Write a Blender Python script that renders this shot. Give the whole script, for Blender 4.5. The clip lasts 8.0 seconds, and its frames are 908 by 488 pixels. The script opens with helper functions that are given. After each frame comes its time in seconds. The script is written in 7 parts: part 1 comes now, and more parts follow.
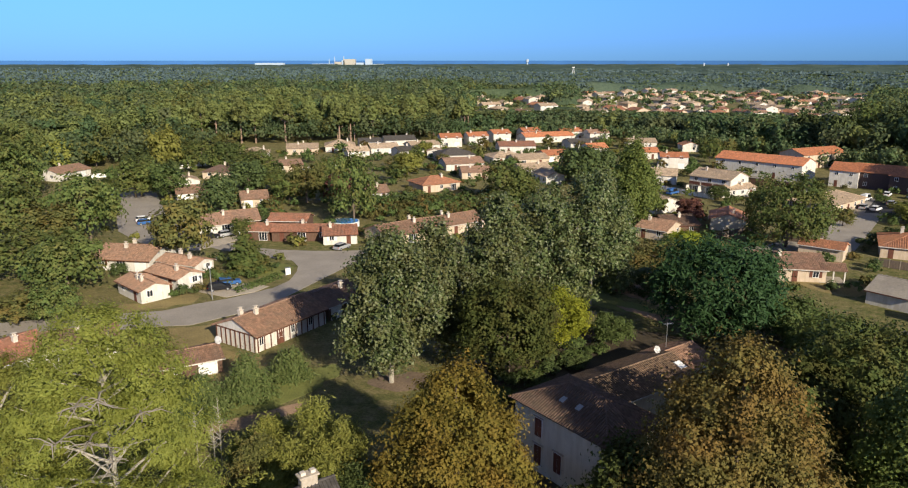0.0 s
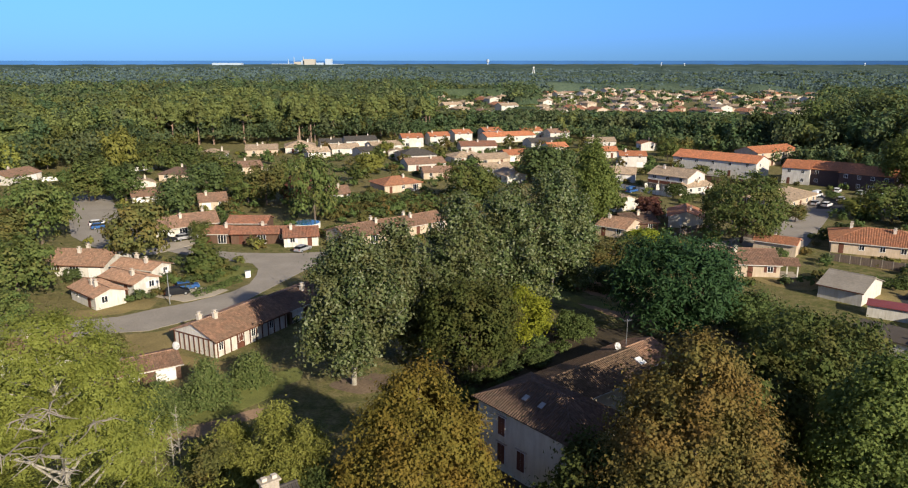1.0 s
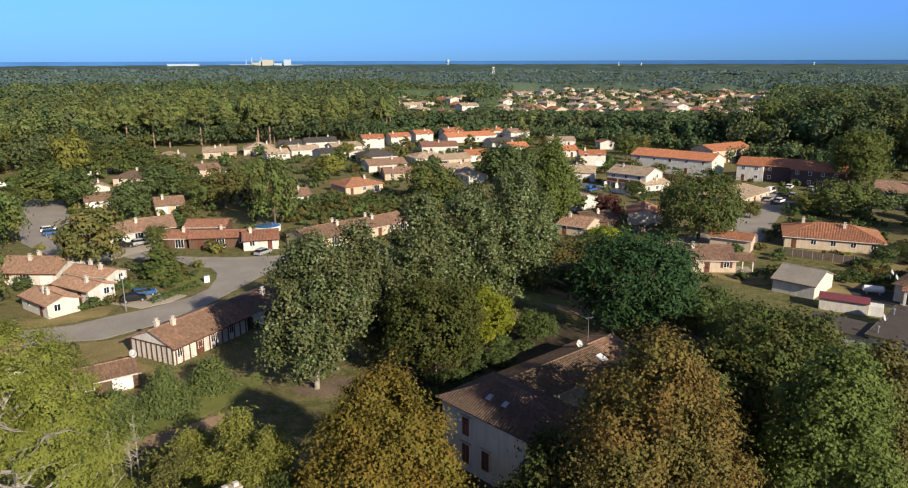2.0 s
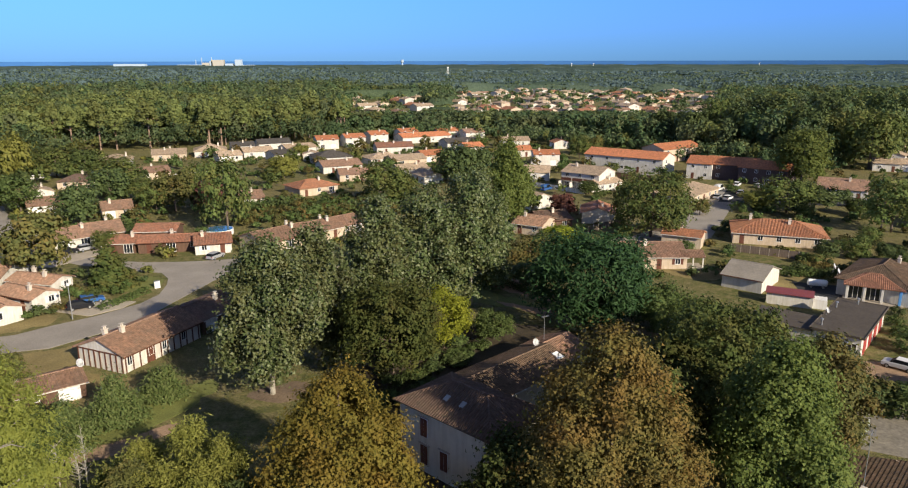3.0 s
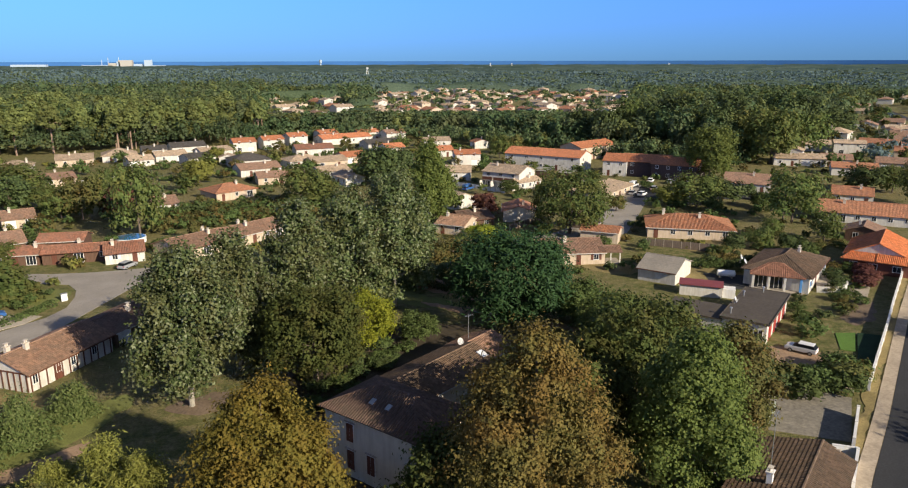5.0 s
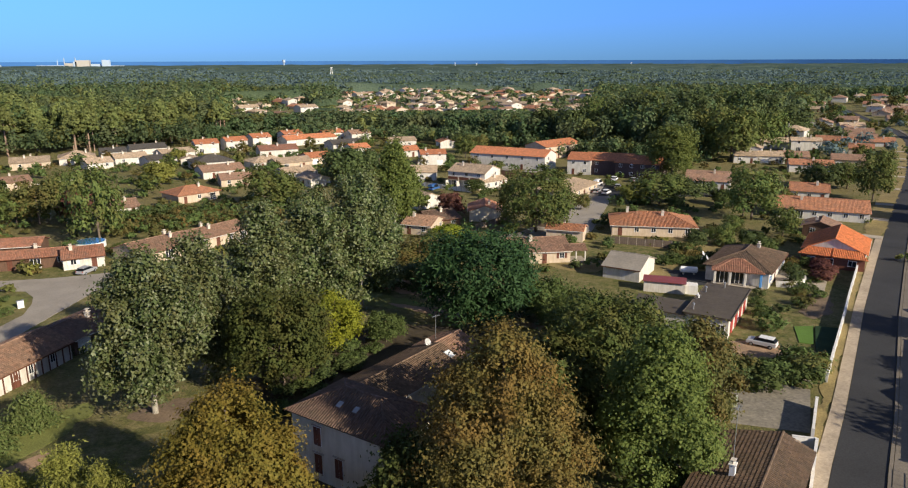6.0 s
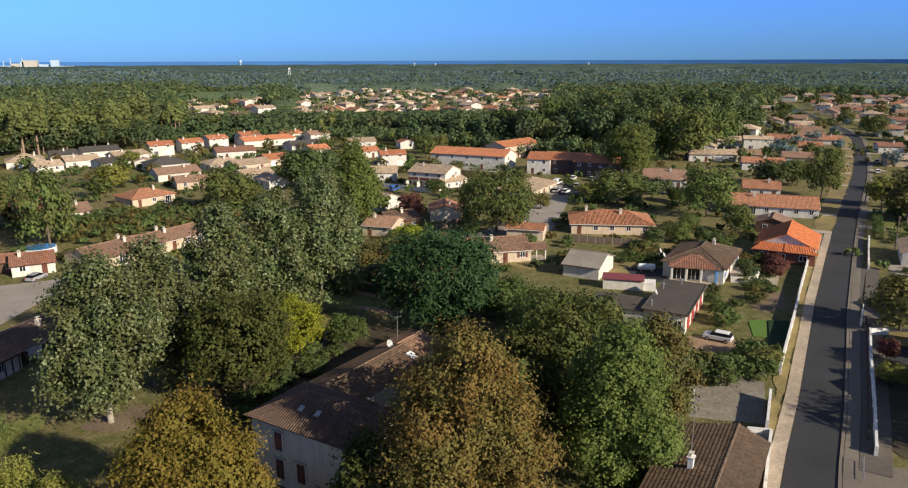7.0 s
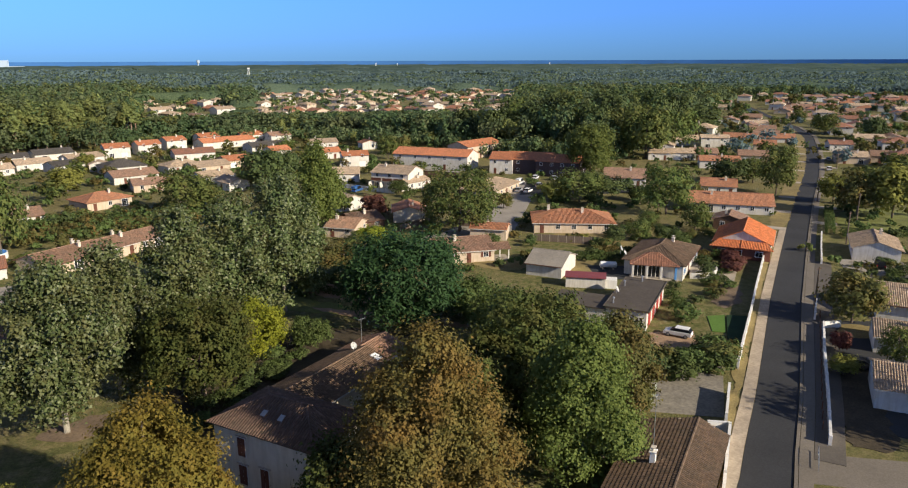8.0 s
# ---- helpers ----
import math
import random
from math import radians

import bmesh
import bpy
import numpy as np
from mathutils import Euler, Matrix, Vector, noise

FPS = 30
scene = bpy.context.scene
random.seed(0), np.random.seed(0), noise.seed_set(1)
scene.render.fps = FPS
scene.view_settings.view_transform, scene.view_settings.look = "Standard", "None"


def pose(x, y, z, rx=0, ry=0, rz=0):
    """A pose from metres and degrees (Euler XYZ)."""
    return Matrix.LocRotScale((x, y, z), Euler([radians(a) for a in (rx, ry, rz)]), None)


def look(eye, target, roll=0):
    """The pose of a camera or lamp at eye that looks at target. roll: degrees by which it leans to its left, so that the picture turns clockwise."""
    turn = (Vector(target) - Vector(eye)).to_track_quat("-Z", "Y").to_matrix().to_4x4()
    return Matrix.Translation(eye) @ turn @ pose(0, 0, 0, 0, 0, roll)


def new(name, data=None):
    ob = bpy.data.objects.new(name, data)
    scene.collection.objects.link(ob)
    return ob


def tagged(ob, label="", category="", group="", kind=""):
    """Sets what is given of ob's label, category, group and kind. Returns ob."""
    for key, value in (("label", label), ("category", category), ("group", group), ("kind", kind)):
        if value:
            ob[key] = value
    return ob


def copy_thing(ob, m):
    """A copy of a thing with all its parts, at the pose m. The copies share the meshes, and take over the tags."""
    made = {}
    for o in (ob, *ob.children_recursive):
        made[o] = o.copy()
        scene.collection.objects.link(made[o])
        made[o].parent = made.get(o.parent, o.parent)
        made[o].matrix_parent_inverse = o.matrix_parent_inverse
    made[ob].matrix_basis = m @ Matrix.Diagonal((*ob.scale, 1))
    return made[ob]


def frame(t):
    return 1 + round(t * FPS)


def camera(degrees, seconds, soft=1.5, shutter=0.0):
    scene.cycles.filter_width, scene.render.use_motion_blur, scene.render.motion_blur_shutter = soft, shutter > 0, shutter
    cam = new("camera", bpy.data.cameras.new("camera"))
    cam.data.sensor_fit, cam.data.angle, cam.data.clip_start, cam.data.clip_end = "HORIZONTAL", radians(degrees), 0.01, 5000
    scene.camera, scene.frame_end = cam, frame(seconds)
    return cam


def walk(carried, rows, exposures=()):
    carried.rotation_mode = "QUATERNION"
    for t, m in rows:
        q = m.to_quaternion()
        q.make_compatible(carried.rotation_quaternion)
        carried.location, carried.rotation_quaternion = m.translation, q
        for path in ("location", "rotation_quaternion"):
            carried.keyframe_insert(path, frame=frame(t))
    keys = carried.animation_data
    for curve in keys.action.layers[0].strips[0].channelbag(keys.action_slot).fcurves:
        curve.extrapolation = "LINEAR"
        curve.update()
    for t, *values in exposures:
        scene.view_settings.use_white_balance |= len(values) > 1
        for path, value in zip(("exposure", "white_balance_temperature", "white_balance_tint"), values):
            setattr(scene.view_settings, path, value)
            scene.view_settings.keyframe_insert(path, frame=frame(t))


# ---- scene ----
cam = camera(65.0, 8.0, 1.15)
PATH = [
    (0, look((-0.648, 0.027, 39.584), (-0.662, 1.964, 39.085), -0.0)),
    (0.5, look((-0.534, 0.052, 39.596), (-0.499, 1.988, 39.098), -0.1)),
    (1, look((-0.431, 0.083, 39.612), (-0.342, 2.018, 39.113), -0.0)),
    (1.5, look((-0.343, 0.113, 39.632), (-0.204, 2.045, 39.133), -0.1)),
    (3, look((-0.099, 0.127, 39.735), (0.213, 2.039, 39.237), -0.1)),
    (3.5, look((-0.015, 0.103, 39.763), (0.358, 2.004, 39.264), -0.1)),
    (4, look((0.063, 0.065, 39.797), (0.49, 1.954, 39.298), -0.1)),
    (4.5, look((0.127, 0.031, 39.833), (0.602, 1.909, 39.335), -0.1)),
    (6, look((0.323, -0.048, 39.991), (0.929, 1.791, 39.492), -0.2)),
    (6.5, look((0.391, -0.076, 40.024), (1.048, 1.746, 39.525), -0.2)),
    (7, look((0.45, -0.112, 40.048), (1.157, 1.691, 39.549), -0.2)),
    (7.5, look((0.498, -0.147, 40.078), (1.253, 1.636, 39.579), -0.2)),
    (8, look((0.539, -0.189, 40.104), (1.339, 1.575, 39.605), -0.2)),
]
walk(cam, PATH, [(0, 0.5), (8, 0.5)])

# ---- world, sun ----
SUN_AZ, SUN_EL = 149.0, 24.5
world = bpy.data.worlds.new("sky")
scene.world = world
world.use_nodes = True
wnt = world.node_tree
wnt.nodes.clear()
sky = wnt.nodes.new("ShaderNodeTexSky")
sky.sky_type = "NISHITA"
sky.sun_disc = False
sky.sun_elevation = radians(SUN_EL)
sky.sun_rotation = radians(SUN_AZ)
sky.altitude = 0
sky.air_density = 1.0
sky.dust_density = 0.0
sky.ozone_density = 0.6
tint = wnt.nodes.new("ShaderNodeMix")
tint.data_type, tint.blend_type = "RGBA", "MULTIPLY"
tint.inputs[0].default_value = 1.0
veil = wnt.nodes.new("ShaderNodeMix")
veil.data_type = "RGBA"
veil.inputs[7].default_value = (1.5, 1.25, 1.3, 1)
low_sky = wnt.nodes.new("ShaderNodeMix")
low_sky.data_type = "RGBA"
low_sky.inputs[6].default_value = (0.21, 0.595, 2.0, 1)
low_sky.inputs[7].default_value = (0.425, 0.94, 2.7, 1)
back = wnt.nodes.new("ShaderNodeBackground")
back.inputs[1].default_value = 0.05
# deep blue at the rim, paler above it, a milky neutral blue overhead
dome = wnt.nodes.new("ShaderNodeTexCoord")
split = wnt.nodes.new("ShaderNodeSeparateXYZ")
lift = wnt.nodes.new("ShaderNodeMapRange")
lift.inputs[1].default_value, lift.inputs[2].default_value = 0.1, 0.4
band = wnt.nodes.new("ShaderNodeMapRange")
band.inputs[1].default_value, band.inputs[2].default_value = 0.0, 0.09
wout = wnt.nodes.new("ShaderNodeOutputWorld")
wnt.links.new(dome.outputs["Generated"], split.inputs[0])
wnt.links.new(split.outputs[2], lift.inputs[0])
wnt.links.new(split.outputs[2], band.inputs[0])
wnt.links.new(band.outputs[0], low_sky.inputs[0])
wnt.links.new(low_sky.outputs[2], veil.inputs[6])
wnt.links.new(lift.outputs[0], veil.inputs[0])
wnt.links.new(veil.outputs[2], tint.inputs[7])
wnt.links.new(sky.outputs[0], tint.inputs[6])
wnt.links.new(tint.outputs[2], back.inputs[0])
wnt.links.new(back.outputs[0], wout.inputs[0])

sun_data = bpy.data.lights.new("sun", "SUN")
sun_data.energy, sun_data.angle, sun_data.color = 4.8, radians(0.6), (1.0, 0.885, 0.71)
sun = new("sun", sun_data)
_a, _e = radians(SUN_AZ), radians(SUN_EL)
SUN_DIR = Vector((math.sin(_a) * math.cos(_e), math.cos(_a) * math.cos(_e), math.sin(_e)))
sun.matrix_world = look(SUN_DIR * 300, (0, 0, 0))

# ---- materials ----
class Mat:
    """A node material with short ways to add nodes."""

    def __init__(self, name):
        self.m = bpy.data.materials.new(name)
        self.m.use_nodes = True
        self.nt = self.m.node_tree
        self.b = self.nt.nodes["Principled BSDF"]
        self.out = self.nt.nodes["Material Output"]

    def add(self, kind):
        return self.nt.nodes.new(kind)

    def link(self, a, b):
        self.nt.links.new(a, b)

    def coords(self, which="Object"):
        return self.add("ShaderNodeTexCoord").outputs[which]

    def noise(self, scale, detail=4.0, rough=0.55, vec=None):
        n = self.add("ShaderNodeTexNoise")
        n.inputs["Scale"].default_value, n.inputs["Detail"].default_value = scale, detail
        n.inputs["Roughness"].default_value = rough
        self.link(vec or self.coords(), n.inputs["Vector"])
        return n.outputs[0]

    def ramp(self, fac, stops):
        r = self.add("ShaderNodeValToRGB")
        el = r.color_ramp.elements
        while len(el) < len(stops):
            el.new(0.5)
        for e, (p, c) in zip(el, stops):
            e.position, e.color = p, (*c, 1)
        self.link(fac, r.inputs[0])
        return r.outputs[0]

    def mix(self, fac, a, b, how="MIX"):
        n = self.add("ShaderNodeMix")
        n.data_type, n.blend_type = "RGBA", how
        for v, i in ((fac, 0), (a, 6), (b, 7)):
            if isinstance(v, (int, float)):
                n.inputs[i].default_value = v
            elif isinstance(v, tuple):
                n.inputs[i].default_value = (*v, 1)
            else:
                self.link(v, n.inputs[i])
        return n.outputs[2]

    def math(self, op, a, b=0.0):
        n = self.add("ShaderNodeMath")
        n.operation = op
        for v, i in ((a, 0), (b, 1)):
            if isinstance(v, (int, float)):
                n.inputs[i].default_value = v
            else:
                self.link(v, n.inputs[i])
        return n.outputs[0]

    def bump(self, height, strength=0.3, dist=0.02):
        n = self.add("ShaderNodeBump")
        n.inputs["Strength"].default_value, n.inputs["Distance"].default_value = strength, dist
        self.link(height, n.inputs["Height"])
        self.link(n.outputs[0], self.b.inputs["Normal"])

    def finish(self, color, rough=0.8, metal=0.0, spec=0.4):
        if isinstance(color, tuple):
            self.b.inputs["Base Color"].default_value = (*color, 1)
        else:
            self.link(color, self.b.inputs["Base Color"])
        self.b.inputs["Roughness"].default_value, self.b.inputs["Metallic"].default_value = rough, metal
        self.b.inputs["Specular IOR Level"].default_value = spec
        return self.m


def shade(c, k):
    return tuple(min(1.0, v * k) for v in c)


def roof_material(name, c, lichen=(0.16, 0.14, 0.11), old=0.5):
    """Clay tiles: every tile its own tone, ribs and courses, lichen and dark stains. UV in metres."""
    k = Mat(name)
    uv = k.coords("UV")
    sep = k.add("ShaderNodeSeparateXYZ")
    k.link(uv, sep.inputs[0])
    u, v = k.math("DIVIDE", sep.outputs[0], 0.3), k.math("DIVIDE", sep.outputs[1], 0.38)
    comb = k.add("ShaderNodeCombineXYZ")
    k.link(k.math("FLOOR", u), comb.inputs[0])
    k.link(k.math("FLOOR", v), comb.inputs[1])
    info = k.add("ShaderNodeObjectInfo")
    k.link(info.outputs["Random"], comb.inputs[2])
    wn = k.add("ShaderNodeTexWhiteNoise")
    k.link(comb.outputs[0], wn.inputs[0])
    tile = k.ramp(wn.outputs[0], [(0.0, shade(c, 0.72)), (0.35, shade(c, 0.92)), (0.75, shade(c, 1.08)), (1.0, shade(c, 1.3))])
    whole = k.math("ADD", k.math("MULTIPLY", info.outputs["Random"], 0.35), 0.83)
    bright = k.add("ShaderNodeCombineXYZ")
    for i in range(3):
        k.link(whole, bright.inputs[i])
    tile = k.mix(1.0, tile, bright.outputs[0], "MULTIPLY")
    big = k.ramp(k.noise(0.55, 6, 0.65), [(0.42, (0, 0, 0)), (0.68, (1, 1, 1))])
    col = k.mix(k.math("MULTIPLY", big, old), tile, lichen)
    fine = k.ramp(k.noise(7, 3), [(0.3, (0.78, 0.78, 0.78)), (0.7, (1.1, 1.1, 1.1))])
    col = k.mix(1.0, col, fine, "MULTIPLY")
    rib = k.math("ABSOLUTE", k.math("SINE", k.math("MULTIPLY", u, math.pi)))
    step = k.math("FRACT", v)
    k.bump(k.math("ADD", rib, k.math("MULTIPLY", step, -0.5)), 0.7, 0.06)
    return k.finish(col, 0.85, 0, 0.3)


def plaster(name, c, dirt=0.35):
    k = Mat(name)
    a = k.ramp(k.noise(0.8, 6, 0.6), [(0.3, shade(c, 1 - dirt * 0.5)), (0.65, c)])
    st = k.add("ShaderNodeMapping")
    st.inputs["Scale"].default_value = (2.2, 2.2, 0.25)
    k.link(k.coords(), st.inputs[0])
    streak = k.ramp(k.noise(1.5, 4, 0.6, st.outputs[0]), [(0.35, shade((1, 0.97, 0.92), 1 - dirt * 0.45)), (0.6, (1, 1, 1))])
    k.bump(k.noise(35, 3), 0.15, 0.01)
    return k.finish(k.mix(1.0, a, streak, "MULTIPLY"), 0.9, 0, 0.25)


def grainy(name, c, scale=6.0, amount=0.35, rough=0.85, bump=0.2, big=0.3, metal=0.0, spec=0.35):
    k = Mat(name)
    a = k.ramp(k.noise(scale, 6, 0.65), [(0.25, shade(c, 1 - amount)), (0.75, shade(c, 1 + amount))])
    b = k.ramp(k.noise(big, 5, 0.6), [(0.3, shade((1, 1, 1), 1 - amount * 0.8)), (0.7, (1.08, 1.08, 1.08))])
    if bump:
        k.bump(k.noise(scale * 4, 3), bump, 0.02)
    return k.finish(k.mix(1.0, a, b, "MULTIPLY"), rough, metal, spec)


def wood(name, c, stretch=(1, 1, 0.1)):
    k = Mat(name)
    mp = k.add("ShaderNodeMapping")
    mp.inputs["Scale"].default_value = stretch
    k.link(k.coords(), mp.inputs[0])
    a = k.ramp(k.noise(9, 5, 0.6, mp.outputs[0]), [(0.3, shade(c, 0.65)), (0.7, shade(c, 1.25))])
    return k.finish(a, 0.75, 0, 0.3)


def leaf_material(name, tones, autumn=None, much=0.5, size=0.3, gloss=0.75, lucid=0.25, start=0.45):
    """Leaves: every leaf its own tone; whole boughs may have turned."""
    k = Mat(name)
    geo = k.add("ShaderNodeNewGeometry")
    n = len(tones)
    col = k.ramp(geo.outputs["Random Per Island"], [(i / max(1, n - 1), c) for i, c in enumerate(tones)])
    if autumn:
        turn = k.ramp(k.noise(size, 4, 0.6), [(start, (0, 0, 0)), (start + 0.2, (1, 1, 1))])
        warm = k.ramp(geo.outputs["Random Per Island"], [(i / max(1, len(autumn) - 1), c) for i, c in enumerate(autumn)])
        col = k.mix(k.math("MULTIPLY", turn, much), col, warm)
    info = k.add("ShaderNodeObjectInfo")
    hue = k.add("ShaderNodeHueSaturation")
    k.link(k.math("ADD", k.math("MULTIPLY", info.outputs["Random"], 0.02), 0.49), hue.inputs["Hue"])
    k.link(k.math("ADD", k.math("MULTIPLY", info.outputs["Random"], 0.3), 0.87), hue.inputs["Value"])
    k.link(col, hue.inputs["Color"])
    k.finish(hue.outputs[0], gloss, 0, 0.1)
    tr = k.add("ShaderNodeBsdfTranslucent")
    k.link(hue.outputs[0], tr.inputs[0])
    mx = k.add("ShaderNodeMixShader")
    mx.inputs[0].default_value = lucid
    k.link(k.b.outputs[0], mx.inputs[1])
    k.link(tr.outputs[0], mx.inputs[2])
    k.link(mx.outputs[0], k.out.inputs[0])
    return k.m


ROOF = {
    "T": roof_material("tiles_terracotta", (0.43, 0.19, 0.10), old=0.35),
    "R": roof_material("tiles_red", (0.34, 0.155, 0.095), old=0.45),
    "O": roof_material("tiles_orange", (0.58, 0.19, 0.07), old=0.15),
    "B": roof_material("tiles_brown", (0.32, 0.19, 0.125), old=0.4),
    "S": roof_material("tiles_sand", (0.50, 0.37, 0.25), old=0.4),
    "K": roof_material("tiles_umber", (0.18, 0.11, 0.08), old=0.5),
    "D": roof_material("tiles_slate", (0.085, 0.075, 0.065), lichen=(0.12, 0.115, 0.10), old=0.3),
    "G": grainy("sheet_grey", (0.31, 0.275, 0.225), 3, 0.25, 0.6),
    "P": roof_material("tiles_salmon", (0.47, 0.225, 0.135), old=0.25),
    "A": roof_material("tiles_bright", (0.54, 0.205, 0.095), old=0.15),
    # mossy tiles of V, darkened: the shade on the manor roof is in the colour
    "M": roof_material("tiles_moss_shaded", (0.17, 0.105, 0.075), lichen=(0.09, 0.07, 0.05), old=0.7),
    "V": roof_material("tiles_mossy", (0.185, 0.122, 0.08), lichen=(0.10, 0.08, 0.055), old=0.7),
}
WALL = {
    "W": plaster("plaster_white", (0.68, 0.65, 0.59)),
    "C": plaster("plaster_cream", (0.60, 0.49, 0.37)),
    "K": wood("cladding_brown", (0.13, 0.075, 0.05)),
    "D": wood("cladding_dark", (0.09, 0.06, 0.055)),
    "P": plaster("plaster_grey", (0.72, 0.64, 0.50), 0.25),
}
GLASS = Mat("window_glass").finish((0.02, 0.024, 0.03), 0.06, 0, 0.6)
FRAME = Mat("window_frame_white").finish((0.75, 0.74, 0.72), 0.5)
SHUTTER = {
    "brown": wood("shutter_brown", (0.14, 0.055, 0.035)),
    "white": grainy("shutter_white", (0.72, 0.71, 0.68), 5, 0.1, 0.6, 0.1),
    "blue": grainy("paint_blue", (0.10, 0.27, 0.55), 5, 0.15, 0.5, 0.1),
    "red": grainy("paint_red", (0.38, 0.06, 0.05), 5, 0.15, 0.5, 0.1),
}
TIMBER = wood("timber_brown", (0.12, 0.05, 0.03))
BRICKISH = grainy("chimney_render", (0.62, 0.55, 0.46), 8, 0.2)
METAL = grainy("galvanised_steel", (0.42, 0.43, 0.44), 8, 0.15, 0.45, 0, 0.3, 0.7)
WHITE_METAL = Mat("white_enamel").finish((0.82, 0.82, 0.80), 0.35)
ASPHALT = grainy("asphalt_new", (0.041, 0.042, 0.044), 5, 0.3, 0.9, 0.4, 0.12)
OLD_ASPHALT = grainy("asphalt_old", (0.33, 0.295, 0.25), 5, 0.25, 0.9, 0.4, 0.15)
PALE_ASPHALT = grainy("asphalt_pale", (0.20, 0.172, 0.135), 5, 0.25, 0.9, 0.4, 0.15)
GREY_ASPHALT = grainy("asphalt_grey", (0.125, 0.108, 0.088), 5, 0.25, 0.9, 0.4, 0.15)
CONCRETE = grainy("concrete", (0.43, 0.37, 0.29), 4, 0.22, 0.9, 0.3, 0.25)
SAND = grainy("sandy_verge", (0.44, 0.36, 0.265), 3, 0.28, 0.95, 0.4, 0.3)
DIRT = grainy("bare_earth", (0.20, 0.145, 0.095), 3, 0.4, 0.95, 0.5, 0.3)
PATH_DIRT = grainy("earth_path", (0.36, 0.24, 0.15), 3, 0.3, 0.95, 0.5, 0.3)
# litter and dark soil, with the shade over them put into the colour
SHADE_LITTER = grainy("shade_leaf_litter", (0.075, 0.058, 0.034), 4, 0.5, 0.95, 0.6, 0.35)
LAWN = grainy("lawn", (0.185, 0.20, 0.052), 5, 0.4, 0.95, 0.6, 0.25)
DRY_LAWN = grainy("dry_lawn", (0.27, 0.21, 0.085), 4, 0.4, 0.95, 0.6, 0.2)
WHITEWALL = plaster("boundary_wall_white", (0.82, 0.81, 0.78), 0.25)
POOL = Mat("pool_water").finish((0.03, 0.16, 0.26), 0.05, 0, 0.6)
TARP = grainy("pool_cover_green", (0.03, 0.06, 0.028), 4, 0.3, 0.9, spec=0.1)
BITUMEN = grainy("roof_felt", (0.095, 0.078, 0.06), 3, 0.25, 0.85, 0.3, 0.3)
BARK = wood("bark_brown", (0.15, 0.115, 0.085), (3, 3, 0.6))
PALE_BARK = wood("bark_pale", (0.36, 0.33, 0.27), (3, 3, 0.6))
DEAD_WOOD = wood("dead_grey_wood", (0.25, 0.22, 0.175), (3, 3, 0.6))
PINE_BARK = wood("bark_pine", (0.30, 0.21, 0.15), (3, 3, 0.6))

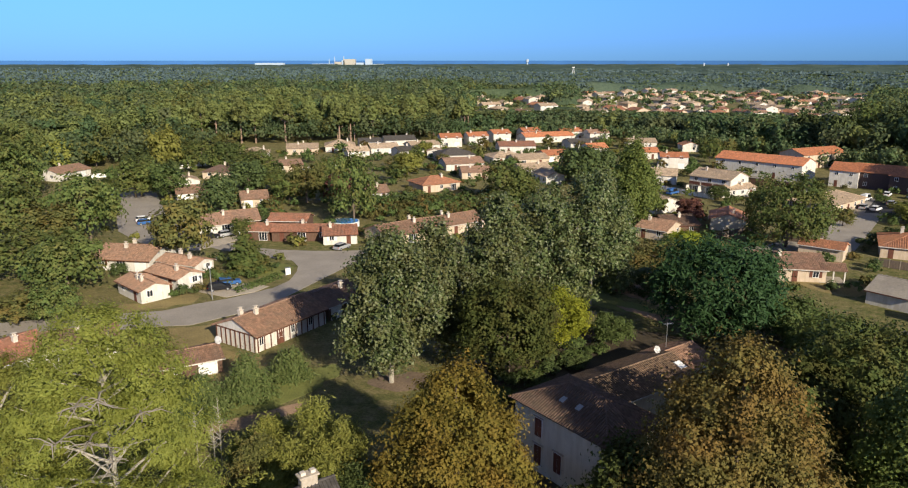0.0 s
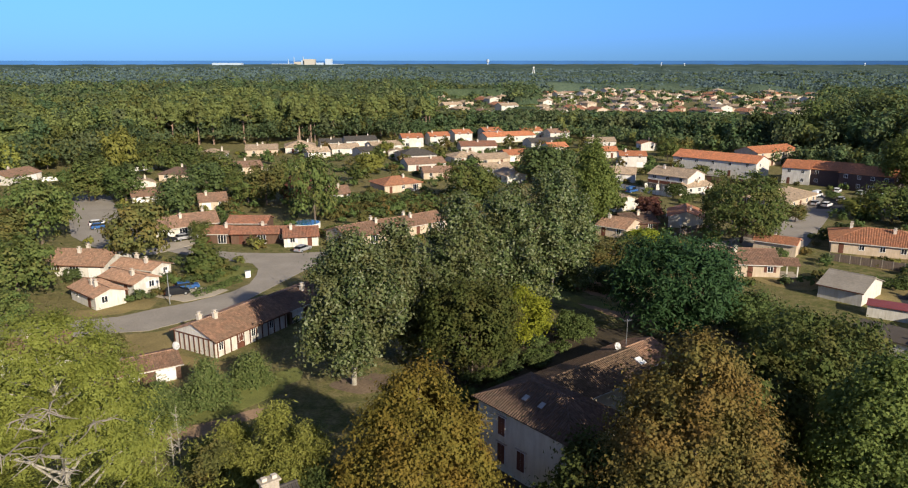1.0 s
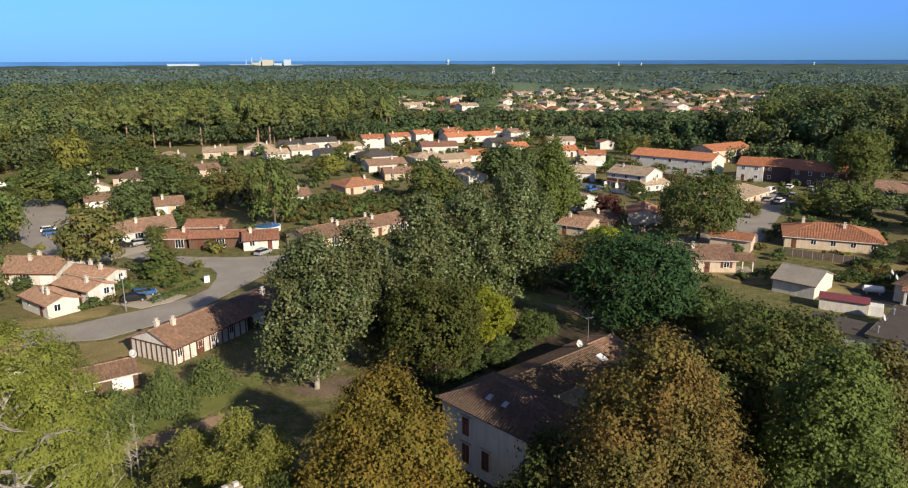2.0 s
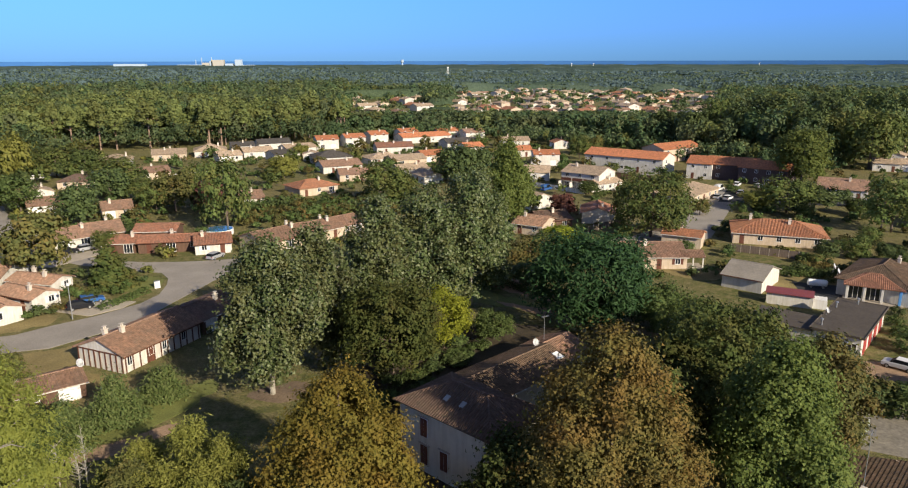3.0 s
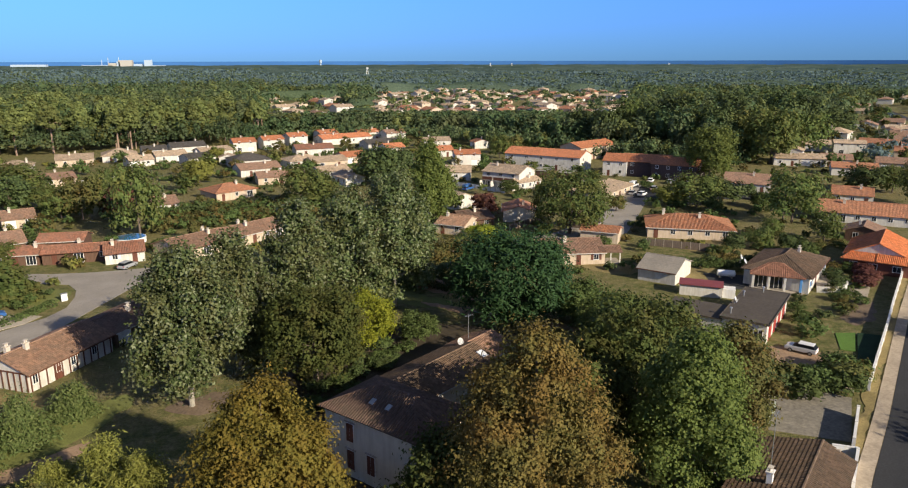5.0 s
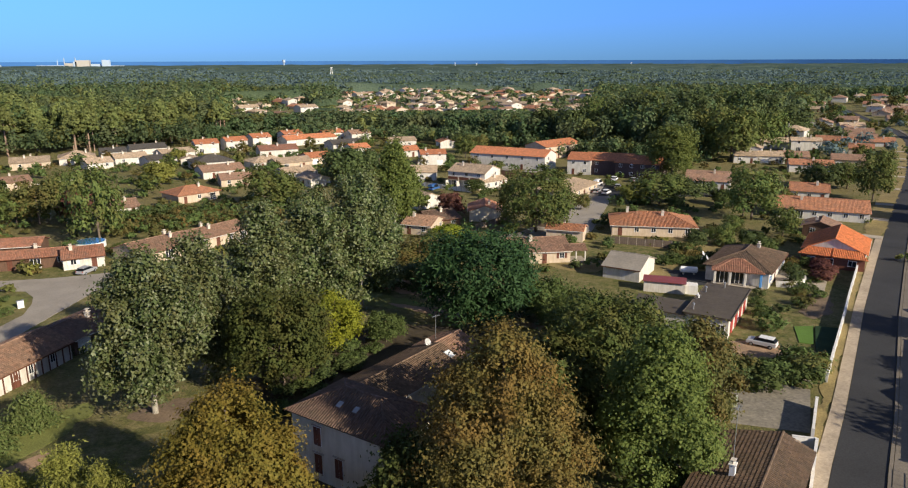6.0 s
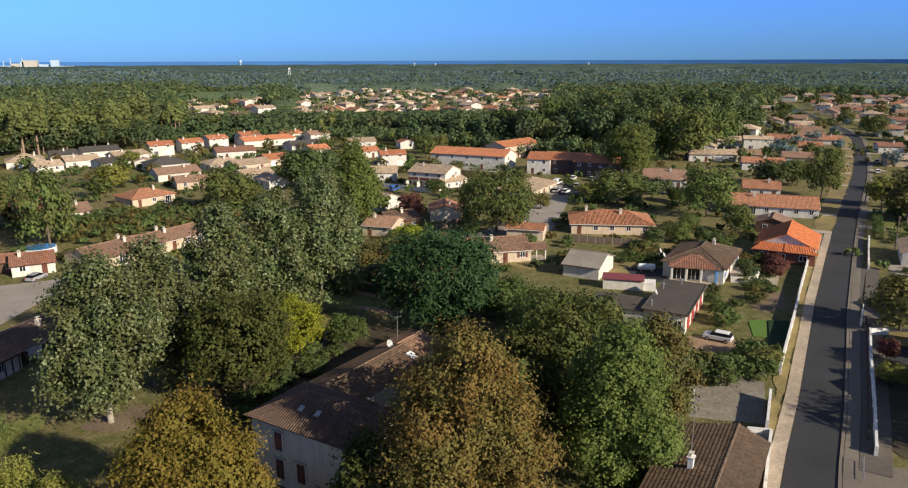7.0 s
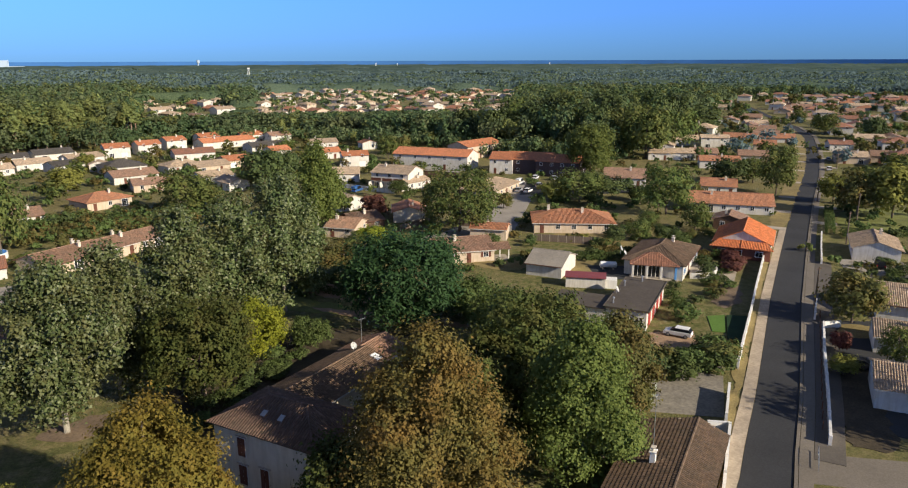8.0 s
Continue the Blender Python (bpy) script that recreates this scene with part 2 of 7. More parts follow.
LEAF = {
    "oak": leaf_material("leaves_oak", [(0.074, 0.108, 0.032), (0.111, 0.149, 0.043), (0.161, 0.200, 0.059)], [(0.192, 0.139, 0.043), (0.251, 0.179, 0.059)], 0.35),
    "green": leaf_material("leaves_green", [(0.065, 0.093, 0.029), (0.092, 0.129, 0.039), (0.129, 0.164, 0.055)]),
    "dark": leaf_material("leaves_dark", [(0.046, 0.066, 0.024), (0.069, 0.092, 0.032), (0.101, 0.126, 0.043)], gloss=0.6, lucid=0.1),
    "olive": leaf_material("leaves_olive", [(0.086, 0.096, 0.032), (0.125, 0.129, 0.041), (0.163, 0.163, 0.057)], [(0.181, 0.120, 0.039), (0.232, 0.150, 0.046)], 0.7),
    "rust": leaf_material("leaves_rust", [(0.125, 0.112, 0.023), (0.165, 0.139, 0.026), (0.212, 0.171, 0.036)], [(0.208, 0.136, 0.027), (0.276, 0.171, 0.036), (0.159, 0.101, 0.025)], 0.7, 0.22, start=0.44),
    "chestnut": leaf_material("leaves_chestnut", [(0.114, 0.108, 0.031), (0.158, 0.142, 0.040), (0.212, 0.183, 0.054)], [(0.212, 0.134, 0.040), (0.278, 0.171, 0.047)], 0.75, 0.22, start=0.42),
    "yew": leaf_material("needles_yew", [(0.022, 0.048, 0.017), (0.032, 0.065, 0.023), (0.047, 0.085, 0.030)], gloss=0.6, lucid=0.15),
    "poplar": leaf_material("leaves_poplar", [(0.049, 0.072, 0.025), (0.079, 0.106, 0.036), (0.113, 0.141, 0.053), (0.235, 0.253, 0.144)], [(0.157, 0.119, 0.043), (0.119, 0.119, 0.043)], 0.5, 0.35, gloss=0.6, lucid=0.15),
    "yellow": leaf_material("leaves_yellow", [(0.175, 0.208, 0.022), (0.245, 0.268, 0.029), (0.305, 0.326, 0.039)], [(0.094, 0.141, 0.022), (0.140, 0.179, 0.034)], 0.5),
    "pine": leaf_material("needles_pine", [(0.213, 0.245, 0.049), (0.261, 0.286, 0.062), (0.327, 0.343, 0.082)], [(0.277, 0.270, 0.066), (0.196, 0.220, 0.045)], 0.4, lucid=0.45),
    "lime": leaf_material("leaves_lime", [(0.162, 0.172, 0.038), (0.209, 0.219, 0.050), (0.275, 0.270, 0.072)]),
    "blue": leaf_material("needles_blue", [(0.068, 0.098, 0.030), (0.103, 0.130, 0.040), (0.149, 0.169, 0.061)], gloss=0.6, lucid=0.1),
    "plum": leaf_material("leaves_plum", [(0.091, 0.039, 0.033), (0.143, 0.058, 0.047), (0.195, 0.091, 0.065)]),
    # blue of distance haze is mixed into the forest and far wood tones
    "forest": leaf_material("leaves_forest", [(0.073, 0.104, 0.048), (0.092, 0.127, 0.056), (0.119, 0.156, 0.069)], [(0.135, 0.153, 0.068), (0.161, 0.176, 0.082)], 0.7, 0.05, lucid=0.25),
    "farwood_hazed": leaf_material("leaves_farwood_hazed", [(0.104, 0.157, 0.156), (0.122, 0.177, 0.173), (0.143, 0.203, 0.193)], [(0.150, 0.198, 0.193), (0.110, 0.164, 0.163)], 0.7, 0.02, lucid=0.25),
    "darkwood": leaf_material("leaves_darkwood", [(0.062, 0.098, 0.042), (0.078, 0.117, 0.051), (0.105, 0.149, 0.061)], lucid=0.25),
    "warmwood": leaf_material("leaves_warmwood", [(0.103, 0.113, 0.034), (0.126, 0.134, 0.041), (0.148, 0.148, 0.045)], lucid=0.25),
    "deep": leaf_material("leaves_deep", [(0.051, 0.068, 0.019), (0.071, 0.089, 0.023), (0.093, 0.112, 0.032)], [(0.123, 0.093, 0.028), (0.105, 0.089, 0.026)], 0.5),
    "pinewood": leaf_material("needles_pinewood", [(0.129, 0.154, 0.051), (0.169, 0.194, 0.062), (0.214, 0.238, 0.078)], [(0.093, 0.124, 0.045), (0.121, 0.154, 0.052)], 0.6, 0.08, lucid=0.25),
    "bright": leaf_material("leaves_bright", [(0.104, 0.135, 0.034), (0.135, 0.168, 0.044), (0.180, 0.205, 0.057)], lucid=0.35),
    "solid": leaf_material("leaves_solid", [(0.059, 0.086, 0.025), (0.085, 0.113, 0.033), (0.117, 0.144, 0.043)], [(0.149, 0.120, 0.038), (0.178, 0.134, 0.040)], 0.5),
}


def ground_material():
    k = Mat("ground_grass")
    co = k.coords()
    grass = k.ramp(k.noise(0.6, 8, 0.7, co), [(0.32, (0.075, 0.09, 0.028)), (0.46, (0.145, 0.15, 0.05)), (0.56, (0.21, 0.185, 0.08)), (0.72, (0.31, 0.255, 0.135))])
    dry = k.ramp(k.noise(0.03, 5, 0.6, co), [(0.42, (0, 0, 0)), (0.62, (1, 1, 1))])
    col = k.mix(k.math("MULTIPLY", dry, 0.55), grass, (0.24, 0.19, 0.09))
    speck = k.ramp(k.noise(2.6, 6, 0.75, co), [(0.35, (0.58, 0.58, 0.55)), (0.62, (1.15, 1.15, 1.1))])
    col = k.mix(1.0, col, speck, "MULTIPLY")
    k.bump(k.noise(5, 5, 0.7, co), 0.7, 0.25)
    return k.finish(col, 0.95, 0, 0.2)


GROUND = ground_material()

# ---- building helpers ----
def part(name, bm, material, parent=None, label=""):
    """Link a bmesh as one mesh object under a thing or a part."""
    me = bpy.data.meshes.new(name)
    bm.to_mesh(me)
    bm.free()
    me.materials.append(material)
    ob = new(name, me)
    ob.parent = parent
    if label:
        ob["label"] = label
    return ob


def share(name, me, parent, m):
    ob = new(name, me)
    ob.parent = parent
    ob.matrix_basis = m
    return ob


def thing(name, m, label, category, group="", kind=""):
    ob = new(name)
    ob.matrix_basis = m
    return tagged(ob, label, category, group, kind)


def add_box(bm, c, s, m=None, bevel=0.0):
    mm = (m or Matrix()) @ Matrix.Translation(c) @ Matrix.Diagonal((*s, 1))
    r = bmesh.ops.create_cube(bm, size=1.0, matrix=mm)
    if bevel:
        edges = list({e for v in r["verts"] for e in v.link_edges})
        bmesh.ops.bevel(bm, geom=edges, offset=bevel, segments=1, affect="EDGES")
    return r


def box_bm(c, s, bevel=0.0):
    bm = bmesh.new()
    add_box(bm, c, s, None, bevel)
    return bm


def add_tube(bm, pts, radii, sides=8, cap=True):
    """A tapered tube along pts."""
    rings = []
    for i, p in enumerate(pts):
        p = Vector(p)
        d = Vector(pts[min(i + 1, len(pts) - 1)]) - Vector(pts[max(i - 1, 0)])
        q = d.to_track_quat("Z", "Y")
        rings.append([bm.verts.new(p + q @ Vector((math.cos(a) * radii[i], math.sin(a) * radii[i], 0)))
                      for a in (2 * math.pi * j / sides for j in range(sides))])
    for a, b in zip(rings, rings[1:]):
        for j in range(sides):
            bm.faces.new((a[j], a[(j + 1) % sides], b[(j + 1) % sides], b[j]))
    if cap:
        bm.faces.new(rings[-1])
        bm.faces.new(rings[0][::-1])


def add_prism(bm, poly, z0, z1):
    """A flat polygon (x, y) raised from z0 to z1."""
    lo = [bm.verts.new((x, y, z0)) for x, y in poly]
    hi = [bm.verts.new((x, y, z1)) for x, y in poly]
    n = len(poly)
    bm.faces.new(hi)
    bm.faces.new(lo[::-1])
    for i in range(n):
        bm.faces.new((lo[i], lo[(i + 1) % n], hi[(i + 1) % n], hi[i]))
    bmesh.ops.recalc_face_normals(bm, faces=bm.faces[:])


def ragged(poly, step=0.7, deep=0.9):
    """The same outline with rounded corners and an uneven edge, as grass and earth have."""
    pts = [Vector(p) for p in poly]
    for i in range(2):
        pts = [q for a, b in zip(pts, pts[1:] + pts[:1]) for q in (a.lerp(b, 0.22), a.lerp(b, 0.78))]
    out = []
    for a, b in zip(pts, pts[1:] + pts[:1]):
        n = max(1, int((b - a).length / step))
        for i in range(n):
            p = a.lerp(b, i / n)
            w = Vector((noise.noise((p.x * 0.45, p.y * 0.45, 1)) + 0.6 * noise.noise((p.x * 1.3, p.y * 1.3, 4)), noise.noise((p.x * 0.45, p.y * 0.45, 9)) + 0.6 * noise.noise((p.x * 1.3, p.y * 1.3, 7))))
            out.append(tuple(p + w * deep))
    return out


def sheet(name, poly, z, material, label, category="ground", thick=0.3):
    """A patch of paving or lawn, set into the ground."""
    if material in (LAWN, DRY_LAWN, DIRT, PATH_DIRT, SHADE_LITTER):
        poly = ragged(poly)
    bm = bmesh.new()
    add_prism(bm, poly, z - thick, z)
    ob = part(name, bm, material)
    return tagged(ob, label, category, kind="structure")


def strip(pts, left, right):
    """The outline of a band along pts, from left to right of it (metres, to the right positive)."""
    a, b = [], []
    for i, p in enumerate(pts):
        d = Vector(pts[min(i + 1, len(pts) - 1)]) - Vector(pts[max(i - 1, 0)])
        n = Vector((d.y, -d.x)).normalized()
        a.append(tuple(Vector(p) + n * left))
        b.append(tuple(Vector(p) + n * right))
    return a + b[::-1]


def mesh_from_arrays(name, co, tris, material):
    me = bpy.data.meshes.new(name)
    n, f = len(co), len(tris)
    me.vertices.add(n)
    me.vertices.foreach_set("co", co.astype(np.float32).ravel())
    me.loops.add(f * 3)
    me.loops.foreach_set("vertex_index", tris.astype(np.int32).ravel())
    me.polygons.add(f)
    me.polygons.foreach_set("loop_start", np.arange(0, f * 3, 3, dtype=np.int32))
    me.update(calc_edges=True)
    me.validate()
    me.materials.append(material)
    return me


def leaves(name, P, Nn, S, material, rng, narrow=0.6, tri=False):
    """Many folded leaves at P, facing Nn, of sizes S, as one mesh; tri: plain three-cornered ones, for what is far off."""
    n = len(P)
    Nn = Nn / np.maximum(np.linalg.norm(Nn, axis=1, keepdims=True), 1e-6)
    R = rng.normal(size=(n, 3))
    T = np.cross(Nn, R)
    T /= np.maximum(np.linalg.norm(T, axis=1, keepdims=True), 1e-6)
    B = np.cross(Nn, T)
    s = S[:, None]
    if tri:
        co = np.empty((n, 3, 3))
        co[:, 0] = P + T * s * 0.62
        co[:, 1] = P - T * s * 0.38 + B * s * narrow * 0.6
        co[:, 2] = P - T * s * 0.38 - B * s * narrow * 0.6
        return mesh_from_arrays(name, co.reshape(-1, 3), np.arange(n * 3).reshape(-1, 3), material)
    co = np.empty((n, 4, 3))
    co[:, 0] = P - T * s * 0.55
    co[:, 1] = P + B * s * narrow * 0.5 + Nn * s * 0.12
    co[:, 2] = P + T * s * 0.55 - Nn * s * 0.1
    co[:, 3] = P - B * s * narrow * 0.5 + Nn * s * 0.12
    base = np.arange(n)[:, None] * 4
    tris = np.concatenate([base + np.array([0, 1, 2]), base + np.array([0, 2, 3])], axis=1).reshape(-1, 3)
    return mesh_from_arrays(name, co.reshape(-1, 3), tris, material)


def directions(n, rng, low=-0.6):
    z = rng.uniform(low, 1, n)
    a = rng.uniform(0, 2 * np.pi, n)
    r = np.sqrt(1 - z * z)
    return np.stack([r * np.cos(a), r * np.sin(a), z], axis=1)


def crown_cloud(lobes, clumps, per, spread, size, rng, low=-0.6, up=0.35, jitter=0.14):
    """Leaf places, facings and sizes, in clumps over the skins of the lobes (x, y, z, rx, ry, rz)."""
    L = np.array(lobes, float)
    area = (L[:, 3] * L[:, 4] + L[:, 3] * L[:, 5] + L[:, 4] * L[:, 5])
    pick = rng.choice(len(L), clumps, p=area / area.sum())
    D = directions(clumps, rng, low)
    C = L[pick, :3] + D * L[pick, 3:] * rng.uniform(0.72, 1.06, (clumps, 1))
    keep = np.ones(clumps, bool)
    for i, l in enumerate(L):
        q = (((C - l[:3]) / l[3:]) ** 2).sum(1)
        keep &= (q > 0.5) | (pick == i)
    if clumps > 300:
        wave = 5.0 / max(1.5, float(L[:, 3].max()))
        ph = rng.uniform(0, 6.28, 3)
        hole = np.sin(C[:, 0] * wave + ph[0]) + np.sin(C[:, 1] * wave * 1.13 + ph[1]) + np.sin(C[:, 2] * wave * 0.9 + ph[2])
        keep &= hole > -1.5
    C, D = C[keep], D[keep]
    m = len(C)
    dim = np.repeat(rng.uniform(0.5, 1.4, (m, 1)), per, 0)
    out = np.repeat(D, per, 0)
    off = rng.normal(size=(m * per, 3)) * np.array([1.0, 1.0, 0.72]) + out * rng.normal(size=(m * per, 1)) * 0.7
    P = np.repeat(C, per, 0) + off * dim * spread * 0.85
    Nn = out * 0.8 + off * 0.22 + rng.normal(size=(m * per, 3)) * jitter * 1.4 + np.array([0, 0, up])
    S = size * rng.uniform(0.65, 1.35, m * per)
    return P, Nn, S


def grow(m, label, category, lobes, limbs, trunk_r, leaf, bark, rng, clumps, per, spread, size, low=-0.6, up=0.35, narrow=0.6, group="", jitter=0.13, tri=False):
    """A tree: tapered trunk with limbs towards the lobes, and a crown of single leaves."""
    ob = thing("tree", m, label, category, group)
    bm = bmesh.new()
    L = np.array(lobes, float)
    top = float((L[:, 2] + L[:, 5] * 0.5).max())
    mid = [L[:, 0].mean() * 0.5, L[:, 1].mean() * 0.5]
    add_tube(bm, [(0, 0, -0.4), (0, 0, 0.4), (mid[0] * 0.3, mid[1] * 0.3, top * 0.35), (mid[0], mid[1], top * 0.7), (mid[0], mid[1], top)],
             [trunk_r * 1.5, trunk_r, trunk_r * 0.8, trunk_r * 0.45, trunk_r * 0.1], 8)
    for i in range(min(limbs, len(L))):
        l = L[i]
        z0 = max(0.25 * top, min(l[2] - 0.35 * math.hypot(l[0], l[1]) - 0.5, 0.8 * top))
        f = z0 / top
        a = Vector((mid[0] * f, mid[1] * f, z0))
        b = Vector(l[:3])
        e = b + (b - a) * 0.25 + Vector((0, 0, l[5] * 0.4))
        add_tube(bm, [a, a.lerp(b, 0.5) + Vector((0, 0, 0.2)), b, e], [trunk_r * 0.4, trunk_r * 0.28, trunk_r * 0.16, trunk_r * 0.04], 5, False)
    part("trunk", bm, bark, ob)
    P, Nn, S = crown_cloud(lobes, clumps, per, spread, size, rng, low, up, jitter)
    me = leaves("crown", P, Nn, S, leaf, rng, narrow, tri)
    c = new("crown", me)
    c.parent = ob
    return ob


def lobes_broad(H, R, base, rng, n=14, fill=0.42):
    """A round, uneven crown from base to H, of radius R."""
    out, cz, hz = [], (H + base) / 2, (H - base) / 2
    out.append((0, 0, cz, R * 0.62, R * 0.62, hz * 0.68))
    for i in range(n):
        z = -0.75 + 1.55 * (i + 0.5) / n
        a = i * 2.39996 + rng.uniform(-0.4, 0.4)
        w = math.sqrt(max(0.05, 1 - (z * 0.85) ** 2))
        r = fill * rng.uniform(0.8, 1.2)
        d = R * w * (1 - r * 0.85)
        out.append((math.cos(a) * d, math.sin(a) * d, cz + z * hz * (1 - r * 0.6), R * r, R * r, min(R, hz) * r * rng.uniform(0.8, 1.05)))
    return out


def lobes_poplar(H, R, base, rng, n=16):
    """An upright crown of tapering boughs, widest below the middle."""
    out = [(0, 0, base + (H - base) * 0.45, R * 0.48, R * 0.48, (H - base) * 0.4)]
    for i in range(n):
        f = (i + 0.5) / n
        w = R * (0.55 + 0.45 * math.sin(math.pi * min(1, 0.25 + 0.6 * f))) * (1.0 if f < 0.55 else 1.0 - 1.25 * (f - 0.55))
        a = i * 2.39996 + rng.uniform(-0.5, 0.5)
        r = R * rng.uniform(0.16, 0.3) * (1.0 if f < 0.7 else 0.75)
        tall = r * rng.uniform(1.2, 2.1)
        z = min(base + (H - base) * (0.08 + 0.88 * f), H - tall * 0.9)
        d = max(0.0, w - r) * rng.uniform(0.75, 1.15)
        out.append((math.cos(a) * d, math.sin(a) * d, z, r, r, tall))
    return out


def lobes_pine(H, R, base, rng, n=18):
    """Flat plates of needles at the ends of the boughs."""
    out = []
    for i in range(n):
        f = (i + 0.5) / n
        z = base + (H - base) * (0.12 + 0.8 * f)
        w = R * math.sqrt(max(0.06, 1 - (f * 0.95) ** 2.2))
        a = i * 2.39996 + rng.uniform(-0.5, 0.5)
        r = R * rng.uniform(0.2, 0.34)
        d = max(0, w - r) * rng.uniform(0.75, 1.05)
        out.append((math.cos(a) * d, math.sin(a) * d, z, r, r, r * rng.uniform(0.42, 0.6)))
    return out


def lobes_cone(H, R, base, rng, n=12):
    out = []
    for i in range(n):
        f = i / (n - 1)
        z = base + (H - base) * f * 0.92
        w = R * (1 - f * 0.88)
        a = i * 2.39996
        out.append((math.cos(a) * w * 0.25, math.sin(a) * w * 0.25, z, w * 0.85, w * 0.85, (H - base) / n * 1.3))
    return out


# kind: shape, height and radius of the model tree, base of the crown, leaf, bark, words
KINDS = {
    "oak": (lobes_broad, 12, 5.2, 0.7, "oak", BARK, "leafy dark green oak tree with an uneven crown"),
    "green": (lobes_broad, 12, 4.6, 0.7, "green", BARK, "fresh green broadleaf tree with a full crown"),
    "dark": (lobes_broad, 10, 4.4, 1.0, "dark", BARK, "dense dark evergreen tree"),
    "olive": (lobes_broad, 11, 4.6, 0.7, "olive", BARK, "olive-green broadleaf tree, some leaves turning brown"),
    "lime": (lobes_broad, 9, 3.8, 1.2, "lime", BARK, "yellow-green broadleaf tree in full sun"),
    "yellow": (lobes_broad, 8, 3.4, 1.2, "yellow", BARK, "tree with bright yellow autumn leaves"),
    "plum": (lobes_broad, 6, 2.6, 1.0, "plum", BARK, "small tree with dark purple-red leaves"),
    "pine": (lobes_pine, 20, 4.4, 9.0, "pinewood", PINE_BARK, "tall maritime pine with a bare trunk"),
    "conifer": (lobes_cone, 12, 3.4, 0.8, "solid", PINE_BARK, "loose spreading grey-green garden conifer"),
    "bush": (lobes_broad, 3, 2.0, 0.1, "green", BARK, "rounded green garden shrub"),
    "darkbush": (lobes_broad, 3, 2.0, 0.1, "dark", BARK, "dense dark green shrub"),
    "olivebush": (lobes_broad, 3, 2.1, 0.1, "olive", BARK, "loose olive-green garden shrub"),
}
MODELS = {}


def plant(kind, x, y, H, R=0, z=0.0, group=""):
    """Set a tree or shrub of that kind, H high and R wide, on the ground: the first ones are grown, the others copies."""
    shape, h0, r0, base, leaf, bark, words = KINDS[kind]
    R = R or r0 * H / h0
    sx, sz = R / r0, H / h0
    rng = np.random.default_rng(int(abs(x * 37 + y * 91)) + 7)
    turn = Matrix.Translation((x, y, z)) @ Matrix.Rotation(rng.uniform(0, 6.28), 4, "Z")
    size = Matrix.Diagonal((sx, sx, sz, 1))
    made = MODELS.setdefault(kind, [])
    small = "bush" in kind
    if len(made) < (1 if kind in ("plum", "yellow", "lime") else 3):
        if small:
            P, Nn, S = crown_cloud(shape(h0, r0, base, rng), 130, 8, 0.3, 0.36, rng, -0.4)
            ob = new("shrub", leaves("shrub", P, Nn, S, LEAF[leaf], rng, 0.8, True))
            ob.matrix_basis = turn @ size
            tagged(ob, words, "shrub", group)
        else:
            ob = grow(turn @ size, words, "tree", shape(h0, r0, base, rng), 7, 0.2 * h0 / 10, LEAF[leaf], bark, rng, *((190, 9, 0.7, 0.8) if kind == "pine" else (520, 10, 0.62 * r0 / 4.5, 0.5)), narrow=0.9, group=group, tri=True)
        made.append((ob, Matrix.Diagonal((1 / sx, 1 / sx, 1 / sz, 1))))
        return ob
    ob, undo = made[int(rng.integers(len(made)))]
    return copy_thing(ob, turn @ size @ undo)


# ---- house helpers ----
MESHES = {}
FOOT = []


def cached(key, make, material):
    """One mesh for all alike pieces."""
    if key not in MESHES:
        bm = bmesh.new()
        make(bm)
        me = bpy.data.meshes.new(key[0])
        bm.to_mesh(me)
        bm.free()
        me.materials.append(material)
        MESHES[key] = me
    return MESHES[key]


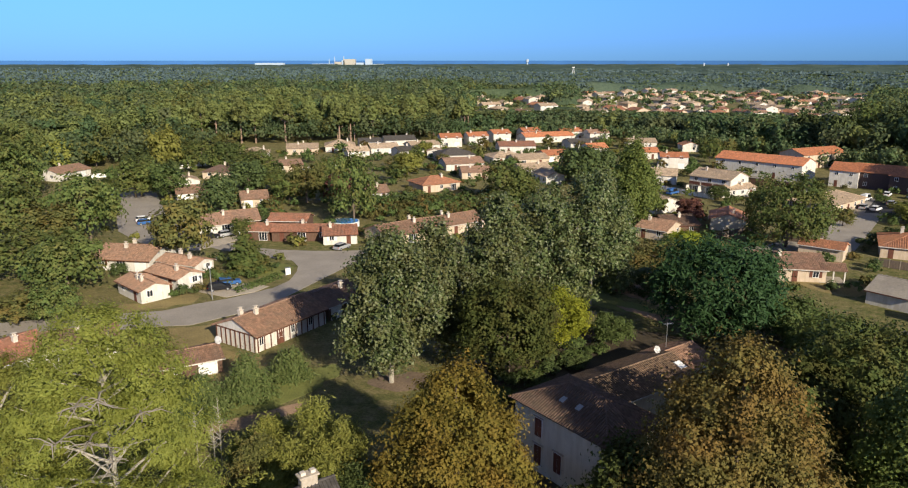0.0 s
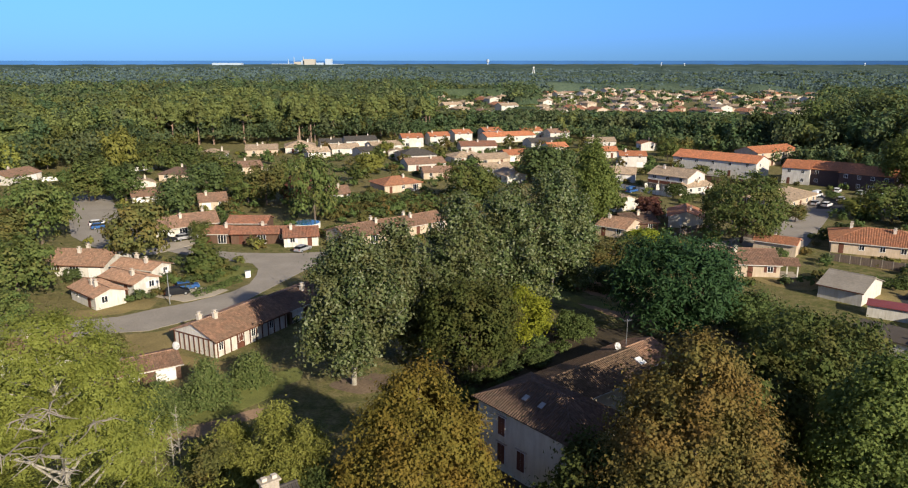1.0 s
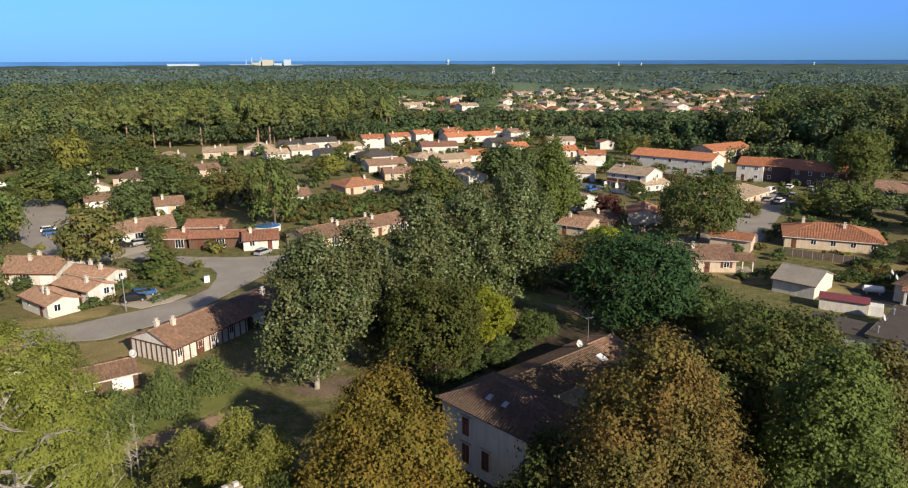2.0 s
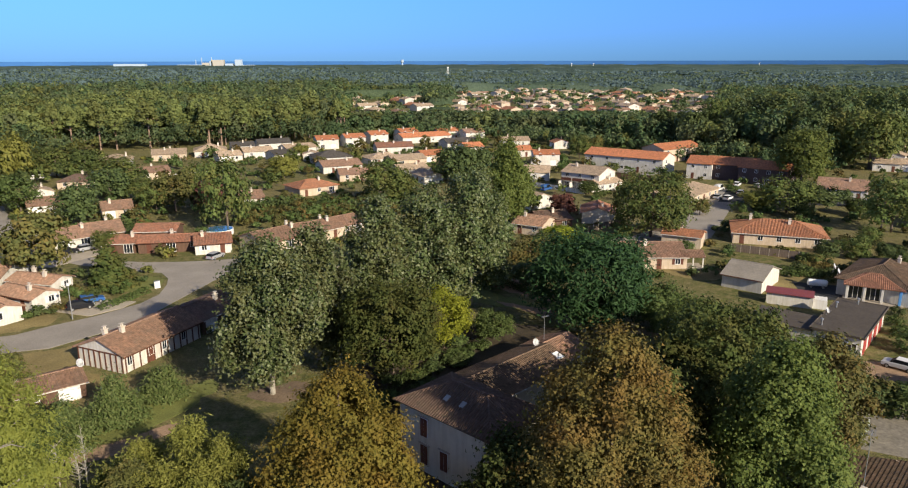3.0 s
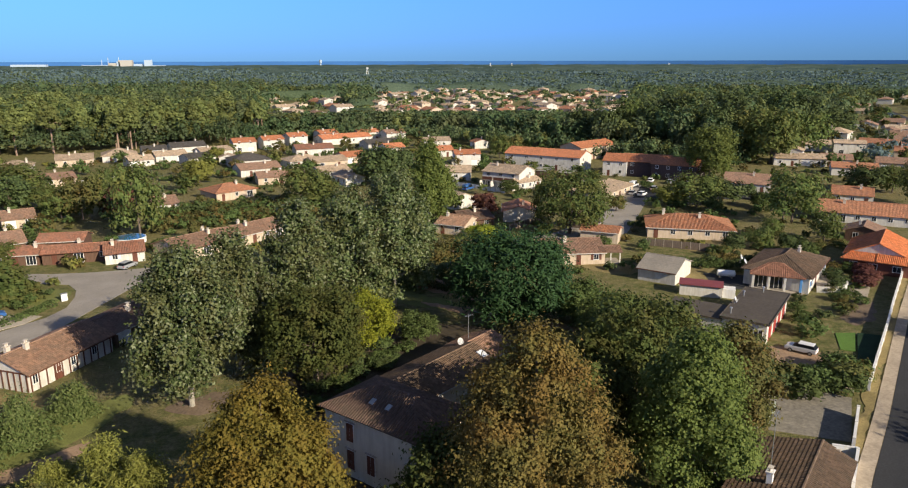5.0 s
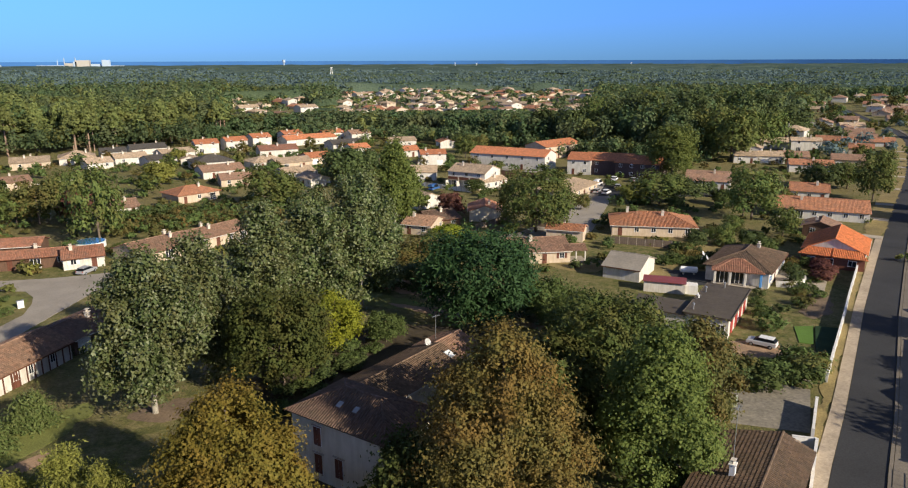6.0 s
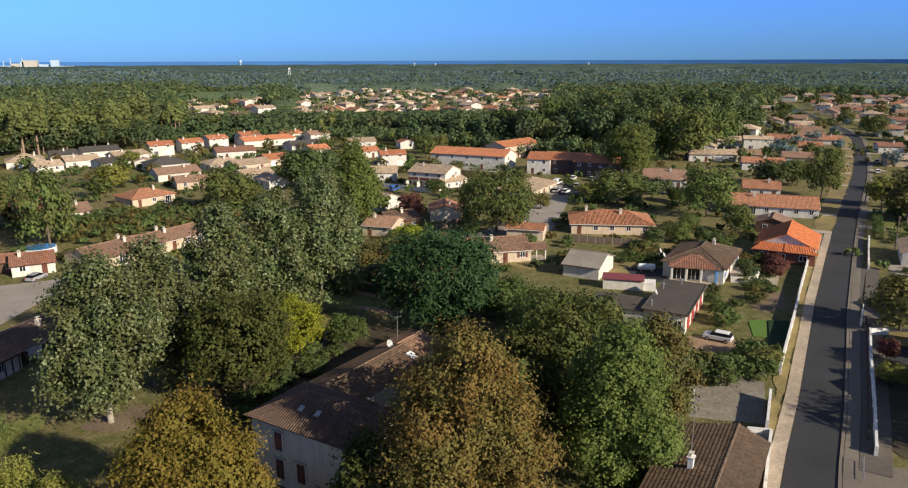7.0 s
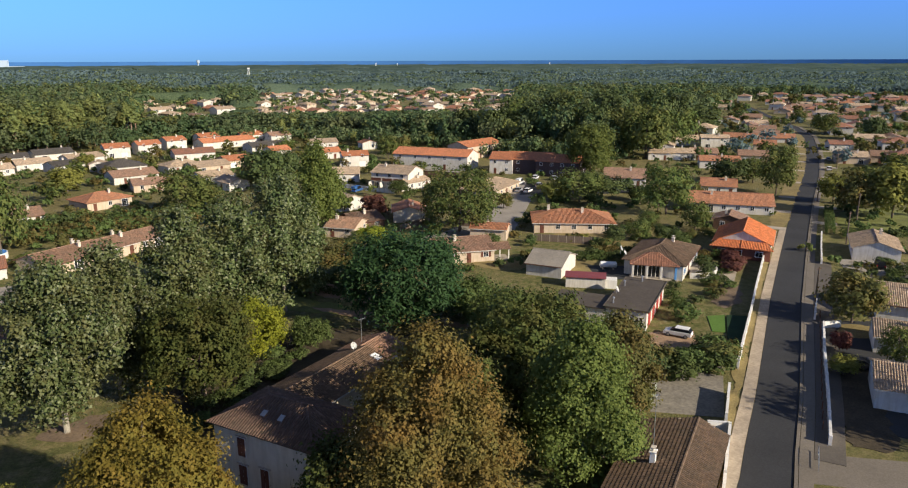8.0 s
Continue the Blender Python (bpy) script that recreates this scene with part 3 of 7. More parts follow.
def slope_bm(poly, ribs, th=0.12, step=0.3, course=0.0):
    """One tiled slope as a corrugated slab: poly counted anticlockwise from above, its first edge the eave; course: depth of its stepped rows. UV in metres."""
    bm = bmesh.new()
    uvl = bm.loops.layers.uv.new("uv")
    P = [Vector(p) for p in poly]
    u = (P[1] - P[0]).normalized()
    n = u.cross(P[2] - P[0]).normalized()
    v = n.cross(u)
    flat = [((p - P[0]).dot(u), (p - P[0]).dot(v)) for p in P]
    u0, u1 = min(a for a, b in flat), max(a for a, b in flat)
    cols = []
    if ribs:
        count = max(2, int((u1 - u0) / step))
        w = (u1 - u0) / count
        for i in range(count):
            for q, r in ((0.02, 0.0), (0.2, 0.0), (0.38, 0.075), (0.62, 0.075), (0.8, 0.0)):
                cols.append((u0 + (i + q) * w, r))
        cols.append((u1 - 0.01, 0.0))
    else:
        cols = [(u0 + 0.01 + (u1 - u0 - 0.02) * i / 4, 0.0) for i in range(5)]
    for a, b in flat:
        if all(abs(a - c) > 0.05 for c, r in cols):
            cols.append((a, 0.0))
    cols.sort()
    edges = list(zip(flat, flat[1:] + flat[:1]))
    top, low = [], []
    for c, r in cols:
        cut = [b + (d - b) * (c - a) / (c2 - a) for (a, b), (c2, d) in edges if (a - c) * (c2 - c) <= 0 and abs(c2 - a) > 1e-6]
        lo, hi = min(cut), max(max(cut), min(cut) + 0.02)
        pts = [(lo, 0.0), ((lo + hi) / 2, 0.0), (hi, 0.0)]
        if course:
            rows = max(2, round((hi - lo) / course))
            pts = [(lo + (hi - lo) * (i + e) / rows, 0.055 * (1 - e)) for i in range(rows) for e in (0.0, 0.94)] + [(hi, 0.0)]
        top.append([bm.verts.new(P[0] + u * c + v * q + n * (r + w)) for q, w in pts])
        low.append([bm.verts.new(P[0] + u * c + v * q - n * th) for q in (lo, hi)])
    for a, b, c, d in zip(top, top[1:], low, low[1:]):
        for a0, a1, b0, b1 in zip(a, a[1:], b, b[1:]):
            bm.faces.new((a0, b0, b1, a1))
        bm.faces.new((c[0], c[1], d[1], d[0]))
        bm.faces.new((a[0], c[0], d[0], b[0]))
        bm.faces.new((a[-1], b[-1], d[1], c[1]))
    for a, c, flip in ((top[0], low[0], 1), (top[-1], low[-1], -1)):
        bm.faces.new([*a, c[1], c[0]][::flip])
    for f in bm.faces:
        for lp in f.loops:
            d = lp.vert.co - P[0]
            lp[uvl].uv = (d.dot(u) + 50, d.dot(v) + 50)
    return bm


def cap_bm(a, b, r=0.13):
    """Half-round tiles along a ridge or hip."""
    bm = bmesh.new()
    uvl = bm.loops.layers.uv.new("uv")
    a, b = Vector(a), Vector(b)
    add_tube(bm, [a, b], [r, r], 6)
    d = (b - a).normalized()
    for f in bm.faces:
        for lp in f.loops:
            lp[uvl].uv = ((lp.vert.co - a).dot(d), 0.2)
    return bm


def set_roof(ob, L, W, h, rise, material, hip=False, ribs=True, caps=True, course=0.0):
    """The slopes and ridge tiles of a gable or hipped roof, as parts of ob."""
    x, y = L / 2, W / 2
    r = max(0.3, x - y) if hip else x
    t = h + rise
    part("roof_slope", slope_bm([(-x, -y, h), (x, -y, h), (r, 0, t), (-r, 0, t)], ribs, course=course), material, ob)
    part("roof_slope", slope_bm([(x, y, h), (-x, y, h), (-r, 0, t), (r, 0, t)], ribs, course=course), material, ob)
    if hip:
        part("roof_slope", slope_bm([(x, -y, h), (x, y, h), (r, 0, t)], ribs), material, ob)
        part("roof_slope", slope_bm([(-x, y, h), (-x, -y, h), (-r, 0, t)], ribs), material, ob)
    if caps:
        part("ridge_cap", cap_bm((-r, 0, t), (r, 0, t)), material, ob)
        if hip:
            for sx in (-1, 1):
                for sy in (-1, 1):
                    part("ridge_cap", cap_bm((sx * x, sy * y, h), (sx * r, 0, t), 0.11), material, ob)


def body_bm(L, W, h, rise, gable):
    """Walls up to the underside of the roof."""
    bm = bmesh.new()
    x, y = L / 2, W / 2
    prof = [(-y, -0.3), (y, -0.3), (y, h), (0, h + rise), (-y, h)] if gable else [(-y, -0.3), (y, -0.3), (y, h), (-y, h)]
    a = [bm.verts.new((-x, p, q)) for p, q in prof]
    b = [bm.verts.new((x, p, q)) for p, q in prof]
    k = len(prof)
    bm.faces.new(a[::-1])
    bm.faces.new(b)
    for i in range(k):
        bm.faces.new((a[i], a[(i + 1) % k], b[(i + 1) % k], b[i]))
    bmesh.ops.recalc_face_normals(bm, faces=bm.faces[:])
    return bm


def frame_bm(w, h, mull):
    """A window frame with mullions, one closed body."""
    def make(bm):
        f, d = 0.09, 0.06
        xs = [-w / 2, -w / 2 + f]
        for i in range(1, mull):
            c = -w / 2 + w * i / mull
            xs += [c - 0.035, c + 0.035]
        xs += [w / 2 - f, w / 2]
        zs = [0, f, h - f, h]
        vs = {(i, j, s): bm.verts.new((x, s * d, z)) for i, x in enumerate(xs) for j, z in enumerate(zs) for s in (-1, 1)}
        full = lambda i, j: 0 <= i < len(xs) - 1 and 0 <= j < 3 and (j != 1 or i % 2 == 0)
        for i in range(len(xs) - 1):
            for j in range(3):
                if not full(i, j):
                    continue
                for s in (-1, 1):
                    q = [vs[i, j, s], vs[i + 1, j, s], vs[i + 1, j + 1, s], vs[i, j + 1, s]]
                    bm.faces.new(q if s < 0 else q[::-1])
                for di, dj, a, b in ((-1, 0, (i, j), (i, j + 1)), (1, 0, (i + 1, j + 1), (i + 1, j)), (0, -1, (i + 1, j), (i, j)), (0, 1, (i, j + 1), (i + 1, j + 1))):
                    if not full(i + di, j + dj):
                        bm.faces.new((vs[*a, -1], vs[*b, -1], vs[*b, 1], vs[*a, 1]))
    return make


def set_window(parent, x, y, z, yaw, w, h, shutter=None, name="window"):
    """A framed pane on a wall that faces -y before its turn by yaw; shutters stand open beside it."""
    m = Matrix.Translation((x, y, z)) @ Matrix.Rotation(radians(yaw), 4, "Z")
    fr = share(name, cached(("window_frame", w, h), frame_bm(w, h, 3 if w > 1.7 else 2), FRAME), parent, m)
    share("pane", cached(("pane", w, h), lambda bm: add_box(bm, (0, 0.0, h / 2), (w - 0.16, 0.06, h - 0.16)), GLASS), fr, Matrix())
    if shutter:
        sw = w * 0.48

        def leafs(bm):
            add_box(bm, (0, 0, h / 2), (sw, 0.05, h))
            for q in (0.2, 0.8):
                add_box(bm, (0, -0.035, h * q), (sw * 0.9, 0.03, 0.1))
        me = cached(("shutter", w, h, shutter), leafs, SHUTTER[shutter])
        for s in (-1, 1):
            share("shutter", me, fr, Matrix.Translation((s * (w / 2 + sw / 2 + 0.02), -0.02, 0)))
    return fr


def set_door(parent, x, y, z, yaw, w, h, paint="brown"):
    m = Matrix.Translation((x, y, z)) @ Matrix.Rotation(radians(yaw), 4, "Z")

    def leaf(bm):
        add_box(bm, (0, 0, h / 2), (w, 0.1, h))
        for q in range(4 if w > 2 else 2):
            hh = h * 0.8 / (4 if w > 2 else 2)
            add_box(bm, (0, -0.06, h * 0.1 + hh * (q + 0.5)), (w * 0.8, 0.03, hh * 0.8))
    d = share("door", cached(("door", w, h, paint), leaf, SHUTTER[paint]), parent, m)
    return d


def set_chimney(parent, x, y, z, h=1.0, mat=None):
    def stack(bm):
        add_box(bm, (0, 0, h / 2 - 0.4), (0.6, 0.5, h + 0.8))
        add_box(bm, (0, 0, h + 0.04), (0.78, 0.68, 0.09))

    def pots(bm):
        for s in (-0.14, 0.14):
            add_tube(bm, [(s, 0, 0), (s, 0, 0.3)], [0.1, 0.08], 8)
        add_box(bm, (0, 0, 0.36), (0.6, 0.45, 0.05))
    c = share("chimney", cached(("chimney", h), stack, mat or BRICKISH), parent, Matrix.Translation((x, y, z)))
    share("chimney_pot", cached(("chimney_pot", 1), pots, BRICKISH), c, Matrix.Translation((0, 0, h + 0.085)))


ROOF_WORDS = {"T": "terracotta tiled", "R": "red tiled", "O": "bright orange tiled", "B": "brown tiled", "S": "sand-coloured tiled", "K": "dark umber tiled",
              "D": "dark slate-grey", "G": "grey sheet", "V": "mossy old brown tiled", "M": "shade-dark mossy tiled", "P": "salmon tiled", "A": "bright terracotta tiled"}
WALL_WORDS = {"W": "white rendered walls", "C": "cream rendered walls", "K": "brown timber cladding", "D": "dark timber cladding", "P": "grey rendered walls"}


def house(x, y, yaw, L, W, h, roof="B", wall="W", kind="gable", rise=0.0, chimney=1, shutter="", label="", name="house", openings=True, group=""):
    """A house with its ridge along its own x axis. L, W: the roof's size; h: the eave's height."""
    ob = thing(name, pose(x, y, 0, 0, 0, yaw), label, "house", group)
    far = math.hypot(x, y)
    FOOT.append((x, y, min(L, W) * 0.62))
    rng = random.Random(int(x * 13 + y * 7))
    rise = rise or W * 0.165
    two = h > 4.4
    if not label:
        ob["label"] = f"{'two' if two else 'single'}-storey house with {ROOF_WORDS[roof]} {'hipped' if kind == 'hip' else 'gable'} roof and {WALL_WORDS[wall]}"
    ribs = far < 175 and roof != "G"
    set_roof(ob, L, W, h, rise, ROOF[roof], kind == "hip", ribs, far < 240, 0.4 if far < 106 and kind != "hip" and ribs else 0.0)
    oy, ox = 0.5, (0.5 if kind == "hip" else 0.3)
    bl, bw = L - 2 * ox, W - 2 * oy
    gain = rise * oy / (W / 2)
    part("wall", body_bm(bl, bw, h + gain - 0.14, rise - gain, kind != "hip"), WALL[wall], ob)
    if far < 200:
        paint = WALL["W"] if rng.random() < 0.6 else TIMBER
        for s in (-1, 1):
            part("gutter", box_bm((0, s * (W / 2 + 0.03), h - 0.1), (L, 0.1, 0.13)), paint, ob)
    for i in range(chimney):
        cx = rng.uniform(-0.32, 0.32) * L
        cy = rng.choice((-1, 1)) * W * 0.12
        set_chimney(ob, cx, cy, h + rise * (1 - abs(cy) * 2 / W), 0.8)
    if not openings:
        return ob
    sh = shutter or rng.choice(("brown", "white", "brown", ""))
    sh = sh if far < 165 and sh != "none" else None
    n = max(2, int(bl / (3.4 if far < 260 else 5.5)))
    for s, turn in ((-1, 0), (1, 180))[: 2 if far < 200 else 1]:
        for lev in range(2 if two else 1):
            z0 = 2.75 * lev
            door_at = rng.randrange(n)
            for i in range(n):
                px = -bl / 2 + bl * (i + 0.5) / n
                if lev == 0 and i == door_at:
                    if rng.random() < 0.3:
                        set_door(ob, px, s * bw / 2, 0.02, turn, 2.4, 2.05, "white")
                    else:
                        set_door(ob, px, s * bw / 2, 0.02, turn, 0.95, 2.05, "brown")
                elif rng.random() < 0.35 and lev == 0:
                    set_window(ob, px, s * bw / 2, z0 + 0.08, turn, 1.9, 2.05, None)
                else:
                    set_window(ob, px, s * bw / 2, z0 + 0.95, turn, 1.1, 1.2, sh)
    for s, turn in ((-1, -90), (1, 90)):
        if rng.random() < 0.75:
            for lev in range(2 if two else 1):
                set_window(ob, s * bl / 2, rng.choice((-0.2, 0.18)) * bw, 0.95 + 2.75 * lev, turn, 1.1, 1.2, sh)
    return ob


CAR_MATS = {
    "white": Mat("car_paint_white").finish((0.75, 0.75, 0.74), 0.5, 0, 0.15),
    "silver": Mat("car_paint_silver").finish((0.45, 0.46, 0.48), 0.5, 0.4, 0.15),
    "black": Mat("car_paint_black").finish((0.015, 0.016, 0.02), 0.5, 0, 0.15),
    "blue": Mat("car_paint_blue").finish((0.04, 0.12, 0.32), 0.5, 0.1, 0.15),
    "red": Mat("car_paint_red").finish((0.35, 0.03, 0.03), 0.5, 0.1, 0.15),
}
CAR_GLASS = Mat("car_glass").finish((0.012, 0.014, 0.017), 0.5, 0, 0.05)
RUBBER = Mat("tyre_rubber").finish((0.02, 0.02, 0.02), 0.8)
RED_LAMP = Mat("tail_lamp_red").finish((0.4, 0.02, 0.02), 0.2)
CLEAR_LAMP = Mat("head_lamp_clear").finish((0.7, 0.72, 0.75), 0.1)
CARS = {}


def car(x, y, yaw, paint="white", van=False, z=0.03):
    """A parked hatchback, or a small van, on four wheels."""
    key = (paint, van)
    m = pose(x, y, z, 0, 0, yaw)
    if key in CARS:
        first = CARS[key]
        return copy_thing(first, m)
    ob = thing("van" if van else "car", m, f"parked {paint} {'van' if van else 'hatchback car'} with dark windows", "van" if van else "car", "parked vehicles")
    hl, hw = (2.35 if van else 2.05), 0.87
    top = 1.95 if van else 1.47
    prof = [(-hl, 0.32), (hl, 0.32), (hl, 0.72), (hl - 0.25, 0.86), (hl - 0.95, 0.95), (-hl + 0.05, 0.98), (-hl, 0.75)]
    bm = bmesh.new()
    a = [bm.verts.new((p, -hw, q)) for p, q in prof]
    b = [bm.verts.new((p, hw, q)) for p, q in prof]
    k = len(prof)
    bm.faces.new(a)
    bm.faces.new(b[::-1])
    for i in range(k):
        bm.faces.new((a[i], b[i], b[(i + 1) % k], a[(i + 1) % k]))
    bmesh.ops.recalc_face_normals(bm, faces=bm.faces[:])
    bmesh.ops.bevel(bm, geom=bm.edges[:], offset=0.07, segments=2, affect="EDGES")
    part("body", bm, CAR_MATS[paint], ob)
    f0, f1 = (hl - 0.75, hl - 1.3) if van else (hl - 0.95, hl - 1.7)
    r0, r1 = -hl + 0.08, -hl + (0.15 if van else 0.45)
    bm = bmesh.new()
    lo = [bm.verts.new(p) for p in ((r0, -0.8, 0.95), (f0, -0.8, 0.93), (f0, 0.8, 0.93), (r0, 0.8, 0.95))]
    hi = [bm.verts.new(p) for p in ((r1, -0.64, top - 0.08), (f1, -0.64, top - 0.08), (f1, 0.64, top - 0.08), (r1, 0.64, top - 0.08))]
    for i in range(4):
        bm.faces.new((lo[i], lo[(i + 1) % 4], hi[(i + 1) % 4], hi[i]))
    bm.faces.new(hi)
    bm.faces.new(lo[::-1])
    bmesh.ops.recalc_face_normals(bm, faces=bm.faces[:])
    part("glazing", bm, CAR_GLASS, ob, "dark tinted windows")
    bm = bmesh.new()
    add_box(bm, ((r1 + f1) / 2, 0, top - 0.05), (f1 - r1 + 0.06, 1.34, 0.09), None, 0.03)
    if van:
        add_box(bm, (r1 + 0.7, 0, top - 0.5), (1.5, 1.5, 0.9), None, 0.05)
    part("car_roof", bm, CAR_MATS[paint], ob)
    for sx in (-1, 1):
        for sy in (-1, 1):
            bm = bmesh.new()
            add_tube(bm, [(0, -0.1, 0), (0, 0.1, 0)], [0.31, 0.31], 14)
            w = part("wheel", bm, RUBBER, ob)
            w.matrix_basis = Matrix.Translation((sx * hl * 0.63, sy * 0.8, 0.31))
            bm = bmesh.new()
            add_tube(bm, [(0, sy * 0.09, 0), (0, sy * 0.115, 0)], [0.2, 0.17], 10)
            part("rim", bm, METAL, w)
    for s in (-1, 1):
        part("headlight", box_bm((hl - 0.03, s * 0.62, 0.68), (0.1, 0.3, 0.14), 0.03), CLEAR_LAMP, ob, "clear headlight")
        part("tail_light", box_bm((-hl + 0.02, s * 0.7, 0.78), (0.08, 0.16, 0.26), 0.02), RED_LAMP, ob, "red tail light")
    CARS[key] = ob
    return ob


def dish(x, y, z, yaw, r=0.45):
    """A satellite dish on a short arm."""
    ob = thing("satellite_dish", pose(x, y, z, 0, 0, yaw), "white round satellite dish on a bracket", "satellite dish")
    bm = bmesh.new()
    rings = []
    for i in range(1, 5):
        q = i / 4
        rings.append([bm.verts.new((math.cos(a) * r * q, -0.3 * r * (1 - q * q) * -1 + 0.0, math.sin(a) * r * q)) for a in (2 * math.pi * j / 16 for j in range(16))])
    c = bm.verts.new((0, 0.3 * r, 0))
    for j in range(16):
        bm.faces.new((c, rings[0][j], rings[0][(j + 1) % 16]))
        for a, b in zip(rings, rings[1:]):
            bm.faces.new((a[j], b[j], b[(j + 1) % 16], a[(j + 1) % 16]))
    bmesh.ops.solidify(bm, geom=bm.faces[:], thickness=0.02)
    d = part("reflector", bm, WHITE_METAL, ob)
    d.matrix_basis = pose(0, 0, 0.75, -25, 0, 0)
    bm = bmesh.new()
    add_tube(bm, [(0, 0.2, -0.5), (0, 0.2, 0.75)], [0.03, 0.03], 6)
    part("pole", bm, METAL, ob)
    bm = bmesh.new()
    add_tube(bm, [(0, 0.1, 0.45), (0, -0.35, 0.6), (0, -0.4, 0.85)], [0.02, 0.02, 0.04], 6)
    part("arm", bm, METAL, ob)
    return ob


def aerial(x, y, z, h, yaw=20):
    """A television aerial: a mast with crossing rods."""
    ob = thing("television_aerial", pose(x, y, z, 0, 0, yaw), "thin grey television aerial mast on the roof", "aerial")
    bm = bmesh.new()
    add_tube(bm, [(0, 0, -0.6), (0, 0, h)], [0.045, 0.03], 6)
    part("mast", bm, METAL, ob)
    bm = bmesh.new()
    add_tube(bm, [(-0.5, 0, h - 0.2), (0.7, 0, h - 0.2)], [0.025, 0.025], 5)
    for i in range(7):
        add_tube(bm, [(-0.45 + i * 0.18, -0.4 + i * 0.03, h - 0.2), (-0.45 + i * 0.18, 0.4 - i * 0.03, h - 0.2)], [0.015, 0.015], 4)
    part("rods", bm, METAL, ob)
    return ob


def lamp_post(x, y, h=5.5, yaw=0):
    ob = thing("street_lamp", pose(x, y, 0, 0, 0, yaw), "pale metal street lamp post with a small head", "street lamp", "street lamps")
    bm = bmesh.new()
    add_tube(bm, [(0, 0, -0.3), (0, 0, 0.6), (0, 0, h)], [0.11, 0.09, 0.06], 8)
    part("pole", bm, METAL, ob)
    bm = bmesh.new()
    add_tube(bm, [(0, 0, h), (0, 0, h + 0.1), (0, 0, h + 0.4), (0, 0, h + 0.5)], [0.08, 0.2, 0.26, 0.1], 10)
    part("lamp_head", bm, WHITE_METAL, ob)
    return ob


def utility_pole(x, y, h=8.0):
    ob = thing("utility_pole", pose(x, y, 0), "weathered utility pole beside the street", "utility pole", "utility poles")
    bm = bmesh.new()
    add_tube(bm, [(0, 0, -0.4), (0, 0, h)], [0.17, 0.11], 8)
    part("pole", bm, BARK, ob)
    part("crossarm", box_bm((0, 0, h - 0.4), (1.1, 0.1, 0.1), 0.02), TIMBER, ob)
    return ob


def wall_run(pts, h, material, label, name="boundary_wall", th=0.2, cap=0.05, posts=0.0):
    """A low wall along pts with a coping; posts: their spacing."""
    ob = thing(name, pose(*pts[0], 0), label, "wall", kind="structure")
    o = Vector(pts[0])
    for a, b in zip(pts, pts[1:]):
        a, b = Vector(a) - o, Vector(b) - o
        d = b - a
        m = Matrix.Translation((*((a + b) / 2), 0)) @ Matrix.Rotation(math.atan2(d.y, d.x), 4, "Z")
        bm = bmesh.new()
        add_box(bm, (0, 0, h / 2 - 0.15), (d.length, th, h + 0.3), m)
        part("panel", bm, material, ob)
        bm = bmesh.new()
        add_box(bm, (0, 0, h + cap / 2), (d.length + 0.02, th + 0.08, cap), m)
        part("coping", bm, material, ob)
        if posts:
            k = max(1, round(d.length / posts))
            me = cached(("wall_post", h, th), lambda q: add_box(q, (0, 0, h / 2), (th + 0.14, th + 0.14, h + 0.24)), material)
            for i in range(k + 1):
                p = a + d * i / k
                share("post", me, ob, Matrix.Translation((p.x, p.y, 0)) @ Matrix.Rotation(math.atan2(d.y, d.x), 4, "Z"))
    return ob


def hedge(pts, h, w, leaf, label, size=0.3, dense=34, seed=3):
    """A clipped hedge: leaves over a long box, one thing."""
    rng = np.random.default_rng(seed + int(abs(pts[0][0] * 10)))
    allP, allN = [], []
    for a, b in zip(pts, pts[1:]):
        a, b = np.array(a, float), np.array(b, float)
        L = np.linalg.norm(b - a)
        d = (b - a) / L
        nrm = np.array([d[1], -d[0]])
        n = int(L * (2 * h + w) * dense)
        s, q = rng.uniform(-0.1, L + 0.1, n), rng.uniform(-h, h + w, n)
        off = np.where(q < 0, -w / 2, np.where(q > w, w / 2, q - w / 2))
        z = np.where(q < 0, h + q, np.where(q > w, h - (q - w), h))
        wob = 0.16 * np.sin(s * 1.7 + a[0]) + 0.1 * np.sin(s * 4.1)
        xy = a + d * s[:, None] + nrm * (off * (1 + wob))[:, None]
        P = np.column_stack([xy, z * (1 + wob * 0.6)]) + rng.normal(size=(n, 3)) * 0.12
        Nv = np.column_stack([nrm * np.sign(off)[:, None] * (np.abs(z - h) > 0.02)[:, None], np.where(np.abs(z - h) < 0.02, 1.0, 0.4)])
        allP.append(P)
        allN.append(Nv + rng.normal(size=(n, 3)) * 0.5)
    P, Nv = np.concatenate(allP), np.concatenate(allN)
    o = np.array([*pts[0], 0.0])
    me = leaves("hedge", P - o, Nv, size * rng.uniform(0.6, 1.4, len(P)), LEAF[leaf], rng)
    ob = new("hedge", me)
    ob.location = o
    return tagged(ob, label, "hedge")

# ---- ground, roads ----
bm = bmesh.new()
bmesh.ops.create_circle(bm, cap_ends=True, radius=4900, segments=96)
tagged(part("ground", bm, GROUND), "flat grassy ground, dry in places, out to the horizon", "ground", kind="structure")

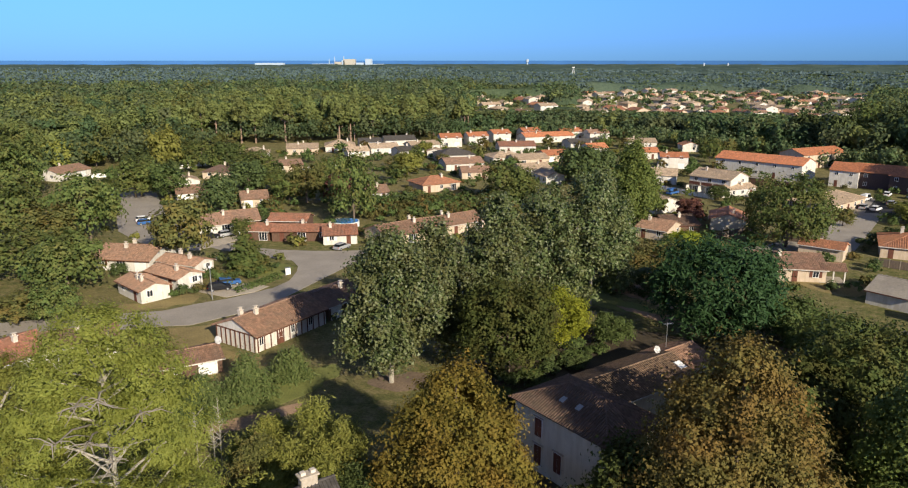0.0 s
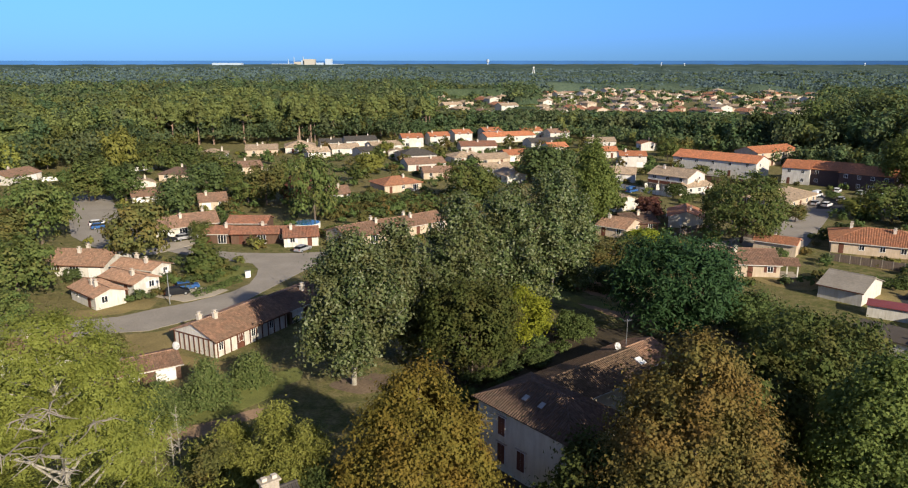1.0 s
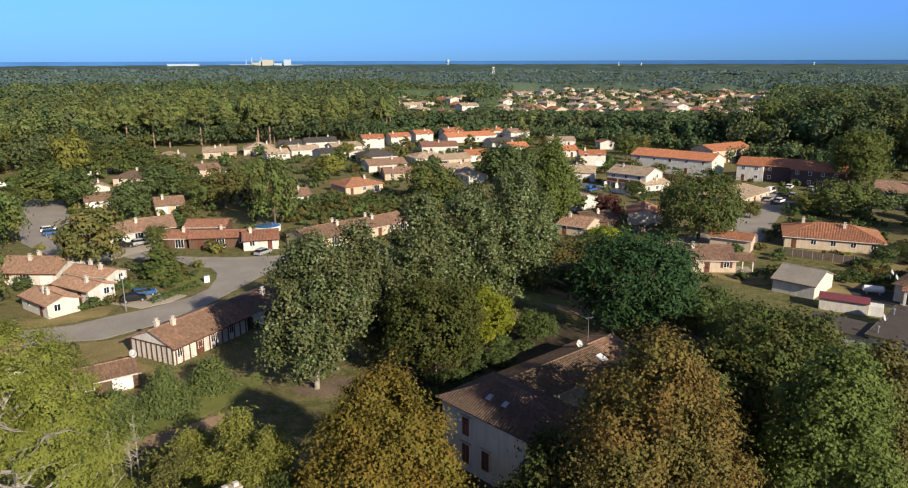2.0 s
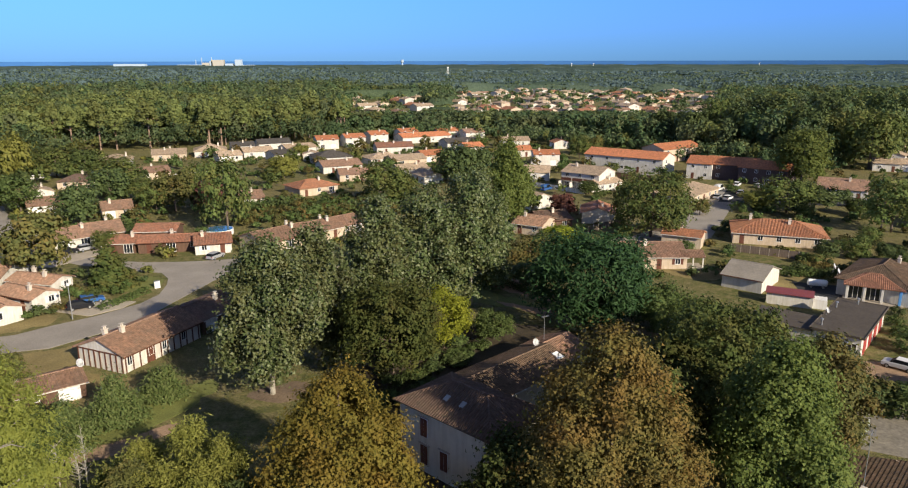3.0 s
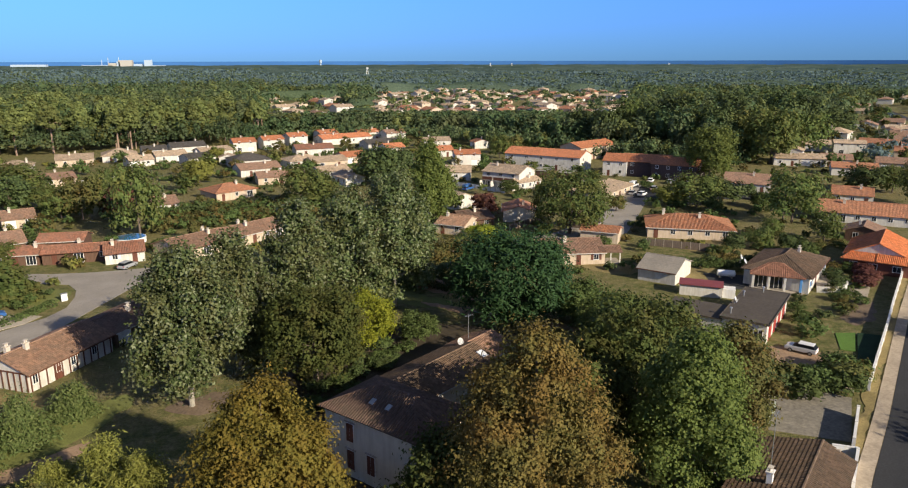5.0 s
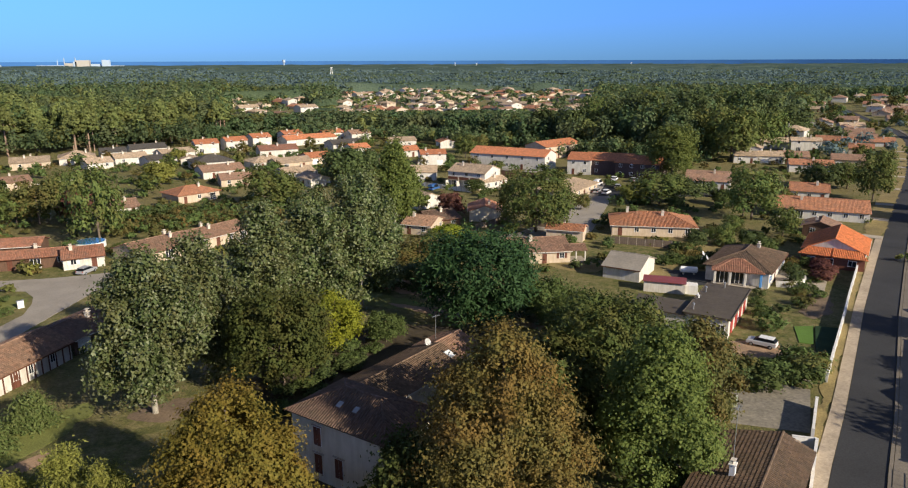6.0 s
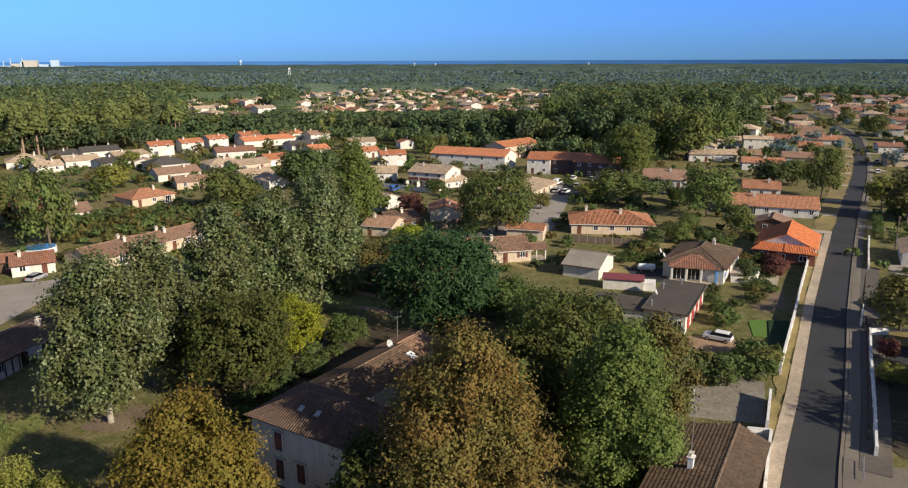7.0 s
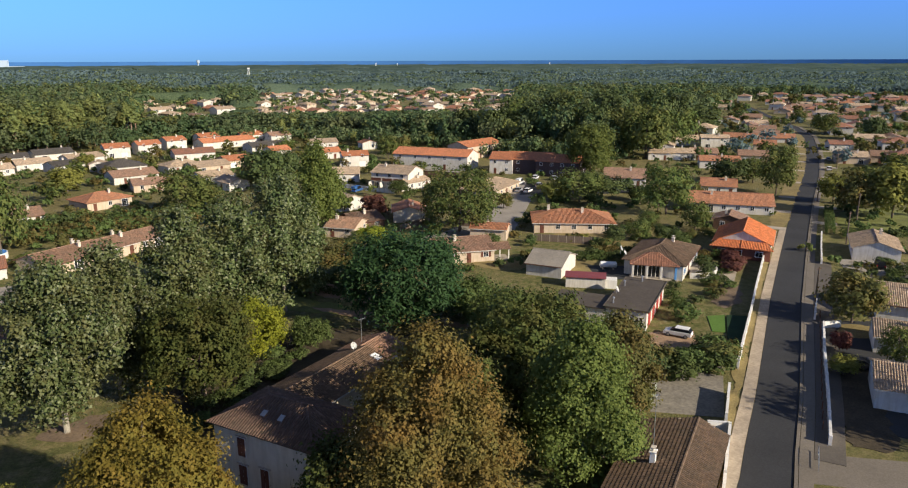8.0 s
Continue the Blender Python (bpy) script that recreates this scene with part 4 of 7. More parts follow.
MAIN = [(28.6, 25), (53.4, 43.1), (58.8, 47.6), (69.3, 56.0), (83.2, 67.6), (100.6, 82.2), (122.9, 100.2), (145.4, 118.2), (177.5, 143.5), (222, 177.6), (260, 208.5), (300, 242.5), (333, 272), (372.4, 315.7), (418.4, 373.7), (468.6, 436.3), (508, 485), (560, 548)]
sheet("road", strip(MAIN, -2.4, 2.4), 0.05, ASPHALT, "freshly laid dark asphalt street", "road")
sheet("verge", strip(MAIN[:8], -5.3, -3.97), 0.06, DRY_LAWN, "strip of dry grass along the garden walls", "verge")
sheet("pavement", strip(MAIN[:8], -3.95, -2.45), 0.12, SAND, "pale sandy footpath beside the street", "pavement")
sheet("verge", strip(MAIN[7:14], -7.0, -2.45), 0.06, DRY_LAWN, "strip of grass verge beside the street", "verge")
sheet("kerb", strip(MAIN[:14], 2.45, 2.8), 0.17, PALE_ASPHALT, "concrete kerb of the street", "kerb")
sheet("pavement", strip(MAIN[1:14], 2.85, 4.2), 0.15, PALE_ASPHALT, "concrete footpath beside the street", "pavement")
sheet("cycle_path", strip(MAIN[2:7], 4.25, 7.2), 0.13, GREY_ASPHALT, "worn grey asphalt path behind the kerb", "path")
for i in range(15):
    k = 7 + i * 0.27
    p = Vector(MAIN[int(k)]).lerp(Vector(MAIN[int(k) + 1]), k - int(k))
    d = (Vector(MAIN[int(k) + 1]) - Vector(MAIN[int(k)])).normalized() * 1.5
    n = Vector((d.y, -d.x)).normalized()
    near, far_off = (2.85, 8.6) if i % 2 else (-7.0, -2.5)
    sheet("driveway", [tuple(p + n * near - d), tuple(p + n * far_off - d), tuple(p + n * far_off + d), tuple(p + n * near + d)], 0.165, CONCRETE, "pale concrete crossing from the street to a house", "driveway")
# side street at the near end
sheet("road", [(57.5, 41.5), (62, 45.6), (66, 42.6), (90, 26), (86, 20), (62, 38)], 0.06, PALE_ASPHALT, "old grey asphalt side street", "road")

# residential loop with turning head
sheet("road", [(-75, 95), (-60, 99), (-46.2, 102.6), (-42, 103.1), (-37.1, 107.5), (-32.6, 111.7), (-30.1, 117.7), (-27.4, 124.4), (-24.4, 131.8), (-21, 140), (-20, 148), (-25.8, 147.6), (-32, 147.4), (-39.7, 148.3), (-46, 150.5),
               (-53, 155), (-60, 163), (-64, 161), (-57, 152), (-52.5, 148.5), (-44.8, 144.3), (-37.9, 141.2), (-34.7, 139.9), (-32.6, 135.7), (-32, 131.7), (-32.1, 126.1), (-34.1, 121.6), (-39.7, 116.1), (-44.6, 113), (-49, 109.5),
               (-60, 107), (-75, 103)], 0.05, OLD_ASPHALT, "pale worn asphalt of a residential loop road", "road")
sheet("driveway", [(-47.0, 119.6), (-40.7, 116.4), (-36.6, 119.5), (-35.0, 122.6), (-39.0, 124.6), (-45, 123.4)], 0.07, CONCRETE, "pale concrete driveway of a house", "driveway")
sheet("driveway", [(-62, 148), (-57, 147.5), (-48, 160), (-52, 163)], 0.08, CONCRETE, "pale concrete driveway of a house", "driveway")
sheet("road", [(-70, 152), (-60, 158), (-66, 172), (-78, 184), (-94, 216), (-106, 226), (-112, 222), (-103, 212), (-92, 185), (-82, 165)], 0.06, OLD_ASPHALT, "old brownish asphalt street between trees", "road")
# car park street by the apartments
sheet("road", [(66, 140), (84, 148), (93, 160), (112, 186), (124, 203), (118, 216), (105, 224), (100, 216), (112, 206), (113, 202), (98, 180), (84, 166), (66, 152), (52, 150), (52, 141)], 0.05, OLD_ASPHALT, "grey asphalt street with parking bays", "road")
sheet("road", [(108, 188), (121, 206), (150, 186), (146, 174)], 0.06, ASPHALT, "dark asphalt car park", "road")
# garden lane and paths
sheet("path", [(24, 130), (29, 129), (36, 117), (44, 108), (57, 100.5), (56, 97.5), (42, 104), (33, 112), (26, 121)], 0.03, PATH_DIRT, "reddish bare earth lane", "path")
sheet("path", [(24.5, 113.5), (28.5, 110.4), (32.6, 107.7), (35.8, 104.6), (40.2, 100), (45.8, 94.8), (49, 92.2), (47.6, 90.4), (44.1, 93.4), (37.7, 98.9), (33.5, 103.2), (29.5, 106.6)], 0.035, PATH_DIRT, "pale reddish earth lane in front of the evergreen", "path")
sheet("lawn", [(14, 122), (19, 127), (27, 116.5), (33, 108.6), (31, 106), (24.5, 111), (19, 115)], 0.025, LAWN, "mown green grass beside the lane", "lawn")
sheet("lawn", [(-62, 108), (-49, 110.8), (-44.8, 114.2), (-47, 119), (-52, 113.5), (-62, 112)], 0.024, DRY_LAWN, "worn grass in front of the bungalows", "lawn")
sheet("lawn", [(-47, 92), (-47.5, 101.6), (-41.5, 102), (-36, 106), (-31, 111), (-28, 112), (-31, 104), (-36, 98.5), (-39, 92)], 0.024, DRY_LAWN, "dry grass between the road and the half-timbered house", "lawn")
sheet("lawn", [(-42, 84), (-38, 96), (-29, 91), (-23, 92), (-22, 87), (-27, 82), (-36, 80)], 0.022, DRY_LAWN, "worn grass round the half-timbered house", "lawn")
sheet("lawn", [(-34, 75.5), (-28, 78), (-21.6, 85.6), (-17.4, 89.4), (-15.6, 86.4), (-19.0, 80), (-23, 75.4), (-28.5, 73.6)], 0.028, LAWN, "sunlit green lawn beside the junipers", "lawn")
sheet("garden_bed", [(-29, 72.6), (-24, 74.6), (-19.4, 78.0), (-19.0, 75.6), (-23.5, 71.6), (-28.6, 70.0)], 0.03, PATH_DIRT, "strip of reddish bare earth below the lawn", "ground")
# dark sheet laid where the manor trees' shade should fall
sheet("yard", [(-4, 62), (-6, 72), (-3, 82), (4, 92), (14, 100), (25, 103), (33, 98), (40, 90), (44, 80), (36, 70), (24, 66), (12, 58)], 0.016, SHADE_LITTER, "leaf litter and ivy under the manor trees, darkened as tree shade", "ground")
sheet("yard", [(-13, 85), (-5, 87), (-4, 82), (-10, 80)], 0.02, DIRT, "dry trodden grass under the poplars", "ground")
sheet("driveway", [(50.5, 61.5), (60, 72), (68, 63.5), (59.8, 55)], 0.05, grainy("yard_concrete", (0.26, 0.232, 0.185), 2.2, 0.4, 0.9, 0.4, 0.5), "grey paved yard behind the wall", "driveway")
sheet("driveway", [(60, 80), (70, 80.5), (76, 74.5), (78.5, 72.5), (77, 70), (72, 70), (64, 74)], 0.06, PATH_DIRT, "pinkish gravel drive with parking", "driveway")
sheet("yard", [(76, 40), (70, 50.5), (84, 63), (96, 73), (110, 66), (100, 50), (88, 40)], 0.04, ASPHALT, "dark tarred yard in front of the houses", "ground")
sheet("yard", [(66.5, 44.5), (75.5, 52.5), (84, 60), (87, 57), (78, 48), (71, 41)], 0.06, SHADE_LITTER, "dark earth flower bed behind the low wall, shade in its colour", "ground")
sheet("lawn", [(93.5, 66.5), (98, 70.5), (105, 66), (101, 61.5)], 0.07, DRY_LAWN, "dry patch of lawn by the yard", "lawn")
sheet("lawn", [(152, 112), (176, 132), (196, 122), (168, 98)], 0.03, LAWN, "mown green lawn beside the street", "lawn")
sheet("yard", [(122, 86), (131, 96), (143, 92), (135, 80)], 0.05, OLD_ASPHALT, "grey paved forecourt of a house", "ground")
sheet("lawn", [(78.3, 76.2), (79.8, 75.0), (85.4, 80.8), (82.4, 81.6)], 0.09, grainy("turf_bright", (0.10, 0.19, 0.03), 6, 0.25, 0.95, 0.5), "small bright green lawn", "lawn")
sheet("lawn", [(74, 112), (80, 122), (92, 114), (88, 104)], 0.03, DRY_LAWN, "dry yellow-brown garden lawn", "lawn")
sheet("lawn", [(60, 124), (64, 134), (74, 124), (68, 116)], 0.03, DRY_LAWN, "dry yellow-brown garden lawn", "lawn")
sheet("lawn", [(84, 134), (96, 146), (112, 128), (100, 120)], 0.03, DRY_LAWN, "dry garden lawn round a villa", "lawn")
sheet("lawn", [(-38, 128), (-33, 130), (-33, 136), (-40, 139), (-48, 138), (-44, 131)], 0.03, LAWN, "grass island in the loop road", "lawn")

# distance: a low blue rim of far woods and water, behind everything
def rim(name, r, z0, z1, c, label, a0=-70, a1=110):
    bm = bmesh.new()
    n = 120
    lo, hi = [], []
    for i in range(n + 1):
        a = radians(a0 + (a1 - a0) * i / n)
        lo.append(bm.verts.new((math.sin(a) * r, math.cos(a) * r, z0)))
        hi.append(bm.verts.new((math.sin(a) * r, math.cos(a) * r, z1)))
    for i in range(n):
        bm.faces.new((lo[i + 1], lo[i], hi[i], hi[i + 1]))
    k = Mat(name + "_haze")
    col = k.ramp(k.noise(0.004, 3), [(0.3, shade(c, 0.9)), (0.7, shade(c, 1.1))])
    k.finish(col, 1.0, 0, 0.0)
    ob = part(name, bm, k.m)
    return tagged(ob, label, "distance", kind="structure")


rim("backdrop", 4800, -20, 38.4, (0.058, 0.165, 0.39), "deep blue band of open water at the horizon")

# ---- houses ----
house(-138.0, 244.7, 75, 15.0, 11.0, 2.6, "B", "W")
house(-80.0, 207.4, 25, 9.0, 9.8, 2.4, "B", "W")
house(-88.5, 227.2, -60, 9.0, 7.5, 2.5, "S", "W")
house(-84.4, 248.1, 0, 10.3, 11.0, 2.5, "K", "C", kind="hip")
house(-65.4, 137.2, -8, 12.6, 11.0, 2.3, "B", "W", chimney=2)
house(-53.4, 132.0, -24, 10.0, 5.8, 2.3, "B", "W", chimney=2)
house(-52.6, 124.2, -34, 10.0, 6.0, 2.3, "B", "W", chimney=1)
house(-55.4, 117.6, -42, 9.6, 6.0, 2.3, "B", "W", chimney=2)
house(-60.3, 166.5, 35, 9.0, 11.0, 2.3, "B", "W")
house(-54.7, 171.0, 25, 9.0, 11.0, 2.3, "B", "K", openings=False)
house(-86.2, 298.3, 8, 12.0, 12.2, 2.6, "S", "W", kind="hip")
house(-69.5, 313.9, 10, 14.0, 11.0, 2.7, "S", "C", chimney=2)
house(-54.8, 324.4, 10, 14.0, 14.6, 2.7, "S", "W", kind="hip")
house(-64.6, 263.3, 25, 10.7, 9.8, 2.5, "B", "C")
house(-58.8, 198.4, 20, 8.0, 9.8, 2.4, "B", "C")
house(-25.7, 207.9, 20, 7.5, 9.8, 2.4, "B", "W")
house(-8.6, 223.8, 30, 14.0, 11.0, 2.5, "T", "C", kind="hip")
house(-40.2, 163.6, -4, 9.6, 7.0, 3.7, "R", "K", chimney=0)
house(-46.2, 159.4, -4, 6.4, 7.0, 2.3, "R", "K", chimney=1)
house(-36.2, 158.4, 2, 14.0, 6.2, 2.4, "R", "K", chimney=1)
house(-27.6, 156.7, 10, 8.0, 8.5, 2.3, "R", "W")
house(-14.0, 158.4, 38, 14.0, 10.4, 2.4, "B", "C", chimney=2)
house(-2.6, 167.2, 38, 14.6, 9.6, 2.4, "B", "C", chimney=2)
house(-5.2, 342.0, 12, 10.8, 10.0, 4.5, "A", "W")
house(7.5, 348.6, 16, 10.5, 10.0, 4.5, "A", "W")
house(19.3, 361.2, 20, 10.0, 10.0, 4.5, "A", "W")
house(35.3, 371.8, 20, 10.5, 10.0, 4.5, "A", "W")
house(42.9, 361.7, 20, 27.5, 11.0, 3.1, "A", "W")
house(56.7, 372.0, 18, 14.2, 10.0, 4.5, "A", "W")
house(68.4, 363.2, 15, 11.2, 10.0, 4.5, "B", "W")
house(24.6, 321.4, 8, 17.0, 11.0, 2.9, "R", "W")
house(-2.9, 291.5, 14, 15.7, 13.4, 2.9, "D", "W", kind="hip")
house(0.1, 268.4, 18, 15.4, 11.0, 2.6, "B", "W")
house(4.8, 248.1, 7, 10.7, 9.8, 2.4, "B", "C")
house(17.5, 286.5, 20, 14.9, 11.0, 2.6, "S", "W", kind="hip")
house(26.3, 280.8, 20, 14.9, 9.8, 2.6, "S", "C")
house(37.4, 290.9, 20, 11.0, 9.8, 2.9, "A", "C")
house(25.2, 254.3, 20, 12.0, 9.8, 2.6, "S", "W")
house(29.4, 237.9, -70, 11.0, 8.0, 2.7, "S", "W")
house(57.1, 334.1, 16, 17.7, 11.0, 2.9, "D", "W")
house(59.0, 315.6, 15, 9.4, 9.8, 2.9, "A", "W")
house(83.9, 334.4, 0, 13.6, 9.8, 3.1, "S", "W")
house(76.9, 299.7, 0, 10.8, 9.8, 2.9, "A", "W")
house(80.8, 271.7, -8, 10.7, 9.0, 4.5, "A", "W")
house(102.7, 323.0, -90, 8.0, 8.3, 3, "T", "W")
house(-43.1, 338.2, 13, 10.8, 9.8, 2.7, "D", "W")
house(-34.6, 316.5, 20, 13.0, 9.8, 2.7, "S", "W")
house(-30.2, 347.5, 19, 15.7, 11.0, 2.7, "D", "W")
house(-22.7, 305.7, 30, 12.2, 9.8, 2.6, "D", "W")
house(-17.7, 326.3, 28, 14.9, 9.8, 2.7, "S", "W")
house(-44.8, 304.8, 24, 10.1, 9.8, 2.6, "S", "W")
house(-10.8, 301.2, -90, 7.0, 7.5, 2.7, "S", "W")
house(108.2, 254.1, -46, 31.3, 13.0, 5.3, "A", "W", chimney=0)
house(136.0, 276.3, 25, 23.8, 12.0, 5.3, "A", "C", chimney=0)
house(126.7, 232.6, -40, 9.0, 13.0, 5.3, "A", "W", chimney=0)
house(135.4, 227.3, -40, 17.0, 13.0, 5.3, "A", "D", chimney=0)
house(141.5, 216.8, -48, 16.0, 13.0, 5.3, "A", "D", chimney=0)
house(67.3, 238.8, -18, 11.0, 11.0, 2.9, "S", "W")
terrace_house = house(79.6, 218.8, -48, 14.0, 12.0, 5.1, "S", "W")
house(83.0, 213.0, 25, 11.0, 6.0, 2.6, "S", "W")
house(53.7, 192.5, -70, 11.0, 9.5, 2.7, "S", "W")
house(46.0, 161.9, -40, 8.0, 9.8, 2.4, "B", "C")
house(50.8, 166.5, 10, 9.0, 9.8, 2.4, "K", "K")
house(65.4, 171.5, -110, 11.0, 9.0, 2.7, "T", "P")
house(101.1, 194.3, 39, 21.3, 12.2, 2.6, "S", "C", kind="hip", chimney=0)
house(60.4, 131.6, -10, 15.0, 11.0, 2.5, "B", "C", chimney=1)
house(75.0, 143.7, -38, 9.0, 6.0, 2.6, "T", "C", openings=False)
house(97.9, 144.2, -28, 20.0, 13.4, 2.5, "T", "C", kind="hip", chimney=2)
house(150.0, 144.7, -42, 22.0, 13.4, 2.5, "T", "W")
house(166.0, 165.5, -42, 11.0, 11.0, 2.7, "T", "W")
house(133.3, 127.9, -140, 8.0, 8.0, 2.5, "B", "K")
house(150.3, 191.3, -40, 14.0, 14.6, 2.9, "B", "W")
house(201.3, 235.4, -35, 9.5, 9.8, 2.9, "S", "W")
house(209.4, 239.8, -135, 8.0, 7.0, 5, "S", "W")
house(210.0, 231.4, -35, 9.5, 9.8, 2.9, "S", "W")
house(247.5, 269.4, -38, 14.0, 12.2, 2.9, "S", "W")
house(249.7, 254.4, -35, 13.0, 8.0, 5, "S", "W")
house(217.8, 227.5, -35, 11.5, 11.0, 2.9, "B", "W")
house(206.3, 206.6, -38, 15.3, 9.8, 2.9, "T", "W")
house(230.2, 212.8, -42, 11.8, 11.0, 2.9, "B", "C")
house(348.2, 322.6, -30, 13.9, 11.0, 2.9, "S", "W")
house(264.8, 238.5, -45, 10.0, 11.0, 2.9, "T", "C")
house(295.4, 224.1, -38, 10.4, 9.8, 2.9, "R", "W")
house(262.5, 193.4, -42, 12.0, 11.0, 2.9, "S", "C")
house(330.0, 235.5, -38, 14.0, 11.0, 2.9, "S", "C")
house(276.4, 187.9, -46, 12.8, 11.0, 2.9, "B", "C")
house(423.2, 321.7, -45, 18.0, 12.2, 2.9, "R", "W")
house(530.0, 420.6, -40, 16.7, 11.0, 2.9, "R", "C")
house(557.2, 408.3, -40, 19.1, 11.0, 2.9, "S", "C")
house(542.6, 361.6, -40, 13.2, 11.0, 2.9, "S", "W")
house(455.1, 475.9, -40, 16.5, 11.0, 2.9, "S", "W")
house(504.3, 560.5, -30, 19.9, 11.0, 2.9, "S", "W")
house(140.9, 95.3, -140, 13.0, 9.5, 2.8, "S", "W", openings=False)
house(113.5, 69.1, -50, 11.0, 12.2, 2.7, "S", "W", openings=False)
house(98.2, 60.2, -50, 8.0, 8.5, 2.5, "S", "W", openings=False)
house(83.6, 49.0, -50, 9.0, 9.8, 2.7, "S", "W", openings=False)

# ---- buildings close by ----
# half-timbered house at the loop road
basque = house(-28.6, 100.4, 57, 14.5, 9.4, 2.5, "B", "W", rise=1.8, chimney=0, openings=False,
               label="single-storey half-timbered house with white walls, brown timbers and brown tiles")
set_chimney(basque, -3.5, -0.6, 4.0, 0.9)
set_chimney(basque, -5.0, 0.9, 3.9, 0.9)
stud = cached(("stud", 2.9), lambda q: add_box(q, (0, 0, 1.3), (0.17, 0.09, 2.6)), TIMBER)
for i in range(9):
    yy = -4.0 + i * 1.0
    share("timber_stud", stud, basque, Matrix.Translation((-6.99, yy, 0)) @ Matrix.Rotation(math.pi / 2, 4, "Z"))
for i in range(12):
    share("timber_stud", stud, basque, Matrix.Translation((-6.6 + i * 1.2, -4.24, 0)))
for zz in (2.5,):
    part("timber_rail", box_bm((-6.99, 0, zz), (0.1, 8.3, 0.16)), TIMBER, basque)
for i in (0, 3, 5, 8):
    set_window(basque, -6.0 + i * 1.2 + 0.0, -4.26, 0.9, 0, 0.85, 1.3, None)
set_door(basque, -2.4, -4.26, 0.02, 0, 0.9, 2.05)

house(-21.2, 111.4, 57, 11.5, 8.6, 2.4, "K", "K", chimney=1, label="house with a dark umber roof in the shade of the poplars")
low = house(-36, 86.5, 30, 8, 6, 2.1, "B", "K", rise=1.0, chimney=0, label="low outbuilding with a brown tiled roof behind the pine")
dish(-32.6, 88.2, 2.9, 60, 0.55)
house(-53, 92, 25, 10, 8, 2.6, "B", "W", chimney=1)
house(-61, 86, 60, 11, 9, 2.6, "R", "W", chimney=1)

# old manor house under the trees
manor = thing("manor_house", pose(0, 0, 0), "old two-storey manor house with grey-white walls and mossy shade-dark tiles", "house")
A, B = Vector((5.2, 65.6)), Vector((12.3, 56.3))
ux = (B - A).normalized()
MY = math.degrees(math.atan2(ux.y, ux.x))
nx = Vector((-ux.y, ux.x))
mc = (A + B) / 2 + nx * 3.8
manor.matrix_basis = pose(mc.x, mc.y, 0, 0, 0, MY)
ML, MW = (B - A).length + 1.0, 8.6
set_roof(manor, ML + 0.4, MW, 6.8, 1.9, ROOF["M"], True)
part("wall", body_bm(ML - 0.6, MW - 1.0, 6.85, 0, False), WALL["P"], manor)
part("cornice", box_bm((0, -MW / 2 + 0.45, 6.55), (ML - 0.5, 0.16, 0.22), 0.03), CONCRETE, manor)
for px, pz, ww, hh in ((-2.6, 3.9, 0.95, 2.0), (0.1, 1.2, 1.0, 2.1), (-2.6, 0.9, 1.0, 2.1)):
    f = set_window(manor, px, -MW / 2 + 0.5, pz, 0, ww, hh, None)
    part("lintel", box_bm((0, -0.05, hh + 0.12), (ww + 0.5, 0.14, 0.16), 0.02), CONCRETE, f)
    for s in (-1, 1):
        part("shutter", box_bm((s * ww * 0.25, -0.09, hh / 2), (ww * 0.46, 0.05, hh * 0.96), 0.01), SHUTTER["brown"], f, "closed dark brown shutter")
for i in range(14):
    wd = 0.95 if i % 2 else 0.6
    part("quoin", box_bm((ML / 2 - 0.3 - wd / 2 + 0.03, -MW / 2 + 0.52, 0.3 + i * 0.46), (wd, 0.12, 0.36), 0.03), CONCRETE, manor)
for px in (-1.2, 0.9):
    bm = bmesh.new()
    add_box(bm, (0, 0, 0), (0.55, 0.7, 0.1))
    s = part("skylight", bm, METAL, manor, "pale roof window")
    s.matrix_basis = Matrix.Translation((px, -MW / 2 + 2.3, 6.8 + 1.9 * 2.3 / (MW / 2) + 0.08)) @ Matrix.Rotation(math.atan2(1.9, MW / 2), 4, "X")
wing = house(17.2, 74.7, 35, 19, 8.4, 4.1, "V", "P", rise=1.5, chimney=0, openings=False, label="low rear wing of the manor with mossy brown tiles")
house(26.6, 82.6, 36, 5.6, 7.4, 3.9, "B", "P", rise=1.4, chimney=0, openings=False, label="end block of the manor wing with reddish tiles", name="annex")
dish(23.4, 80.6, 4.9, 30, 0.5)
aerial(25.2, 83.2, 5.0, 3.2)
bm = bmesh.new()
add_box(bm, (0, 0, 0), (1.0, 1.2, 0.1))
s = part("skylight", bm, WHITE_METAL, wing, "white roof window")
s.matrix_basis = Matrix.Translation((8.4, -2.2, 5.0)) @ Matrix.Rotation(0.32, 4, "X")

# tiled house by the street wall
lodge = thing("house", pose(45.5, 45.7, 0, 0, 0, 38.6), "single-storey house with weathered brown canal tiles by the street wall", "house")
part("roof_slope", slope_bm([(7.2, 6.2, 2.75), (-9.2, 6.2, 2.75), (-9.2, 0, 4.3), (7.2, 0, 4.3)], True, course=0.4), ROOF["V"], lodge)
part("roof_slope", slope_bm([(-9.2, -3.1, 3.0), (7.2, -3.1, 3.0), (7.2, 0, 4.3), (-9.2, 0, 4.3)], True, course=0.4), ROOF["V"], lodge)
part("ridge_cap", cap_bm((-9.2, 0, 4.3), (7.2, 0, 4.3)), ROOF["V"], lodge)
